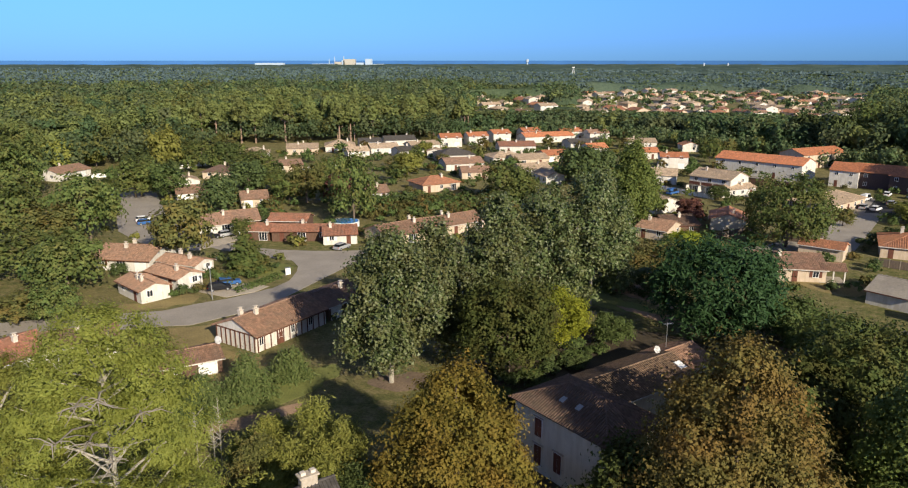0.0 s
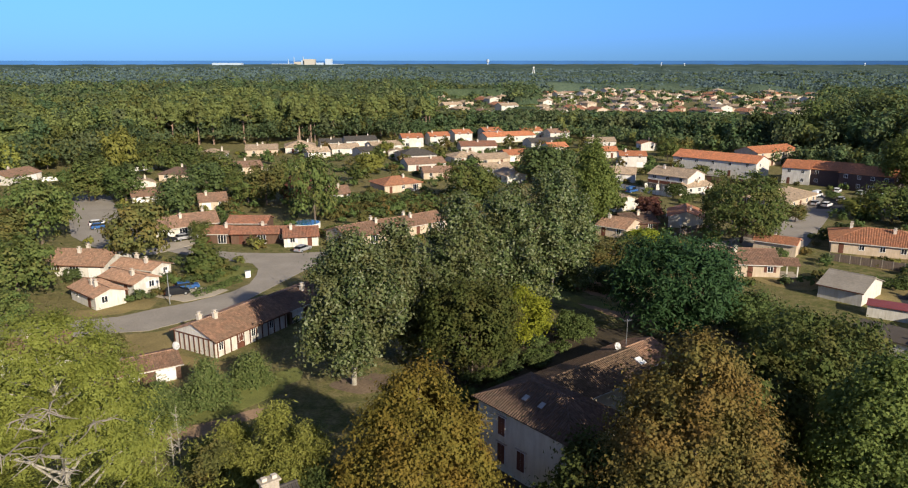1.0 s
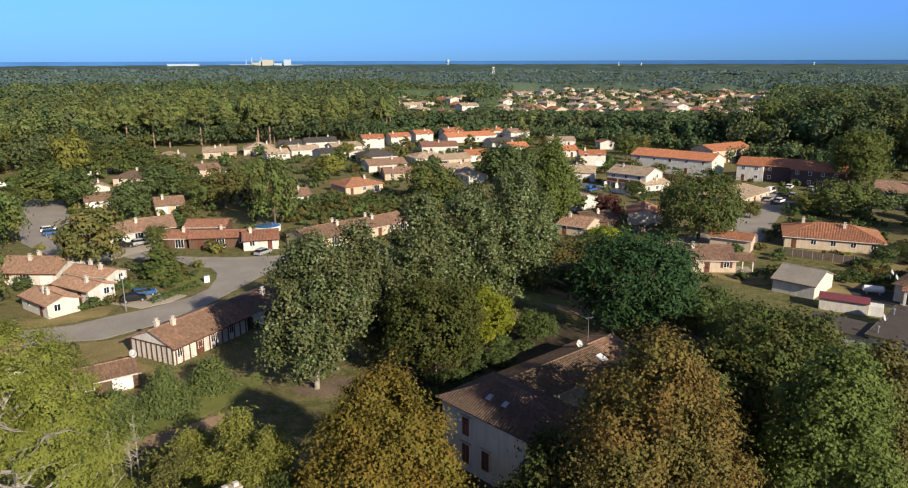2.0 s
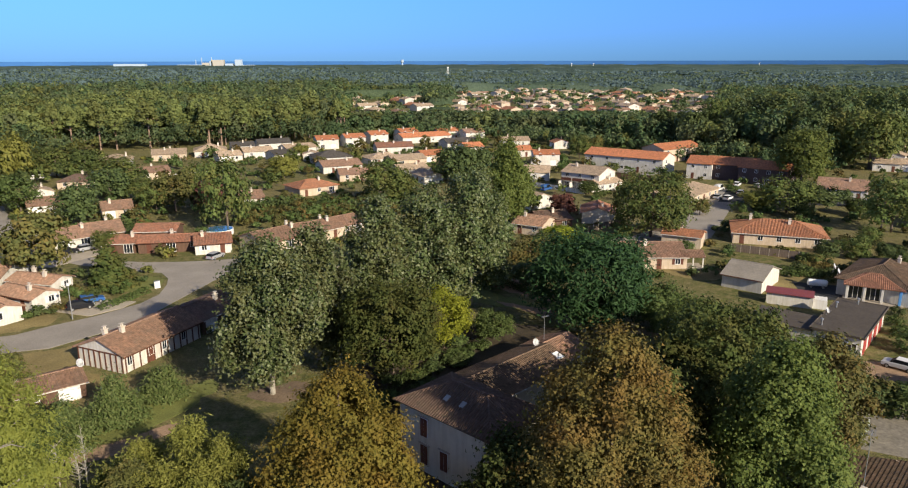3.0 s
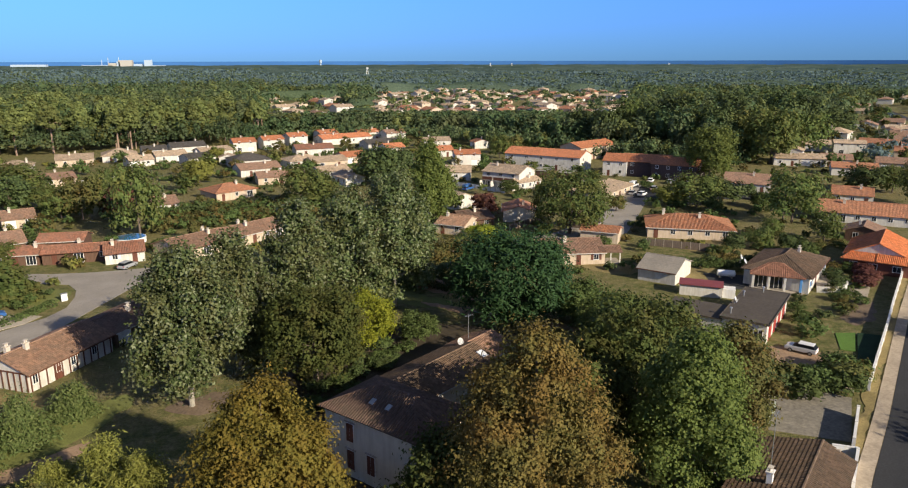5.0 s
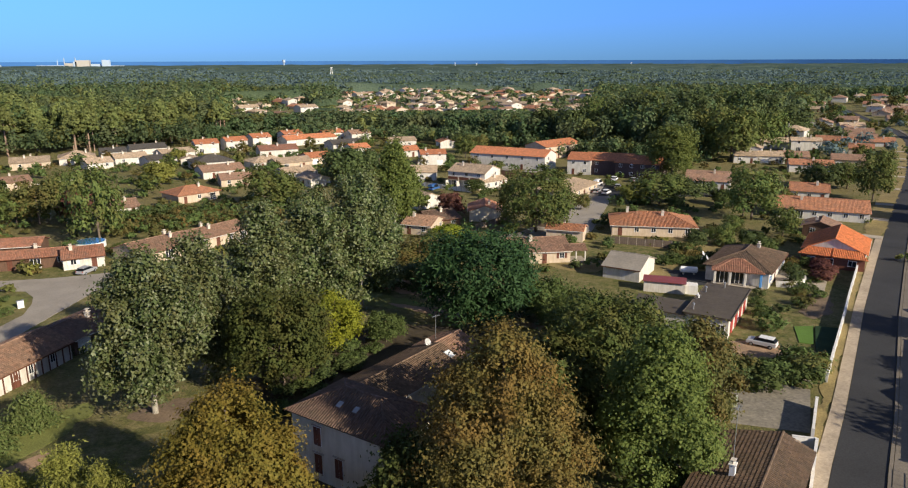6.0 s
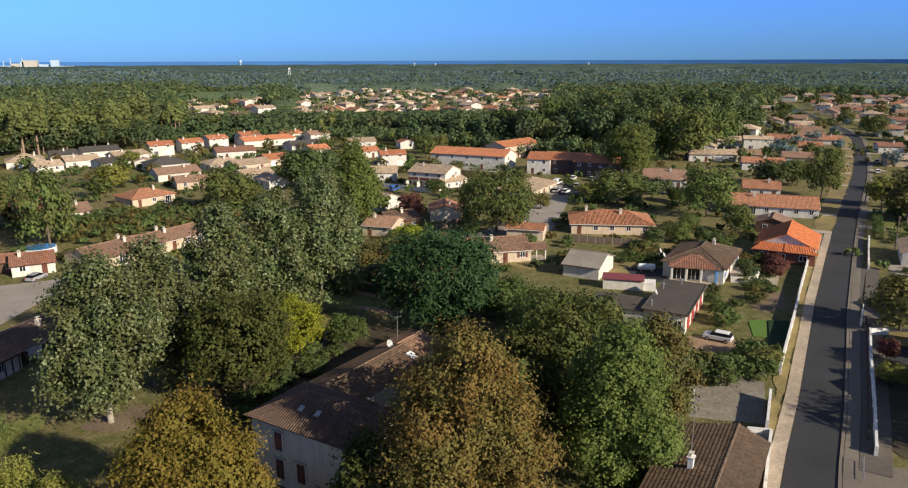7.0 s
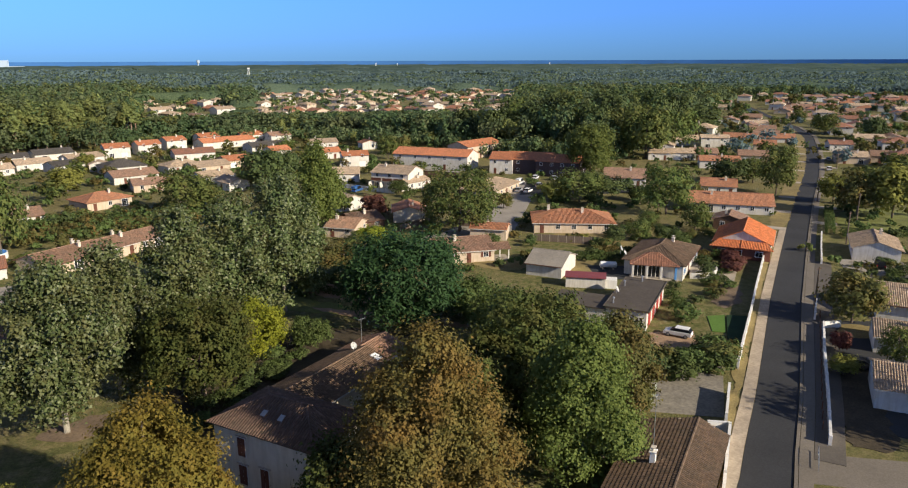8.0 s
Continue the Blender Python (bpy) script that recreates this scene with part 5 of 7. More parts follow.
bm = bmesh.new()
add_box(bm, (-1, 1.4, 1.25), (15.8, 8.2, 3.1))
add_box(bm, (6.9, 0.2, 3.3), (0.2, 3.6, 1.2))
part("wall", bm, WALL["C"], lodge)
FOOT.append((45.3, 46.4, 7))
set_chimney(lodge, -2.4, 2.7, 3.5, 1.3, WHITEWALL)
aerial(42.5, 47.0, 3.6, 6.5, 40)
# tall white chimney stack near the camera, and its ridge
stack = thing("roof_stack", pose(-13.0, 46.4, 0), "weathered grey chimney on a ridge below the camera", "house")
part("wall", box_bm((0, 0, 3.3), (6.4, 5, 7.2)), WALL["P"], stack)
set_roof(stack, 7, 6, 6.9, 1.9, ROOF["D"])
stack.rotation_euler = (0, 0, radians(35))
shaft = part("chimney", box_bm((1.4, 0.2, 8.4), (1.3, 0.7, 2.2), 0.03), CONCRETE, stack, "weathered grey rendered chimney")
part("chimney_cap", box_bm((0, 0, 0), (1.6, 0.95, 0.16), 0.03), CONCRETE, shaft).location = (1.4, 0.2, 9.55)
for q in (-0.4, 0.4):
    part("chimney_pot", box_bm((0, 0, 0.14), (0.4, 0.4, 0.28), 0.03), BRICKISH, shaft).location = (1.4 + q, 0.2, 9.6)

# flat-roofed building with red doors
fl = thing("flat_roofed_building", pose(73.4, 88.3, 0, 0, 0, 40.6), "long low white building with a grey felt flat roof", "building")
part("wall", box_bm((0, 0, 1.4), (16.2, 6.2, 3.2)), WALL["W"], fl)
part("roof_deck", box_bm((0, 0, 3.1), (16.8, 6.9, 0.2)), BITUMEN, fl)
part("rear_wall", box_bm((-5.0, 7.6, 1.2), (6.2, 8.8, 2.8)), WALL["W"], fl)
part("rear_roof_deck", box_bm((-5.0, 7.7, 2.68), (6.8, 9.0, 0.16)), BITUMEN, fl)
for s in (-1, 1):
    part("roof_edge", box_bm((0, s * 3.5, 3.12), (16.9, 0.12, 0.34), 0.02), BITUMEN, fl)
    part("roof_edge", box_bm((s * 8.44, 0, 3.12), (0.12, 6.8, 0.34), 0.02), BITUMEN, fl)
FOOT.append((73.4, 88.3, 6))
FOOT.append((67, 90.5, 5))
for i in range(4):
    set_door(fl, -5.5 + i * 3.6, -3.12, 0.02, 0, 1.9, 2.3, "red")
for i in range(3):
    set_window(fl, -8.12, -2.0 + i * 2.0, 0.9, -90, 1.3, 1.2, None)
for px, py in ((-6.4, 2.4), (3.0, 2.6), (6.8, 0.4)):
    bm = bmesh.new()
    add_tube(bm, [(px, py, 3.15), (px, py, 4.0)], [0.12, 0.12], 8)
    add_tube(bm, [(px, py, 4.0), (px, py, 4.2)], [0.22, 0.2], 8)
    part("roof_vent", bm, METAL, fl, "grey metal flue")
dish(70.4, 89.4, 3.25, 40, 0.5)

# villa with blue porch
villa = house(94.8, 107.3, 38, 17, 12, 3.0, "V", "W", "hip", rise=2.3, chimney=1, shutter="blue", label="white villa with a brown hipped roof and blue porch posts")
wingv = thing("porch_wing", pose(89.8, 103.8, 0, 0, 0, -38), "glazed porch wing with a terracotta hipped roof and blue posts", "porch")
set_roof(wingv, 9.0, 7.6, 2.85, 1.5, ROOF["P"], True)
part("wall", body_bm(8.0, 4.6, 2.8, 0, False), WALL["W"], wingv)
for i in range(4):
    part("post", box_bm((-3.9 + i * 2.6, -3.4, 1.35), (0.42, 0.42, 2.7), 0.04), SHUTTER["blue"] if i == 3 else WALL["W"], wingv, "porch post")
for i in range(3):
    set_window(wingv, -2.6 + i * 2.6, -2.32, 0.1, 0, 2.2, 2.4, None)
part("floor_slab", box_bm((0, -2.6, 0.08), (8.8, 2.8, 0.36)), CONCRETE, wingv)
ring = [(q * math.cos(radians(d)), q * math.sin(radians(d))) for q, span in ((5.2, range(-80, 101, 12)), (4.95, range(100, -81, -12))) for d in span]
bm = bmesh.new()
add_prism(bm, ring, -0.2, 1.1)
terr = thing("terrace", pose(97.6, 102.6, 0, 0, 0, -50), "curved white terrace wall round the villa", "terrace")
part("terrace_wall", bm, WALL["W"], terr)
bm = bmesh.new()
add_prism(bm, [(4.95 * math.cos(radians(a)), 4.95 * math.sin(radians(a))) for a in range(-80, 101, 12)], -0.2, 0.6)
part("terrace_floor", bm, CONCRETE, terr)
dish(86.4, 108.2, 3.0, 40, 0.5)
dish(87.2, 110.4, 3.2, 40, 0.5)

# bright orange roofed villa beside the street
ov = house(120.6, 111.0, 40, 15, 12, 2.9, "O", "W", rise=2.7, chimney=0, openings=False, label="villa with bright orange tiled roof and a pale front gable")
part("porch_roof", slope_bm([(-10.3, 6.2, 2.5), (-10.3, -6.2, 2.5), (-7.1, -4.6, 3.5), (-7.1, 4.6, 3.5)], True), ROOF["O"], ov, "orange tiled porch roof below the gable")
part("porch_wall", box_bm((-8.4, 0, 1.1), (2.6, 11.2, 2.6)), grainy("brickwork_red", (0.20, 0.075, 0.05), 10, 0.3), ov, "red-brown brick porch front")
for py in (-3.5, 0.5, 3.8):
    set_window(ov, -9.72, py, 0.8, -90, 1.5, 1.2, None)
part("ridge_cap", cap_bm((-10.4, 0, 2.6), (-7.1, 0, 3.56)), ROOF["O"], ov)
lean = thing("lean_to", pose(126.6, 113.4, 0, 0, 0, 40), "low lean-to with a bright orange tiled roof", "outbuilding")
part("roof_slope", slope_bm([(-3.5, -2.5, 2.3), (3.5, -2.5, 2.3), (3.5, 2.5, 3.0), (-3.5, 2.5, 3.0)], True), ROOF["O"], lean)
part("wall", box_bm((0, 0.1, 1.0), (6.4, 4.2, 2.4)), WALL["C"], lean)

# white shed with grey sheet roof
house(73.6, 114.6, -50, 7.6, 10.5, 2.4, "G", "W", rise=1.7, chimney=0, openings=False, label="white garden shed with a pale grey sheet roof", name="shed")
rs = thing("shed", pose(73.9, 103.4, 0, 0, 0, -36), "long narrow shed with a dark red sheet roof", "shed")
part("wall", box_bm((0, 0, 0.9), (7.0, 2.8, 2.2)), WALL["W"], rs)
part("annex", box_bm((4.6, 0.2, 0.7), (2.1, 2.2, 1.8), 0.03), WHITEWALL, rs, "low white flat-topped annex")
bm = bmesh.new()
add_box(bm, (0, 0, 2.14), (7.4, 3.3, 0.1), Matrix.Rotation(0.06, 4, "X"))
part("roof", bm, grainy("sheet_red", (0.24, 0.06, 0.055), 4, 0.2, 0.5), rs)
tank = thing("gas_tank", pose(84.2, 110.5, 0, 0, 0, -30), "white cylindrical gas tank on feet", "gas tank")
bm = bmesh.new()
add_tube(bm, [(-1.7, 0, 0.95), (-1.5, 0, 0.95), (1.5, 0, 0.95), (1.7, 0, 0.95)], [0.25, 0.6, 0.6, 0.25], 14)
part("tank_body", bm, WHITE_METAL, tank)
for s in (-1, 1):
    part("foot", box_bm((s * 1.0, 0, 0.2), (0.3, 0.9, 0.6)), CONCRETE, tank)
garage = thing("garden_hut", pose(54.3, 62.8, 0, 0, 0, 39), "small green-grey sheet metal hut behind the wall", "hut")
part("wall", box_bm((0, 0, 1.0), (3.6, 2.6, 2.3), 0.02), grainy("sheet_green", (0.24, 0.27, 0.21), 4, 0.2, 0.6), garage)
part("roof", box_bm((0, 0, 2.2), (3.9, 2.9, 0.1), 0.02), ROOF["G"], garage)

# boundary walls along the street
wall_run([(44, 39.6), (49.6, 44.7), (57.2, 51.7)], 1.5, WHITEWALL, "white rendered boundary wall along the street", posts=4)
wall_run([(55.4, 53.2), (57.4, 51.9)], 1.5, WHITEWALL, "white rendered return of the boundary wall")
wall_run([(58.6, 53.6), (64.6, 59.2)], 1.5, WHITEWALL, "white rendered boundary wall along the street", posts=4)
wall_run([(71.6, 64.6), (78.6, 70.4), (90.6, 80.3), (101.2, 89.2), (119.4, 104.2)], 1.3, WHITEWALL, "white rendered garden wall along the street", posts=5)
wall_run([(65.4, 45.6), (74.8, 53.4), (86.8, 63.6), (94.6, 70.0)], 1.1, WHITEWALL, "low white wall along the footpath", posts=6)
wall_run([(94.6, 70.0), (97.4, 69.2)], 1.1, WHITEWALL, "short return of the low white wall")
wall_run([(96.6, 73.2), (102.4, 77.8)], 1.3, WHITEWALL, "low white wall along the footpath", posts=5)
wall_run([(125, 95), (136, 104), (146, 112)], 1.0, WHITEWALL, "low pale wall in front of the houses", posts=5)
wall_run([(60.6, 72.8), (69.4, 64.6)], 0.5, CONCRETE, "low concrete edging of the yard")

# porch of the garden bungalow
porch = thing("porch", pose(68.2, 127.0, 0, 0, 0, -12), "small open porch with white posts and a tiled gable", "porch")
set_roof(porch, 4.6, 4.4, 2.5, 0.9, ROOF["B"])
for px in (-1.9, 0.0, 1.9):
    part("post", box_bm((px, -1.7, 1.2), (0.25, 0.25, 2.5), 0.02), WALL["W"], porch)
part("floor_slab", box_bm((0, 0, 0.05), (4.4, 4.0, 0.3)), CONCRETE, porch)

# balconies and partitions of the white two-storey house
for i in range(3):
    part("balcony", box_bm((-4.2 + i * 4.0, -6.1, 2.6), (3.6, 1.5, 0.18)), CONCRETE, terrace_house)
    part("balcony_rail", box_bm((-4.2 + i * 4.0, -6.82, 3.15), (3.6, 0.06, 0.95)), SHUTTER["brown"], terrace_house, "dark balcony railing")
for i in range(4):
    part("partition", box_bm((-6.2 + i * 4.0, -6.6, 1.2), (0.2, 3.2, 2.4)), WALL["W"], terrace_house, "white garden partition")

# brown timber garden stores in front of the apartment block
for i in range(4):
    st = thing("garden_store", pose(86.5 + i * 5.6, 245.0 - i * 6.0, 0, 0, 0, -46), "low brown timber garden store in front of the apartments", "shed", "garden stores")
    part("wall", box_bm((0, 0, 1.0), (4.6, 2.6, 2.3), 0.02), WALL["K"], st)
    part("roof", box_bm((0, 0, 2.2), (4.9, 2.9, 0.12), 0.02), ROOF["G"], st)


def panel_fence(a, b, h, material, label, step=2.0):
    """A fence of posts and plain panels."""
    a, b = Vector(a), Vector(b)
    d = b - a
    ob = thing("fence", pose(a.x, a.y, 0, 0, 0, math.degrees(math.atan2(d.y, d.x))), label, "fence")
    n = max(1, round(d.length / step))
    w = d.length / n
    pan = cached(("fence_panel", round(w, 2), h, material.name), lambda q: add_box(q, (w / 2, 0, h / 2 + 0.03), (w - 0.12, 0.05, h - 0.1)), material)
    pos = cached(("fence_post", h), lambda q: add_box(q, (0, 0, h / 2), (0.12, 0.12, h + 0.2)), CONCRETE)
    for i in range(n + 1):
        share("post", pos, ob, Matrix.Translation((i * w, 0, 0)))
        if i < n:
            share("panel", pan, ob, Matrix.Translation((i * w, 0, 0)))
    return ob


GREYWOOD = wood("fence_greywood", (0.17, 0.13, 0.10))
panel_fence((82.5, 136.5), (92.5, 128.0), 1.7, GREYWOOD, "grey-brown panel fence beside the bungalow")
panel_fence((71, 160), (77, 154), 1.6, GREYWOOD, "grey-brown panel fence behind a house")
panel_fence((58, 158), (70, 166), 1.6, GREYWOOD, "brown panel fence around a back garden")
panel_fence((88, 205), (100, 219), 1.5, GREYWOOD, "grey panel fence beside the car park")
panel_fence((62, 224), (74, 206), 1.5, WHITEWALL, "pale panel fence of a terrace garden")
panel_fence((100, 120), (112, 108), 1.4, GREYWOOD, "weathered panel fence between two gardens")
wall_run([(-58.5, 262), (-44, 270)], 1.2, WHITEWALL, "white garden wall in front of a house", posts=5)
wall_run([(-128, 244), (-112, 257), (-96, 279)], 1.4, WHITEWALL, "long white boundary wall beyond the trees", posts=6)

# ---- garden and street trees ----
plant("oak", -84.2, 156.5, 16.2, 6.8)
plant("oak", -82.0, 127.6, 9.7, 7.0)
plant("oak", -69.3, 119.0, 11.4, 6.1)
plant("oak", -99.2, 151.2, 15.9, 7.6)
plant("oak", -128.6, 204.9, 18.5, 7.1)
plant("oak", -154.3, 241.5, 20.5, 8.9)
plant("lime", -145.5, 254.5, 12.4, 5.6)
plant("lime", -140.0, 271.9, 8.0, 3.8)
plant("oak", -95.7, 209.7, 12.4, 6.9)
plant("lime", -105.8, 254.8, 16.9, 5.6)
plant("oak", -96.6, 207.8, 9.8, 5.5)
plant("green", -85.1, 205.2, 11.0, 5.1)
plant("olive", -56.5, 138.9, 13.9, 5.8)
plant("dark", -64.7, 186.5, 10.9, 4.9)
plant("oak", -72.6, 248.4, 9.5, 7.7)
plant("dark", -65.0, 214.7, 10.6, 5.3)
plant("oak", -49.4, 201.1, 9.0, 4.6)
plant("olive", -44.4, 201.1, 12.0, 5.0)
plant("oak", -59.2, 219.8, 7.3, 4.7)
plant("oak", -27.0, 174.8, 18.9, 5.8)
plant("oak", -40.2, 205.5, 13.1, 4.7)
plant("plum", -35.2, 201.2, 8.4, 3.6)
plant("lime", -18.8, 252.7, 8.3, 4.9)
plant("lime", -15.1, 307.4, 5.7, 3.5)
plant("oak", 12.9, 199.8, 12.7, 6.9)
plant("oak", 18.0, 201.5, 8.4, 5.0)
plant("dark", 38.3, 228.9, 13.5, 6.7)
plant("dark", 46.4, 236.9, 12.2, 5.4)
plant("olive", 37.2, 240.4, 4.7, 2.6)
plant("oak", 98.9, 283.2, 10.7, 4.6)
plant("olive", 108.9, 295.3, 8.8, 4.3)
plant("plum", 57.2, 175.4, 6.3, 3.2)
plant("green", 75.4, 206.4, 4.6, 3.1)
plant("conifer", -42.0, 132.8, 8.6, 4.2)
plant("dark", -114.1, 254.7, 10.4, 6.2)
plant("oak", -130.7, 345.9, 15.2, 8.4)
plant("oak", -147.1, 302.6, 11.0, 7.4)
plant("oak", -161.9, 302.5, 13.4, 7.9)
plant("oak", -98.2, 269.1, 12.0, 6.6)
plant("green", -88.3, 269.2, 10.9, 5.5)
plant("oak", -50.5, 159.5, 4.8, 2.7)
plant("oak", -21.4, 162.5, 2.8, 1.9)
plant("olive", -88.9, 148.8, 10.1, 5.6)
plant("dark", -64.6, 128.4, 2.9, 1.5)
plant("oak", -62.8, 103.4, 7.4, 3.6)
plant("olive", -69.1, 103.4, 5.5, 3.6)
plant("oak", 129.1, 146.2, 14.7, 6.6)
plant("oak", 196.9, 238.3, 22.7, 10.1)
plant("oak", 197.0, 259.3, 19.0, 10.2)
plant("oak", 151.0, 215.7, 17.8, 7.3)
plant("oak", 228.4, 256.7, 19.6, 9.2)
plant("dark", 295.9, 314.8, 16.2, 11.5)
plant("oak", 179.1, 154.9, 14.1, 5.3)
plant("dark", 182.1, 176.7, 8.9, 5.4)
plant("oak", 189.2, 173.5, 8.9, 4.6)
plant("lime", 112.5, 175.0, 6.2, 4.1)
plant("oak", 118.0, 170.6, 10.2, 6.7)
plant("dark", 126.8, 171.5, 8.1, 5.8)
plant("lime", 183.7, 138.8, 8.4, 4.3)
plant("olive", 173.6, 123.6, 12.7, 5.8)
plant("lime", 178.6, 117.4, 14.6, 6.3)
plant("oak", 212.4, 148.6, 8.2, 5.5)
plant("oak", 256.1, 168.1, 7.3, 5.5)
plant("dark", 345.8, 243.1, 12.4, 5.9)
plant("oak", 348.0, 273.6, 12.5, 6.3)
plant("olive", 100.8, 69.9, 9.1, 4.5)
plant("oak", 122.9, 128.5, 7.8, 3.3)
plant("oak", 104.6, 127.3, 4.8, 2.7)
plant("dark", 98.1, 127.3, 4.3, 2.4)
plant("green", 107.8, 117.4, 4.5, 2.5)
plant("oak", 396.3, 331.8, 9.2, 4.5)
plant("olive", 94.0, 172.2, 4.9, 2.6)
plant("oak", 217.6, 185.6, 10.5, 3.8)
plant("lime", 82.5, 57.2, 2.8, 1.7)
plant("plum", 88.8, 62.7, 3.0, 1.3)
plant("oak", 90.5, 55.6, 6.4, 2.3)

# ---- large trees close by ----
def big(kind_words, x, y, H, R, base, shape, leaf, bark, clumps, per, spread, size, seed, limbs=10, tr=0.35, n=16, low=-0.6, up=0.35, narrow=0.85, jitter=0.34):
    rng = np.random.default_rng(seed)
    return grow(pose(x, y, 0, 0, 0, seed * 40), kind_words, "tree", shape(H, R, base, rng, n), limbs, tr, LEAF[leaf], bark, rng, int(clumps * 0.95), round(per * 3.3), spread * 1.6, size * 0.62, low, up, max(narrow, 0.28), jitter=jitter, tri=True)


def lobes_dome(H, R, base, rng, n=20):
    """A crown that narrows towards a rounded tip."""
    out = [(0, 0, base + (H - base) * 0.42, R * 0.6, R * 0.6, (H - base) * 0.42)]
    for i in range(n):
        f = (i + 0.5) / n
        z = base + (H - base) * (0.05 + 0.9 * f)
        w = R * math.sqrt(max(0.02, 1 - f ** 1.6)) * (0.85 if f < 0.12 else 1.0)
        a = i * 2.39996 + rng.uniform(-0.4, 0.4)
        r = R * rng.uniform(0.19, 0.38)
        d = max(0.0, w - r * 0.85) * rng.uniform(0.86, 1.14)
        out.append((math.cos(a) * d, math.sin(a) * d, z - r * 0.3, r, r, r * rng.uniform(0.85, 1.2)))
    return out


big("large horse chestnut turning rusty brown and gold", -0.8, 54.5, 14.8, 7.2, 1.0, lobes_dome, "rust", BARK, 1500, 19, 0.36, 0.37, 3, n=26)
big("large chestnut with brown-green autumn leaves beside the manor", 21.2, 50.4, 18.8, 8.4, 1.0, lobes_dome, "chestnut", BARK, 2100, 19, 0.36, 0.37, 5, n=34)
big("dark laurel against the manor wall", 10.6, 52.6, 4.8, 2.6, 0.2, lobes_broad, "deep", BARK, 320, 10, 0.32, 0.5, 53, n=14, tr=0.12)
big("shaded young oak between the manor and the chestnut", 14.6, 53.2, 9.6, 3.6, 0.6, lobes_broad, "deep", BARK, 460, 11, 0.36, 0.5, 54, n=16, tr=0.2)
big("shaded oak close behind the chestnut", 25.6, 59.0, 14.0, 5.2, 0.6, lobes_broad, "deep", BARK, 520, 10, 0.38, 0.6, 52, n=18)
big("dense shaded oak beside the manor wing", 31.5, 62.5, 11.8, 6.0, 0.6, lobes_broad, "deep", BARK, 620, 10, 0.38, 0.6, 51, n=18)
big("tall fresh green lime tree", 38.2, 52.5, 16.2, 6.2, 1.2, lobes_dome, "bright", BARK, 1400, 16, 0.36, 0.4, 8, n=28)
big("broad olive-green tree behind the manor", 41.5, 67.5, 14.2, 6.6, 1.5, lobes_broad, "solid", BARK, 1100, 12, 0.38, 0.52, 12, n=22)
big("olive-green tree, leaves just turning", 47.4, 58.6, 13.0, 3.9, 1.2, lobes_poplar, "olive", BARK, 800, 12, 0.36, 0.48, 14, n=14)
big("wide dark evergreen with drooping dense sprays", 37.0, 99.5, 14.6, 8.2, 0.3, lobes_broad, "yew", BARK, 2300, 9, 0.6, 1.25, 16, n=46, narrow=0.24, up=0.75, jitter=0.5)
big("tall white poplar with silvery leaves and pale trunk", -9.2, 83.2, 19.6, 6.2, 3.0, lobes_poplar, "poplar", PALE_BARK, 1200, 12, 0.45, 0.52, 21, n=33, limbs=24)
big("tall white poplar with silvery leaves", -3.6, 92.5, 18.6, 5.4, 1.0, lobes_poplar, "poplar", PALE_BARK, 1000, 11, 0.45, 0.54, 22, n=30, limbs=24)
big("tall white poplar with silvery leaves", 5.4, 104.0, 20.8, 5.6, 1.0, lobes_poplar, "poplar", PALE_BARK, 900, 11, 0.45, 0.56, 23, n=30, limbs=24)
big("tall white poplar with silvery leaves", 13.2, 107.5, 21.4, 6.0, 1.0, lobes_poplar, "poplar", PALE_BARK, 900, 11, 0.45, 0.56, 24, n=30, limbs=24)
big("tall white poplar with pale trunk beside the lane", 21.0, 112.0, 22.2, 7.0, 2.5, lobes_poplar, "poplar", PALE_BARK, 1100, 11, 0.45, 0.56, 25, n=33, limbs=24)
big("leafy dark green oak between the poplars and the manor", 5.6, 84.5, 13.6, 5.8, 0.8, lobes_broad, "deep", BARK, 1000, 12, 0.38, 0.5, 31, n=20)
big("small tree with bright yellow leaves", 13.8, 94.2, 8.8, 3.6, 0.8, lobes_broad, "yellow", BARK, 420, 12, 0.3, 0.42, 33, n=14, tr=0.15)
big("clipped round evergreen shrub", 21.5, 96.0, 4.6, 2.8, 0.2, lobes_broad, "green", BARK, 420, 10, 0.2, 0.34, 34, n=14, tr=0.1)
pine = big("large maritime pine with wide cushions of yellow-green needles", -24.0, 43.0, 25.2, 7.6, 5.5, lobes_pine, "pine", PALE_BARK, 2000, 19, 0.25, 0.34, 41, limbs=42, tr=0.3, n=46, low=-0.3, up=0.7, narrow=0.4, jitter=0.3)
big("maritime pine with yellow-green needles beside a larger one", -33.0, 45.0, 20.5, 6.0, 5.0, lobes_pine, "pine", PALE_BARK, 1000, 18, 0.26, 0.38, 43, limbs=28, tr=0.3, n=32, low=-0.3, up=0.7, narrow=0.4, jitter=0.3)


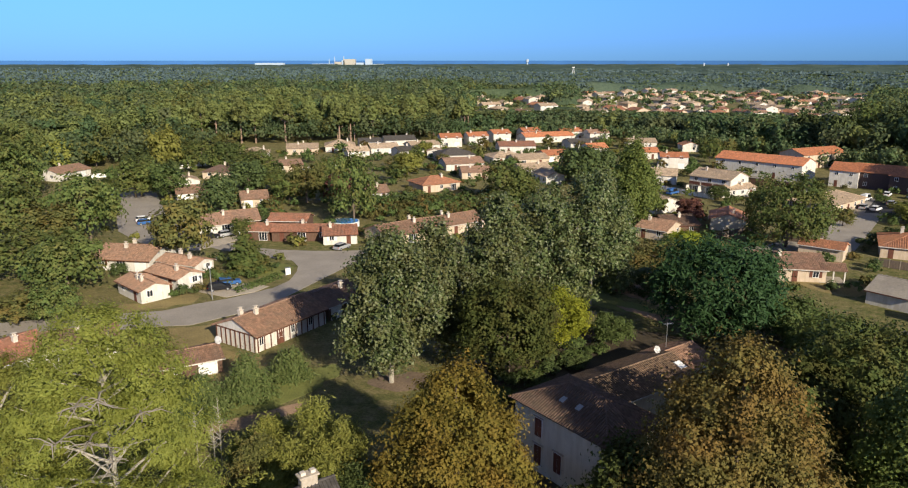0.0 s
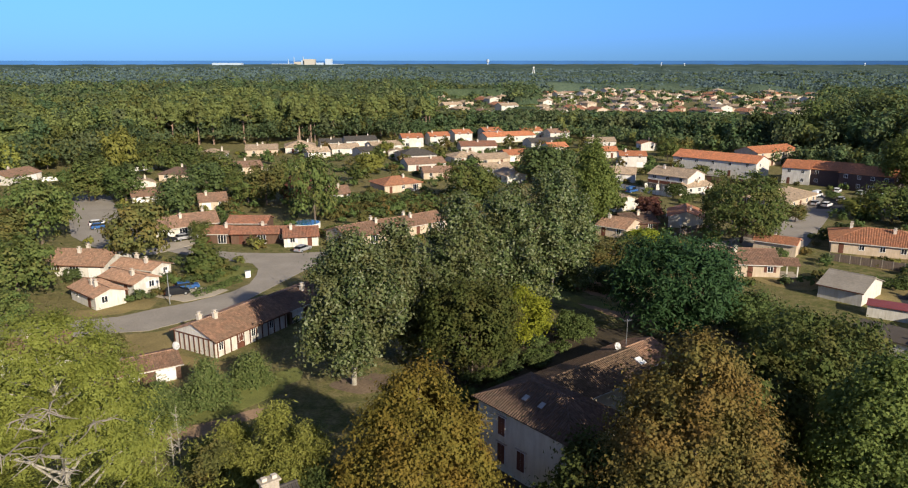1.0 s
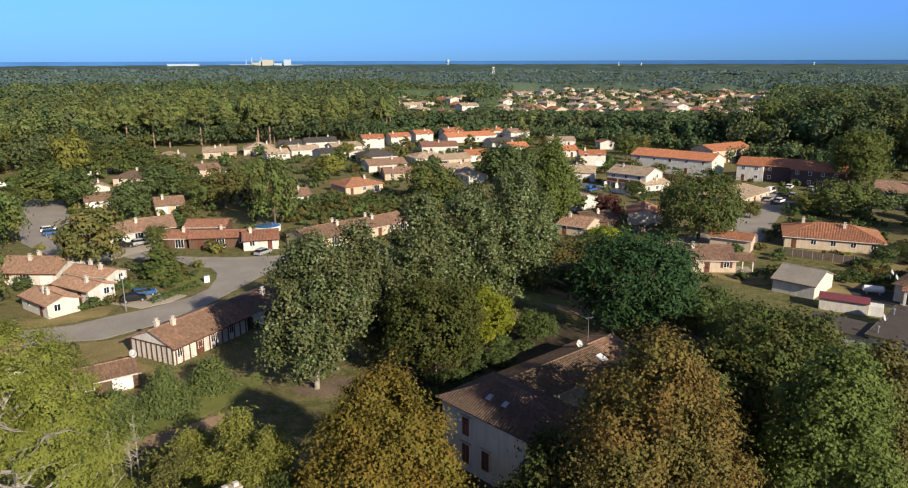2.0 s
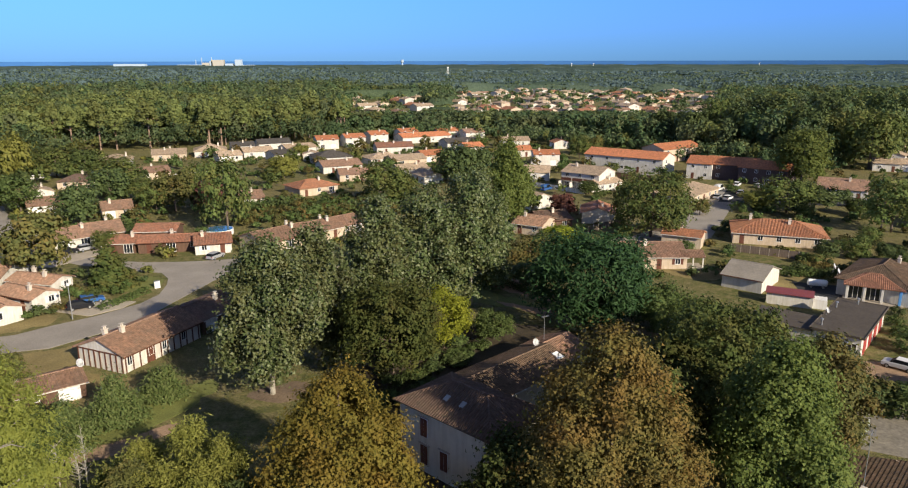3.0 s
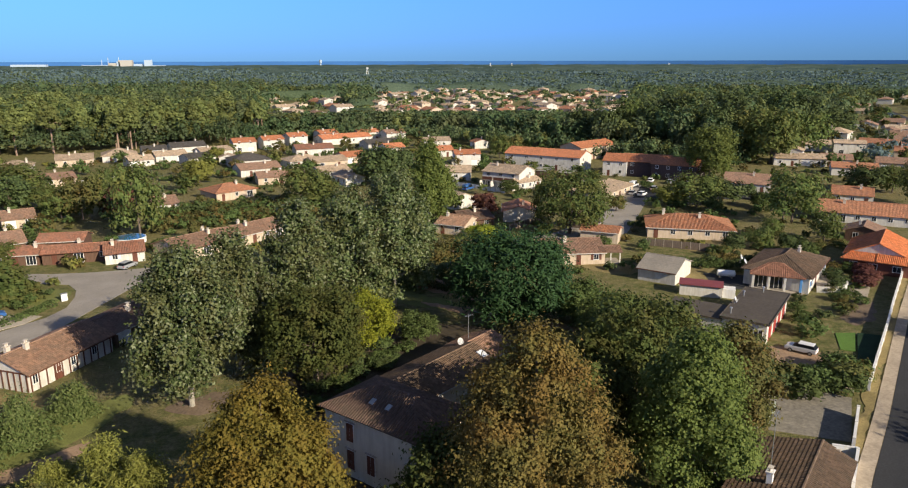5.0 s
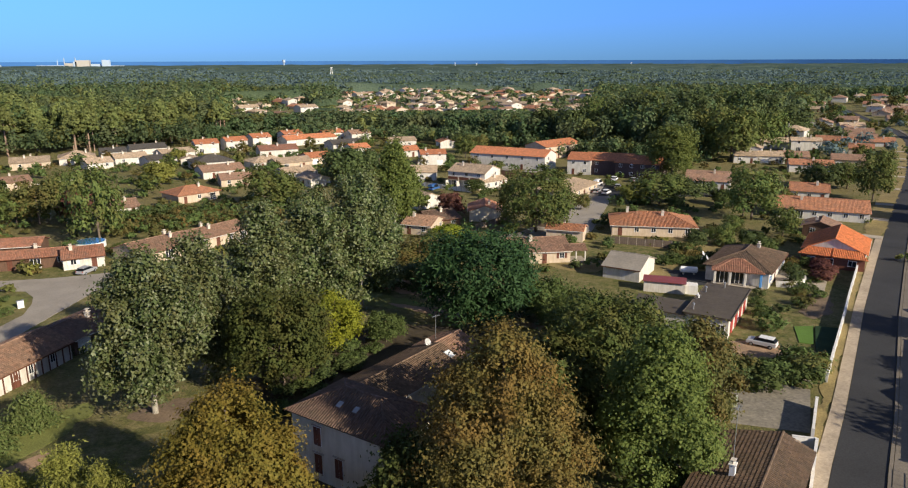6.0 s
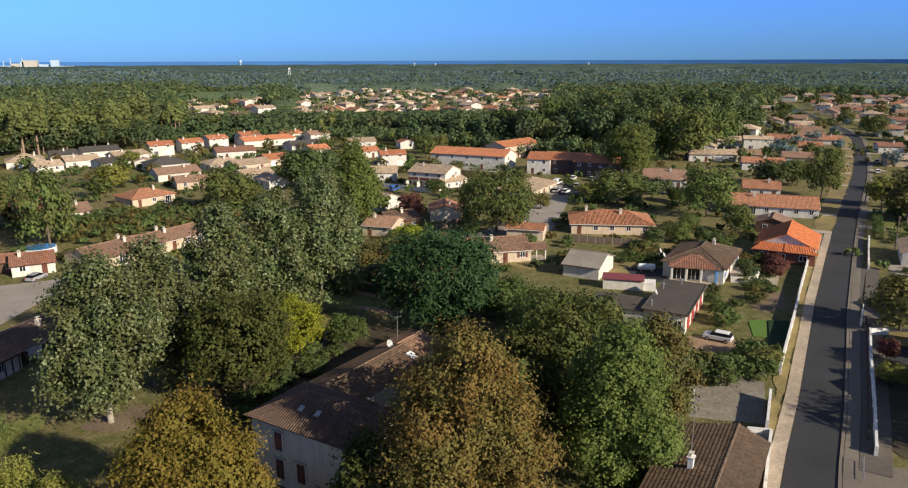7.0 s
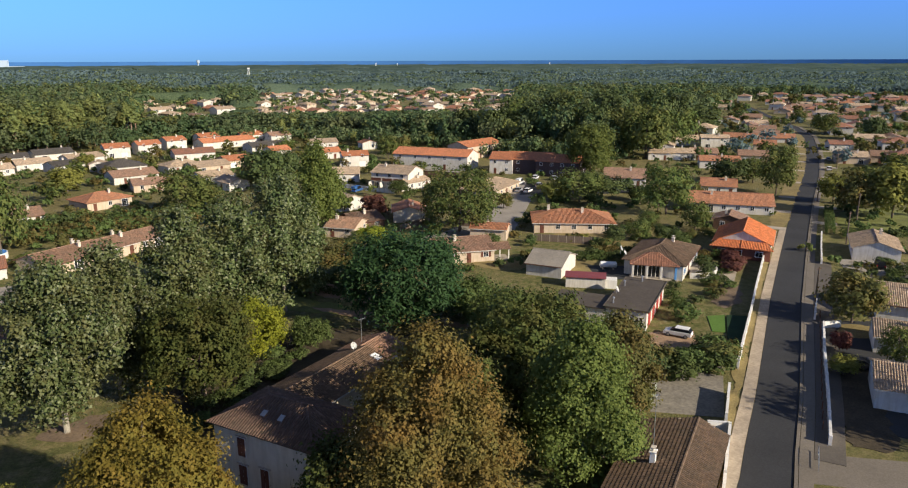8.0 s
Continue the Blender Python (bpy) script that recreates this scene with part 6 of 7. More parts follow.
def dead_bough(tree, tip, seed, arms=9):
    """A bare grey bough from the trunk out through the needles, ending in a tangle of dead twigs."""
    rng = random.Random(seed)
    t = Vector(tip)
    root = Vector((t.x * 0.1, t.y * 0.1, t.z - 1.6))
    bm = bmesh.new()
    add_tube(bm, [root, root.lerp(t, 0.6) + Vector((0, 0, 0.5)), t], [0.09, 0.06, 0.035], 6)
    side = Vector((-t.y, t.x, 0)).normalized()
    for i in range(arms):
        p = root.lerp(t, rng.uniform(0.72, 1.0)) + Vector((0, 0, 0.2))
        d = side * rng.uniform(-1.5, 1.5) + Vector((t.x, t.y, 0)).normalized() * rng.uniform(0.1, 0.7) + Vector((0, 0, rng.uniform(-0.8, 0.5)))
        k = p + d * 0.55 + Vector((0, 0, rng.uniform(-0.2, 0.35)))
        add_tube(bm, [p, k, p + d * rng.uniform(0.9, 1.4)], [0.045, 0.032, 0.014], 5, False)
    part("dead_bough", bm, DEAD_WOOD, tree, "bare grey dead bough")


for i, tip in enumerate(((1.1, 5.8, 20.0), (-0.4, 5.9, 20.2), (0.5, 6.8, 17.8), (-3.0, 4.9, 18.6), (2.2, 6.5, 18.2), (-0.9, 6.9, 16.6))):
    dead_bough(pine, tip, 70 + i)

big("dense green tree behind the earth lane", 46, 82, 9.0, 5.0, 0.4, lobes_broad, "solid", BARK, 620, 11, 0.38, 0.56, 45, n=18, tr=0.2)
big("dense green tree behind the garden lane", 51.5, 80.2, 8.2, 4.8, 0.4, lobes_broad, "solid", BARK, 620, 11, 0.38, 0.56, 46, n=18, tr=0.2)
big("dense dark green tree beside the flat-roofed building", 57.0, 71.5, 6.5, 3.8, 0.4, lobes_broad, "dark", BARK, 520, 11, 0.38, 0.56, 47, n=16, tr=0.2)
big("bright green bushy tree beside the evergreen", 47.5, 96.5, 6.5, 4.6, 0.3, lobes_broad, "green", BARK, 500, 11, 0.38, 0.54, 48, n=16, tr=0.2)
for i, (x, y, h, r, lf) in enumerate(((-19, 58, 6.5, 2.8, "olive"), (-14.5, 61.5, 8.5, 2.6, "lime"), (-11.5, 58.5, 8.0, 2.6, "lime"), (-22.5, 54, 4.5, 2.6, "olive"), (-17, 53, 5.5, 3.0, "lime"),
                                      (-29, 57, 4.0, 2.6, "olive"), (-9, 55, 5.5, 2.4, "green"), (-20, 66, 4.0, 2.0, "lime"))):
    big("feathery yellow-green ornamental shrub" if lf == "lime" else "tall loose olive-green shrub", x, y, h, r, 0.2, lobes_poplar, lf, BARK, 260, 12, 0.3, 0.55, 60 + i, n=12, tr=0.1, narrow=0.3, jitter=0.9)
for i, (x, y, h, r) in enumerate(((-28.5, 60, 2.6, 2.4), (-20.5, 61.5, 5.0, 2.4), (-16.5, 57.5, 6.5, 2.6), (-13, 55.5, 6.0, 2.4), (-31.5, 62, 3.4, 2.6), (-12, 64, 4.5, 2.2))):
    big("feathery yellow-green ornamental shrub", x, y, h, r, 0.2, lobes_poplar, "lime", BARK, 240, 12, 0.3, 0.5, 160 + i, n=12, tr=0.1, narrow=0.3, jitter=0.9)
for i, (x, y, h, r) in enumerate(((-29.8, 74.6, 5.0, 3.0), (-26.4, 79.6, 5.6, 3.2), (-22.4, 84.6, 4.6, 2.5))):
    big("low spreading blue-green juniper bush", x, y, h, r, 0.1, lobes_cone, "blue", BARK, 420, 12, 0.34, 0.62, 80 + i, n=11, tr=0.1, narrow=0.3, up=0.9, jitter=0.6)


def bare_sapling(x, y, h, seed):
    """A leafless young tree: one stem and many thin twigs."""
    rng = random.Random(seed)
    ob = thing("bare_sapling", pose(x, y, 0), "leafless grey sapling with thin twigs", "tree")
    bm = bmesh.new()
    add_tube(bm, [(0, 0, -0.2), (0.1, 0, h * 0.5), (0.05, 0.1, h)], [0.09, 0.06, 0.015], 6)
    part("trunk", bm, PALE_BARK, ob)
    bm = bmesh.new()
    for i in range(46):
        z = h * rng.uniform(0.3, 0.97)
        a, l = rng.uniform(0, 6.28), 1.3 * (1.15 - z / h) * rng.uniform(0.6, 1.2)
        e = (math.cos(a) * l, math.sin(a) * l, z + l * 0.9)
        add_tube(bm, [(0.05, 0, z), (e[0] * 0.5, e[1] * 0.5, z + l * 0.4), e], [0.03, 0.02, 0.008], 4)
    part("twigs", bm, PALE_BARK, ob)


bare_sapling(-24.4, 63.6, 7.6, 1)
bare_sapling(-27.2, 64.6, 5.6, 2)
bare_sapling(-25.4, 64.4, 5.0, 3)

big("large dense oak with a dark rounded crown", 70.8, 151.5, 16.2, 8.4, 0.8, lobes_broad, "solid", BARK, 1000, 10, 0.5, 0.72, 91, n=30, tr=0.4)
big("tall slender bright green tree above the roofs", 39.3, 163.5, 22.0, 5.0, 1.0, lobes_poplar, "bright", PALE_BARK, 760, 10, 0.5, 0.72, 92, n=24, tr=0.3)
big("bright green tree beside a taller one", 43.5, 172.0, 15.5, 4.6, 1.0, lobes_broad, "bright", BARK, 460, 10, 0.5, 0.74, 93, n=18, tr=0.25)
big("tall broad bright green tree beside the apartments", 147.5, 207.5, 19.5, 7.8, 0.8, lobes_broad, "bright", BARK, 600, 10, 0.6, 0.95, 94, n=26, tr=0.35)
# tall oaks standing clear of the woods behind the apartments
for i, (a, r, h, w) in enumerate(((27.5, 338, 20, 7.5), (29.5, 352, 24, 8.5), (31.2, 335, 22, 8.0), (32.8, 360, 26, 9.0), (34.4, 330, 21, 7.5), (35.6, 318, 23, 8.0), (37.0, 345, 25, 8.5), (38.6, 330, 22, 8.0), (40.2, 372, 26, 8.5), (41.6, 398, 24, 8.0), (33.5, 392, 27, 9.0), (36.4, 400, 26, 9.0), (25.5, 352, 18, 7.0), (39.4, 410, 27, 9.0))):
    plant(("dark", "oak", "dark")[i % 3], math.sin(radians(a)) * r, math.cos(radians(a)) * r, h, w)
# trees beyond the right-hand gardens, whose shadows fall across the street
for x, y, h in ((83, 33, 13), (94, 40, 11)):
    plant("oak", x, y, h)

# ---- garden shrubs ----
def free(x, y, gap=1.0):
    return all(math.hypot(x - a, y - b) > r + gap for a, b, r in FOOT)


MASS = {}


def scatter(kinds, poly, n, h0, h1, seed, wide=1.0, mass=False):
    """Shrubs or trees at random in a four-cornered piece of ground, clear of the houses. mass: joined into one growth."""
    rng = random.Random(seed)
    nr = np.random.default_rng(seed)
    a, b, c, d = [Vector(p) for p in poly]
    for i in range(n):
        u, v = rng.random(), rng.random()
        p = a.lerp(b, u).lerp(d.lerp(c, u), v)
        h = rng.uniform(h0, h1)
        k = rng.choice(kinds)
        r = h * wide * KINDS[k][2] / KINDS[k][1] * rng.uniform(0.9, 1.3)
        if not free(p.x, p.y):
            continue
        if mass:
            lobes = lobes_broad(h, r, 0.2, nr, 7)
            P, Nn, S = crown_cloud(lobes, (34 if p.length > 150 else 60) if h < 5 else 90, 6, 0.25 * r / 2, 0.42 + h * 0.05, nr, -0.4)
            MASS.setdefault(KINDS[k][4], []).append((P + np.array([p.x, p.y, 0]), Nn, S))
        else:
            plant(k, p.x, p.y, h, r)


FOOT.extend([(x * f, y * f, g) for x, y, g, n in ((-85.7, 173, 6, 4), (-92.7, 200, 6, 5), (-132, 241, 8, 4)) for f in [1 - 0.06 * i for i in range(n)]])
FOOT.extend([(-67, 158, 7), (-73, 168, 7), (-79, 178, 7), (-86, 190, 7), (-95, 205, 7), (-104, 216, 7), (-118, 216, 12), (-45, 147, 6), (-58, 155, 6)])
FOOT.extend([(x, y, 6) for x, y in ((58, 146), (70, 147), (80, 153), (88, 162), (95, 172), (101, 181), (107, 190), (113, 198), (115, 208), (110, 216), (128, 198), (137, 190), (146, 182))])
BUSHES = ("bush", "darkbush", "olivebush", "bush")
scatter(("bush", "olivebush", "bush", "olivebush", "darkbush"), [(-26, 178), (16, 184), (18, 210), (-26, 206)], 150, 1.4, 3.4, 1, 1.2, mass=True)
scatter(BUSHES, [(85, 84), (104, 98), (110, 104), (96, 100)], 20, 0.7, 1.5, 2)
scatter(BUSHES, [(62, 70), (76, 70.5), (70, 66), (66, 68)], 12, 1.6, 3.0, 3)
scatter(BUSHES, [(88, 112), (125, 125), (118, 135), (84, 122)], 26, 1.0, 2.4, 4)
scatter(BUSHES, [(56, 150), (100, 160), (110, 150), (70, 128)], 30, 1.0, 3.0, 5)
scatter(BUSHES, [(-60, 108), (-44, 120), (-38, 128), (-62, 140)], 22, 0.8, 2.2, 6)
scatter(BUSHES, [(-44, 126), (-36, 132), (-36, 140), (-46, 138)], 16, 0.8, 2.0, 7)
scatter(BUSHES, [(-43, 74), (-34, 77), (-35, 82), (-42, 80)], 12, 1.0, 2.2, 8)
scatter(BUSHES, [(-70, 170), (-30, 180), (-20, 230), (-80, 230)], 50, 1.6, 4.0, 9, mass=True)
scatter(BUSHES, [(-40, 240), (60, 240), (60, 330), (-60, 320)], 90, 1.2, 3.2, 10, mass=True)
scatter(BUSHES, [(40, 170), (110, 170), (140, 215), (60, 260)], 40, 1.0, 3.0, 11)
scatter(BUSHES, [(105, 60), (130, 90), (150, 100), (130, 64)], 22, 1.2, 3.0, 12)
scatter(BUSHES, [(140, 150), (210, 180), (240, 250), (150, 210)], 50, 1.0, 2.4, 13, mass=True)
scatter(BUSHES, [(185, 120), (300, 180), (360, 280), (240, 150)], 70, 1.0, 3.0, 14, mass=True)
scatter(("oak", "olive", "green", "dark"), [(135, 150), (210, 180), (245, 255), (150, 215)], 16, 3, 5, 15, mass=True)
scatter(("oak", "olive", "green", "lime"), [(190, 120), (310, 180), (400, 300), (240, 150)], 40, 4, 6.5, 16, mass=True)
scatter(("oak", "olive", "green", "dark"), [(250, 215), (330, 300), (330, 420), (240, 300)], 26, 4, 7, 17, mass=True)
scatter(("oak", "olive", "green"), [(-60, 235), (70, 235), (90, 350), (-70, 340)], 26, 4, 7, 18, mass=True)
scatter(("oak", "olive", "green", "oak"), [(-150, 100), (-66, 105), (-98, 240), (-230, 240)], 80, 4.5, 8.5, 19, mass=True)
scatter(("oak", "olive", "dark"), [(-100, 240), (-70, 250), (-90, 300), (-160, 300)], 22, 6, 10, 20, mass=True)
scatter(("oak", "green", "dark"), [(105, 120), (125, 140), (145, 190), (118, 178)], 8, 3, 5, 21)
# dark ground shrubs added to stand in for missing tree shade by the manor
scatter(("darkbush", "darkbush", "bush"), [(2, 74), (12, 82), (24, 100), (4, 92)], 40, 0.7, 1.7, 43, 1.3)
scatter(("bush", "olivebush"), [(-74, 90), (-40, 86), (-40, 96), (-74, 100)], 14, 1.5, 3, 22)

scatter(BUSHES, [(-80, 150), (150, 150), (160, 340), (-80, 340)], 330, 1.0, 2.8, 31, mass=True)
scatter(("oak", "olive", "green", "dark"), [(-80, 160), (100, 170), (130, 345), (-75, 345)], 75, 3.5, 6.5, 32, mass=True)
scatter(BUSHES, [(80, 108), (130, 120), (150, 170), (60, 150)], 50, 0.8, 1.8, 33, mass=True)
scatter(("oak", "olive", "green"), [(240, 160), (420, 270), (520, 420), (300, 300)], 70, 3, 6, 34, mass=True)
scatter(BUSHES, [(110, 66), (190, 120), (200, 150), (120, 90)], 40, 0.8, 2.4, 35, mass=True)
scatter(("bush", "olivebush"), [(-46, 68), (-30, 66), (-28, 73), (-44, 78)], 16, 1.8, 3.4, 41)
scatter(("bush", "olivebush", "darkbush"), [(-40, 80), (-37, 88), (-29, 88), (-31, 82)], 6, 0.9, 1.8, 42)
# shrubs along the walls of the houses
rng = random.Random(8)
nr = np.random.default_rng(8)
for hx, hy, hr in FOOT[:130]:
    if math.hypot(hx, hy) < 130:
        continue
    for i in range(rng.randrange(2, 6)):
        a = rng.uniform(0, 6.28)
        q = hr * 1.35 + rng.uniform(0.5, 3.5)
        x, y, h = hx + math.cos(a) * q, hy + math.sin(a) * q, rng.uniform(0.9, 2.3)
        if free(x, y, -0.3):
            P, Nn, S = crown_cloud(lobes_broad(h, h * 0.75, 0.1, nr, 6), 26, 6, 0.3, 0.5, nr, -0.4)
            MASS.setdefault(rng.choice(("green", "dark", "oak", "olive", "lime")), []).append((P + np.array([x, y, 0]), Nn, S))
for leaf, clouds in MASS.items():
    P, Nn, S = (np.concatenate([c[i] for c in clouds]) for i in range(3))
    ob = new("garden_growth", leaves("garden_growth", P, Nn, S, LEAF[leaf], np.random.default_rng(4), 0.8, True))
    tagged(ob, "shrubs and small trees massed between the distant houses", "shrubs", kind="stuff")

# pines at the edge of the wood, their trunks in sight
rng = random.Random(77)
for i in range(48):
    a = radians(rng.uniform(-20, 1))
    r = 364 + rng.uniform(0, 34) + max(0, math.degrees(a) + 6) * 5
    plant("pine", math.sin(a) * r, math.cos(a) * r, rng.uniform(15, 23), rng.uniform(3.4, 5.6))


# ---- woods ----
def wood_start(a):
    """Distance at which the closed woods begin, by bearing in degrees."""
    for a0, r0, a1, r1 in ((-60, 190, -33, 290), (-33, 290, -24, 330), (-24, 330, -18, 385), (-18, 385, -3, 390), (-3, 390, 3, 400), (3, 400, 14, 385), (14, 385, 20, 350), (20, 360, 27, 320),
                           (27, 320, 36, 300), (36, 300, 40, 350), (40, 350, 43, 520), (43, 520, 46, 820), (46, 820, 58, 940), (58, 940, 90, 600)):
        if a0 <= a < a1:
            return r0 + (r1 - r0) * (a - a0) / (a1 - a0)
    return 500


def clearing(a, r):
    """The far housing estates stand in gaps of the woods."""
    if 9 < a < 29.5 and 545 < r < 960:
        return True
    if 0 < a < 7 and 520 < r < 780:
        return True
    if 36 < a < 41 and 480 < r < 620:
        return True
    return False


MIXES = {
    "pine": (("pinewood", 0.62), ("forest", 0.2), ("darkwood", 0.1), ("warmwood", 0.08)),
    "mixed": (("forest", 0.5), ("darkwood", 0.3), ("pinewood", 0.14), ("warmwood", 0.06)),
    "edge": (("forest", 0.4), ("darkwood", 0.5), ("warmwood", 0.1)),
    "far": (("farwood_hazed", 0.75), ("forest", 0.25)),
}


def woods(r0, r1, cell, k, size, hmin, hmax, seed, label, mix="mixed", side=0, near=1.0, deep=0):
    """A closed canopy of leaf clumps, tree by tree; the trees of one tone form one mesh."""
    rng = np.random.default_rng(seed)
    tones, odds = [m[0] for m in MIXES[mix]], np.array([m[1] for m in MIXES[mix]])
    sets = {t: ([], [], []) for t in tones}
    a0, a1 = -45.0, 72.0
    count = int(math.radians(a1 - a0) * (r1 * r1 - r0 * r0) / 2 / (cell * cell))
    aa = rng.uniform(a0, a1, count)
    rr = np.sqrt(rng.uniform(r0 * r0, r1 * r1, count))
    for a, r in zip(aa, rr):
        if (deep and r > wood_start(a) * near + deep) or (side and (a < -1.0) != (side < 0)) or r < wood_start(a) * near or (clearing(a, r) and rng.random() > 0.2):
            continue
        x, y = math.sin(math.radians(a)) * r, math.cos(math.radians(a)) * r
        grove = noise.noise((x * 0.012, y * 0.012, 3))
        h = (rng.uniform(hmin, hmax) + 4.0 * noise.noise((x * 0.02, y * 0.02, seed))) * (1.3 if a < 1 else 0.95 if r > 440 else 1.1)
        if clearing(a, r):
            h = rng.uniform(3.0, 9.0)
        elif 1 < a < 29 and r < 620:
            h = min(h, max(4.5, 41 - r * 0.07) * rng.uniform(0.75, 1.1))
        elif 30 < a < 42 and r < 480:
            h *= 1.3
        w = min(cell * rng.uniform(0.5, 0.7) * (1.0 + 0.7 * rng.random() ** 2), 3.4 if clearing(a, r) else 99)
        p = odds.copy()
        p[0] *= 1 + grove * 1.2
        p[1] *= 1 - grove * 1.4
        p = np.maximum(p, 0.01)
        P, Nv, S = sets[tones[rng.choice(len(tones), p=p / p.sum())]]
        inner = r > wood_start(a) * near + 26
        kk = int(k * (0.75 if inner else 1.25))
        D = directions(kk, rng, -0.1 if inner else -0.8)
        depth = h * (0.42 if deep else 0.27 if a < 1 and r < 620 else 0.4)
        boughs = np.column_stack([rng.normal(size=(6, 2)) * 0.5, rng.uniform(-0.35, 0.45, 6)])
        boughs[0] = 0, 0, 0.3
        width = rng.uniform(0.4, 0.66, 6)
        pick = rng.integers(6, size=kk)
        P.append(np.array([x, y, h - depth]) + (boughs[pick] + D * width[pick][:, None] * rng.uniform(0.8, 1.08, (kk, 1))) * np.array([w, w, depth]))
        Nv.append(D + rng.normal(size=(kk, 3)) * 0.34 + np.array([0, 0, 0.25]))
        S.append(size * rng.uniform(0.7, 1.3, kk))
    for t in tones:
        if sets[t][0]:
            P, Nv, S = (np.concatenate(q) for q in sets[t])
            ob = new("woods", leaves("woods", P, Nv, S, LEAF[t], rng, 0.9, True))
            tagged(ob, label, "woods", kind="stuff")


woods(190, 345, 6.2, 260, 0.9, 11, 16, 4, "dense oak and pine woods close to the houses", "pine", -1)
woods(345, 520, 6.4, 190, 1.2, 12, 17, 5, "dense maritime pine and oak woods beside the town", "pine", -1)
woods(250, 400, 4.4, 62, 1.0, 5, 12, 15, "low oaks and bramble along the edge of the wood", "edge", -1, 0.93, 26)
woods(280, 420, 4.4, 62, 1.0, 3, 9, 16, "low trees and bramble along the edge of the woods", "edge", 1, 0.94, 22)
woods(300, 520, 6.6, 125, 1.3, 10, 17, 9, "dense mixed broadleaf woods behind the town", "mixed", 1)
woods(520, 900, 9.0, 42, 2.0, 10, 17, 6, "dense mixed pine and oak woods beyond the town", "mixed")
# the far trees take the tone with haze in its colour
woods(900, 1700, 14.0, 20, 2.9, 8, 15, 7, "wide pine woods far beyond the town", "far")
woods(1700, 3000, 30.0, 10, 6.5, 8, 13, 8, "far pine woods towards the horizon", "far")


def canopy(r0, r1, cell, tones, label, seed):
    """The closed leaf roof between the single crowns: an uneven sheet of rounded crowns."""
    bm = bmesh.new()
    n = int(radians(117) * r0 / cell)
    rows, spots = [], []
    r = r0
    while r < r1:
        row, spot = [], []
        for j in range(n + 1):
            a = -45 + 117 * j / n
            q = r + cell * 0.3 * noise.noise((j * 1.7, r, 1))
            x, y = math.sin(radians(a)) * q, math.cos(radians(a)) * q
            h = 18.0 if a < 1 and r < 620 else 12.5
            if 1 < a < 29 and r < 620:
                h = min(h, max(4.0, 40 - r * 0.07))
            if 30 < a < 42 and r < 480:
                h *= 1.25
            d = noise.voronoi((x / cell / 2.6, y / cell / 2.6, seed))[0][0]
            if r > 880:
                stand = noise.noise((x * 0.0032, y * 0.0085, seed)) + 0.6 * noise.noise((x * 0.009, y * 0.02, seed + 5))
                h *= 0.5 if stand < -0.18 else 0.9 if stand < 0.15 else 1.3
            z = h * (0.74 if r < 880 else 0.6 + 0.45 * min(1.0, max(0.0, (r - 1750) / 1600))) + 3.5 * noise.noise((x * 0.018, y * 0.018, seed)) + min(3.0, cell * 0.4) * (0.55 - d * 1.3)
            spot.append(r > wood_start(a) * 1.05 + 6 and not clearing(a, r))
            row.append(bm.verts.new((x, y, max(1.5, z) if spot[-1] or r0 < 400 else 0.2)))
        rows.append(row)
        spots.append(spot)
        r += cell * (1.0 + (r - r0) / (r1 - r0) * 0.6)
    for p, q, s, t in zip(rows, rows[1:], spots, spots[1:]):
        for j in range(n):
            inside = s[j] + s[j + 1] + t[j] + t[j + 1]
            if inside == 4 or (inside and r0 > 400):
                bm.faces.new((p[j], q[j], q[j + 1], p[j + 1]))
    for v in [v for v in bm.verts if not v.link_faces]:
        bm.verts.remove(v)
    bmesh.ops.recalc_face_normals(bm, faces=bm.faces[:])
    for fc in bm.faces:
        fc.smooth = True
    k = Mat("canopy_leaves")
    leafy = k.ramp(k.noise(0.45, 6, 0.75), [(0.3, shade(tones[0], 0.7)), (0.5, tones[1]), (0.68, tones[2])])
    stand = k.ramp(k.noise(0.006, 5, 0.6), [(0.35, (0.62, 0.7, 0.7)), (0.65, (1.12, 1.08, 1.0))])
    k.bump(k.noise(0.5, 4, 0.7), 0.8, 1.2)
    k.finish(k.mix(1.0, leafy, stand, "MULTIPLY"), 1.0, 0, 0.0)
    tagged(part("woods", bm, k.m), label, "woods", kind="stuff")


# each ring is bluer than the nearer one: distance haze painted into the tones
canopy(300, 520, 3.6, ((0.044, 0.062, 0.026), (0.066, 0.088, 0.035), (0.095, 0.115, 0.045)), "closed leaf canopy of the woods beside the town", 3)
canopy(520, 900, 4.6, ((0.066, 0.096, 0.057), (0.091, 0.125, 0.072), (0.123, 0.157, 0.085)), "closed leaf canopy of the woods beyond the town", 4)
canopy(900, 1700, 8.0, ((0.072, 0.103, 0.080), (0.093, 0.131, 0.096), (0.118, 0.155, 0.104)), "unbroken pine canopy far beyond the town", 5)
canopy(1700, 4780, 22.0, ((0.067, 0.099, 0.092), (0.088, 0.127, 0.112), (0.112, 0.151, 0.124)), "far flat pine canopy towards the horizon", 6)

# more houses along the far street
rng = random.Random(31)
STREET = []
ROADLINE = [Vector(u).lerp(Vector(v), w) for u, v in zip(MAIN[6:], MAIN[7:]) for w in (0, 0.2, 0.4, 0.6, 0.8)]


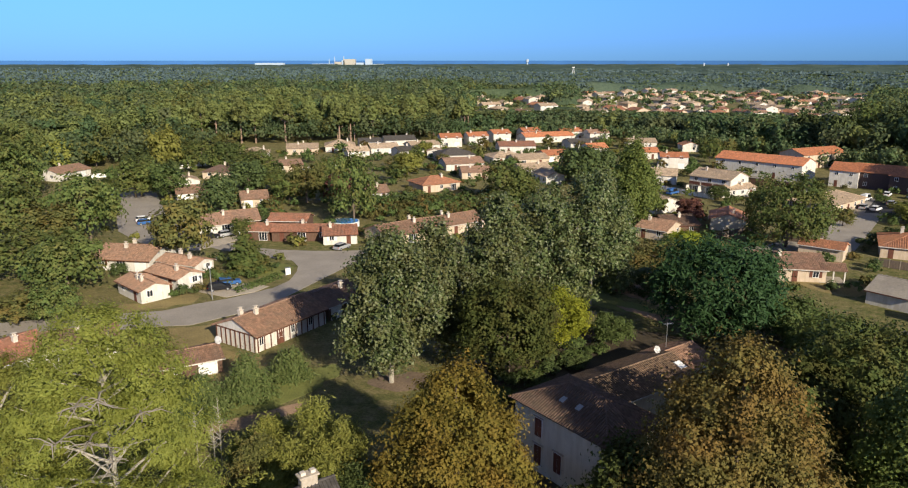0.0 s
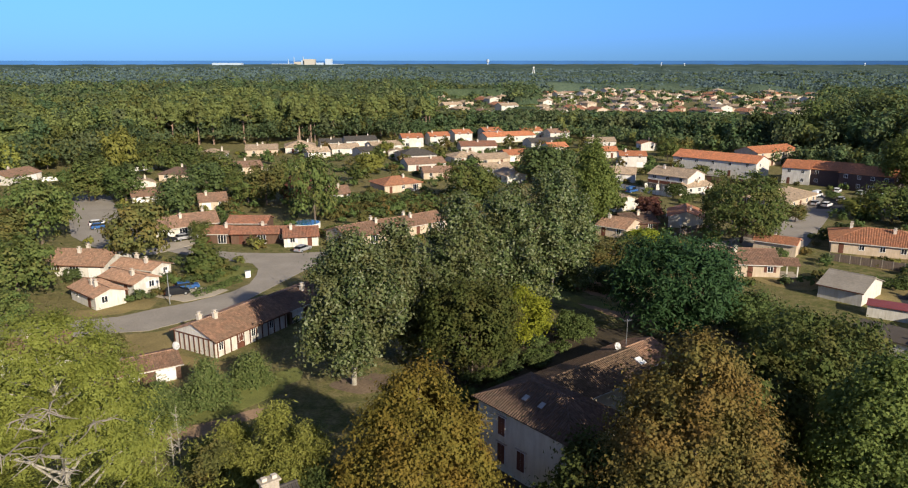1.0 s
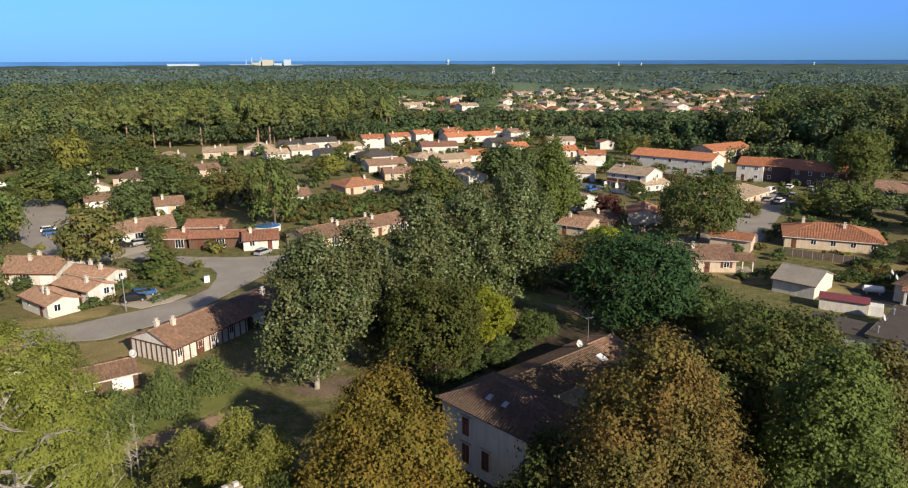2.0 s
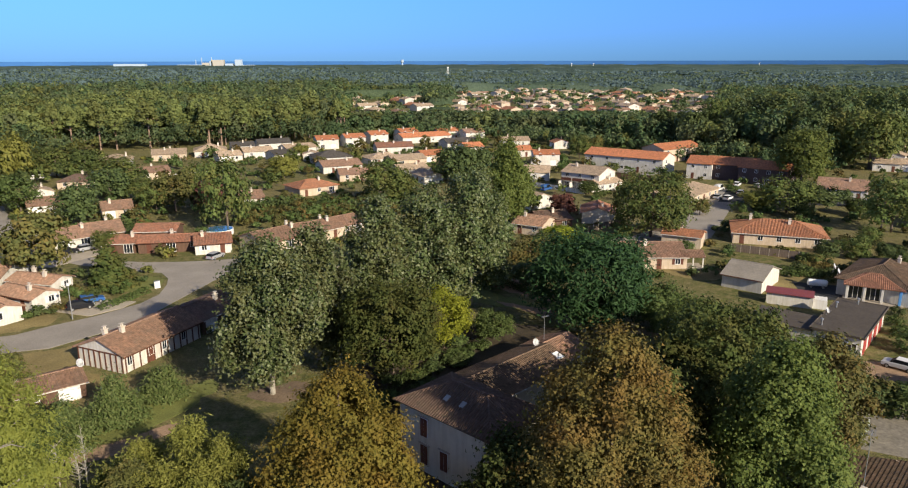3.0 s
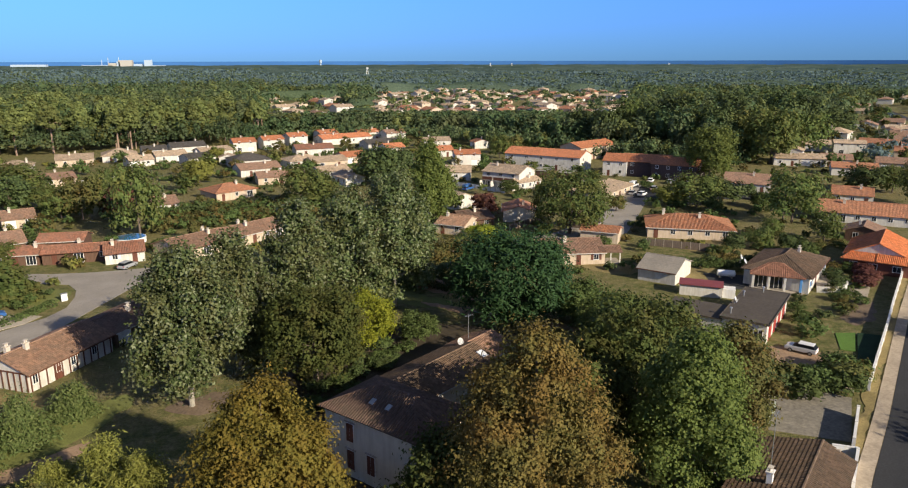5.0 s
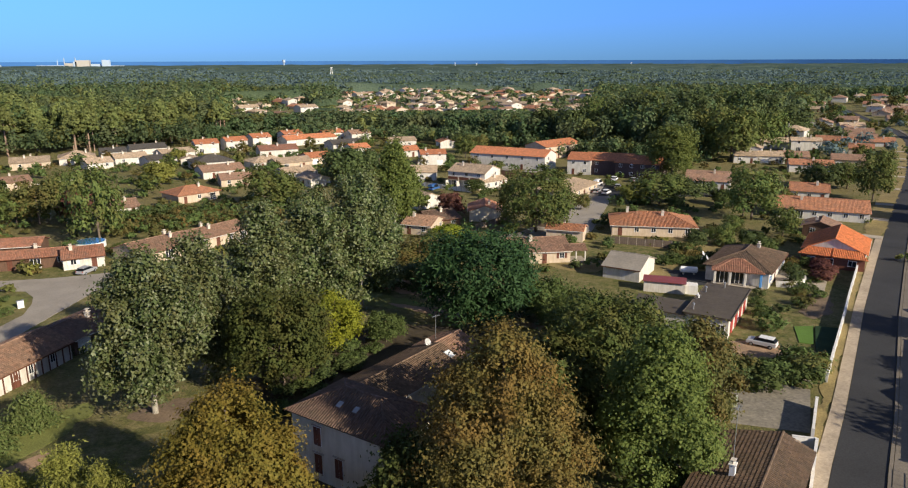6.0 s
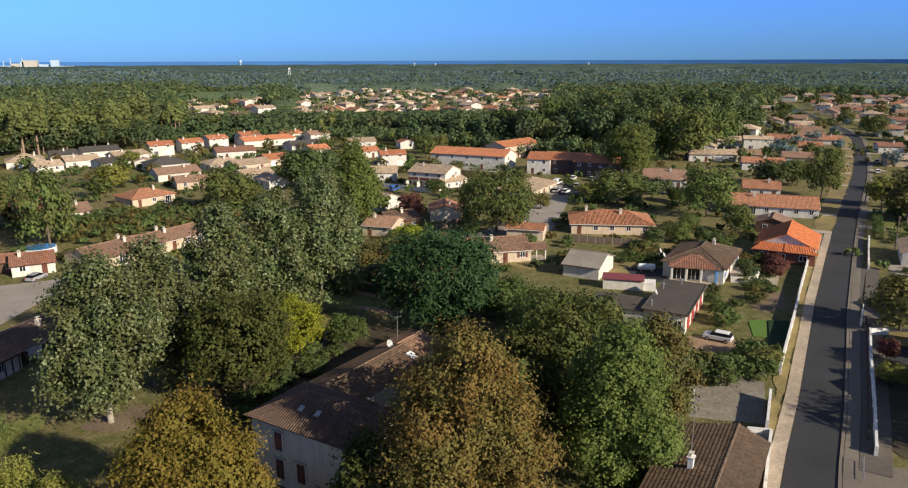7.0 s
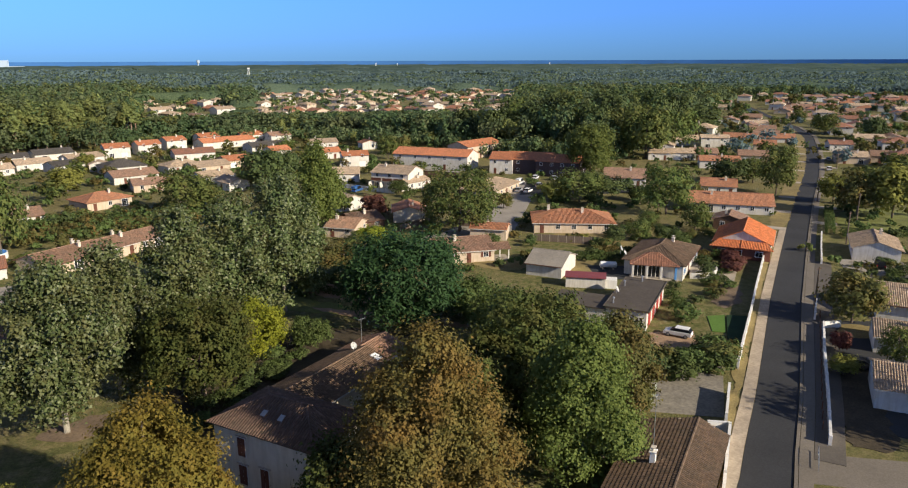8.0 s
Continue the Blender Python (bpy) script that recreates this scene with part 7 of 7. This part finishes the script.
def clear_of_road(x, y):
    return min(math.hypot(x - p.x, y - p.y) for p in ROADLINE)


for i in range(190):
    a, r = rng.uniform(43.5, 60), math.sqrt(rng.uniform(290 ** 2, 930 ** 2))
    x, y = math.sin(radians(a)) * r, math.cos(radians(a)) * r
    if clear_of_road(x, y) < 14 or not free(x, y, 6) or r > wood_start(a):
        continue
    yaw = rng.choice((39, -51, -45)) + rng.uniform(-5, 5)
    FOOT.append((x, y, 7))
    if len(STREET) < 14:
        STREET.append(house(x, y, yaw, rng.uniform(12, 17), rng.uniform(11, 14), 2.2 if i % 6 else 4.6, "SBTRSBB"[i % 7], "WC"[i % 2], "hip" if i % 3 == 0 else "gable"))
    else:
        copy_thing(rng.choice(STREET), pose(x, y, 0, 0, 0, yaw))
MASS.clear()
grove = random.Random(5)
nr = np.random.default_rng(15)
for i in range(420):
    a, r = grove.uniform(42.5, 62), math.sqrt(grove.uniform(300 ** 2, 940 ** 2))
    x, y = math.sin(radians(a)) * r, math.cos(radians(a)) * r
    h = grove.uniform(3.0, 8.0)
    if clear_of_road(x, y) < 9 or not free(x, y, 0.5):
        continue
    P, Nn, S = crown_cloud(lobes_broad(h, h * grove.uniform(0.4, 0.6), 0.2, nr, 8), 50, 6, 0.6, 0.95 if r < 550 else 1.3, nr, -0.4)
    MASS.setdefault(grove.choice(("green", "oak", "olive", "forest", "farwood_hazed", "solid")), []).append((P + np.array([x, y, 0]), Nn, S))
for leaf, clouds in MASS.items():
    P, Nn, S = (np.concatenate([c[i] for c in clouds]) for i in range(3))
    ob = new("garden_growth", leaves("garden_growth", P, Nn, S, LEAF[leaf], np.random.default_rng(4), 0.8, True))
    tagged(ob, "garden trees massed among the houses along the street", "trees", kind="stuff")

# ---- far housing estates ----
models = []
rng = random.Random(12)
for i in range(190):
    if i < 158:
        a, r = rng.uniform(9.2, 29.3), rng.uniform(550, 955)
    elif i < 178:
        a, r = rng.uniform(0.2, 7), rng.uniform(525, 775)
    else:
        a, r = rng.uniform(36, 41), rng.uniform(490, 610)
    x, y = math.sin(radians(a)) * r, math.cos(radians(a)) * r
    if not free(x, y, 4.5):
        continue
    yaw = rng.choice((20, -70, 35, -55)) + rng.uniform(-6, 6)
    FOOT.append((x, y, 7))
    if len(models) < 9:
        models.append(house(x, y, yaw, rng.uniform(12, 17), rng.uniform(10, 13), 2.5 if i % 5 else 4.9, "SSBSTSSRS"[len(models)], "CCWCCWCCW"[len(models)], "hip" if i % 3 == 0 else "gable", chimney=1))
    else:
        copy_thing(rng.choice(models), pose(x, y, 0, 0, 0, yaw))

for k, x, y, h, r in (("olive", 30, 128, 6.5, 4.2), ("dark", 27, 121, 5.0, 3.4), ("olive", 37, 133, 6.0, 4.2), ("oak", 43, 141, 5.0, 3.6), ("dark", 33, 120, 4.6, 3.2), ("olive", 49, 138, 4.4, 3.2), ("oak", 24, 133, 6.0, 4.0)):
    plant(k, x, y, h, r)
plant("yellow", 48.3, 149.5, 4.2, 3.4)
plant("yellow", 51.0, 148.4, 3.2, 2.4)

# ---- vehicles ----
car(72.3, 77.0, 125, "white")
car(-43.2, 120.4, 25, "black")
car(-42.4, 123.4, 25, "blue")
car(-80.5, 176.0, 30, "white")
car(-78.5, 172.5, 30, "blue")
car(-26.0, 149.0, 60, "silver")
car(-57.5, 158.0, 40, "black")
car(-54.5, 160.5, 40, "silver")
car(86.2, 57.6, -45, "black")
car(133.5, 88.5, 40, "black")
for i, (x, y, p) in enumerate(((108, 196, "blue"), (110.5, 193, "silver"), (118, 205.5, "white"), (128, 212, "white"), (133, 208, "silver"), (137, 203, "white"), (112.5, 190.5, "white"), (121, 198, "silver"), (124, 195, "blue"))):
    car(x, y, 39 + (i % 2) * 8, p, van=i == 2)
car(64.5, 215.0, 40, "blue", van=True)
for i, (s, p) in enumerate(((232, "white"), (255, "silver"), (286, "white"), (300, "blue"))):
    car(s + 4.5, s * 0.815 - 7, 40, p)

# ---- street furniture ----
lamp_post(-42.8, 115.4)
box = thing("utility_cabinet", pose(-33.3, 130.2, 0, 0, 0, 30), "white roadside utility cabinet on the grass island", "cabinet")
part("cabinet_body", box_bm((0, 0, 0.6), (1.0, 0.4, 1.3), 0.03), WHITE_METAL, box)
part("cabinet_lid", box_bm((0, 0, 1.29), (1.1, 0.5, 0.08), 0.02), METAL, box)
lamp_post(-46.0, 143.0, 5)
for x, y in ((127, 147), (144, 104), (100.5, 76.5), (180, 141), (166, 118), (243, 184)):
    utility_pole(x, y, 7.5)
rail = thing("hand_rail", pose(60.0, 42.6, 0, 0, 0, 40), "dark metal safety rail beside the footpath", "railing")
for i in range(5):
    bm = bmesh.new()
    add_tube(bm, [(i * 0.9, 0, 0), (i * 0.9, 0, 1.0)], [0.03, 0.03], 6)
    part("post", bm, METAL, rail)
for zz in (0.5, 1.0):
    bm = bmesh.new()
    add_tube(bm, [(0, 0, zz), (3.6, 0, zz)], [0.03, 0.03], 6)
    part("bar", bm, METAL, rail)
post = cached(("bollard", 1), lambda q: add_tube(q, [(0, 0, -0.2), (0, 0, 0.95), (0, 0, 1.05)], [0.06, 0.06, 0.03], 8), TIMBER)
for i in range(16):
    s = i / 15
    p = Vector((67.5, 48.2)).lerp(Vector((98.5, 73.8)), s)
    b = new("bollard", post)
    b.location = (p.x, p.y, 0.13)
    tagged(b, "short dark bollard between footpath and street", "bollard", "bollards by the street")

# above-ground pool behind the red-roofed house
pool = thing("garden_pool", pose(-28.6, 171.8, 0, 0, 0, 15), "round above-ground garden pool with white rim and blue water", "pool")
bm = bmesh.new()
add_tube(bm, [(0, 0, -0.1), (0, 0, 1.2)], [3.3, 3.3], 28)
part("pool_wall", bm, WHITE_METAL, pool)
bm = bmesh.new()
add_tube(bm, [(0, 0, 1.2), (0, 0, 1.24)], [3.1, 3.1], 28)
part("water", bm, POOL, pool)
bm = bmesh.new()
add_prism(bm, [(77.6, 72.4), (79.0, 71.0), (88.0, 78.6), (85.3, 80.4)], -0.2, 0.22)
tagged(part("pool_cover", bm, TARP), "dark green cover over a garden pool", "pool cover")

# garden beds by the villas
for x, y, h, r, k in ((81.5, 87.6, 1.6, 1.5, "bush"), (78.2, 82.0, 2.6, 2.4, "bush"), (85.5, 87.5, 1.5, 1.3, "darkbush"), (87.7, 95.4, 1.4, 1.2, "darkbush"), (84.0, 91.5, 1.6, 1.4, "bush"), (109.5, 107.3, 2.0, 1.5, "bush"),
                      (102.6, 104.2, 2.4, 1.6, "darkbush"), (96.8, 91.3, 1.4, 1.2, "bush"), (98.2, 98.6, 2.2, 1.5, "darkbush"), (101.5, 101.6, 2.0, 1.6, "darkbush"), (91.5, 88.8, 1.6, 1.5, "olivebush"), (94.5, 93.5, 1.3, 1.3, "olivebush"),
                      (62.6, 65.2, 2.4, 2.2, "bush"), (66.0, 67.5, 2.6, 2.2, "bush"), (69.8, 66.4, 2.6, 2.3, "bush"), (63.0, 69.5, 2.4, 2.0, "darkbush"), (67.5, 64.6, 2.2, 1.8, "bush"), (72.0, 67.4, 2.0, 1.8, "bush"), (59.8, 68.4, 2.6, 2.2, "darkbush")):
    plant(k, x, y, h, r)
for x, y, h in ((107.6, 101.2, 2.6), (104.4, 98.4, 2.2), (110.5, 105.0, 2.2)):
    plant("plum", x, y, h, h * 0.8)
sheet("terrace_paving", [(98, 96), (104, 101.5), (106.5, 99), (100.5, 93.8)], 0.05, CONCRETE, "pale garden paving beside the villa", "paving")
sheet("yard", [(78.5, 106), (82, 114.5), (90, 110), (86, 101.5)], 0.045, ASPHALT, "dark tarred yard behind the villa", "ground")
sheet("garden_bed", [(86, 85), (97, 94), (100, 91.5), (90, 82)], 0.03, DIRT, "bare earth garden beds", "ground")

# ---- hedges and fences ----
hedge([(74, 125), (84, 118), (95, 113)], 1.6, 1.2, "green", "long clipped green garden hedge")
hedge([(24, 127), (34, 114), (44, 106)], 1.0, 0.9, "green", "low hedge beside the earth lane")
hedge([(8, 131), (20, 127), (26, 119)], 1.2, 1.0, "green", "low sunlit hedge beside the lane")
hedge([(61, 71), (66, 66.5), (71, 65)], 1.7, 1.4, "dark", "dark hedge behind the yard")
hedge([(149, 112), (172, 131)], 1.6, 1.6, "green", "tall clipped hedge beside the street")
hedge([(150, 110), (168, 100)], 1.4, 1.6, "green", "clipped hedge in front of the lawn")
hedge([(-20, 106), (-27, 103), (-30, 101)], 1.0, 1.0, "dark", "low dark hedge along the road")
hedge([(-44, 70), (-37, 69), (-31, 69.4)], 1.5, 1.8, "olive", "uncut olive-brown hedge below the lawn")
hedge([(-46, 80), (-40, 78), (-36, 74)], 1.6, 1.8, "green", "loose green hedge beside the outbuilding")
hedge([(88, 122), (108, 108)], 1.5, 1.2, "olive", "garden hedge between two villas")
hedge([(-40, 119), (-36.5, 124), (-34.5, 128)], 0.9, 1.2, "green", "low clipped hedge by the driveway")

# ---- landmarks on the horizon ----
plant_works = thing("paper_mill", pose(-642, 4300, 0), "pale factory blocks and stacks far off at the horizon", "factory")
# wall colours of the horizon landmarks, dulled to carry the distance haze
HAZE_WHITE = plaster("factory_white_hazed", (0.42, 0.52, 0.62), 0.1)
HAZE_TAN = plaster("factory_tan_hazed", (0.46, 0.44, 0.38), 0.1)
for nm, x, w, h, mt in (("hall", 0, 68, 47, HAZE_TAN), ("hall", 112, 36, 48, HAZE_WHITE), ("shed_hall", -140, 150, 21, HAZE_WHITE), ("shed_hall", 162, 72, 19, HAZE_WHITE), ("hall", -64, 40, 32, HAZE_TAN), ("hall", 62, 44, 27, HAZE_WHITE), ("hall", -34, 18, 40, HAZE_WHITE)):
    part(nm, box_bm((x, 0, h / 2), (w, 60, h), 1.0), mt, plant_works)
for x, h in ((-120, 48), (-88, 60), (-35, 62), (130, 50)):
    bm = bmesh.new()
    add_tube(bm, [(x, 0, 0), (x, 0, h)], [2.6, 1.8], 8)
    part("smokestack", bm, HAZE_WHITE, plant_works)
long_hall = thing("warehouse", pose(-1097, 4250, 0), "long white warehouse far off at the horizon", "warehouse")
part("wall", box_bm((0, 0, 13.5), (164, 50, 24), 1.0), HAZE_WHITE, long_hall)
tower = thing("water_tower", pose(396, 4300, 0), "white water tower far off at the horizon", "water tower")
bm = bmesh.new()
add_tube(bm, [(0, 0, 0), (0, 0, 26), (0, 0, 32), (0, 0, 46)], [4, 4, 8.5, 8.5], 14)
part("tower", bm, HAZE_WHITE, tower)
for x, y, h in ((265, 1710, 24), (1130, 3400, 28), (1240, 3400, 26), (2050, 3300, 26)):
    mast = thing("lattice_mast", pose(x, y, 0), "pale lattice mast above the far woods", "mast")
    for sx, sy in ((-1, -1), (1, -1), (1, 1), (-1, 1)):
        bm = bmesh.new()
        add_tube(bm, [(sx * 3, sy * 3, 0), (sx * 0.8, sy * 0.8, h)], [0.5, 0.35], 5)
        part("leg", bm, WHITE_METAL, mast)
    part("platform", box_bm((0, 0, h), (5, 5, 2.2), 0.1), WHITE_METAL, mast)
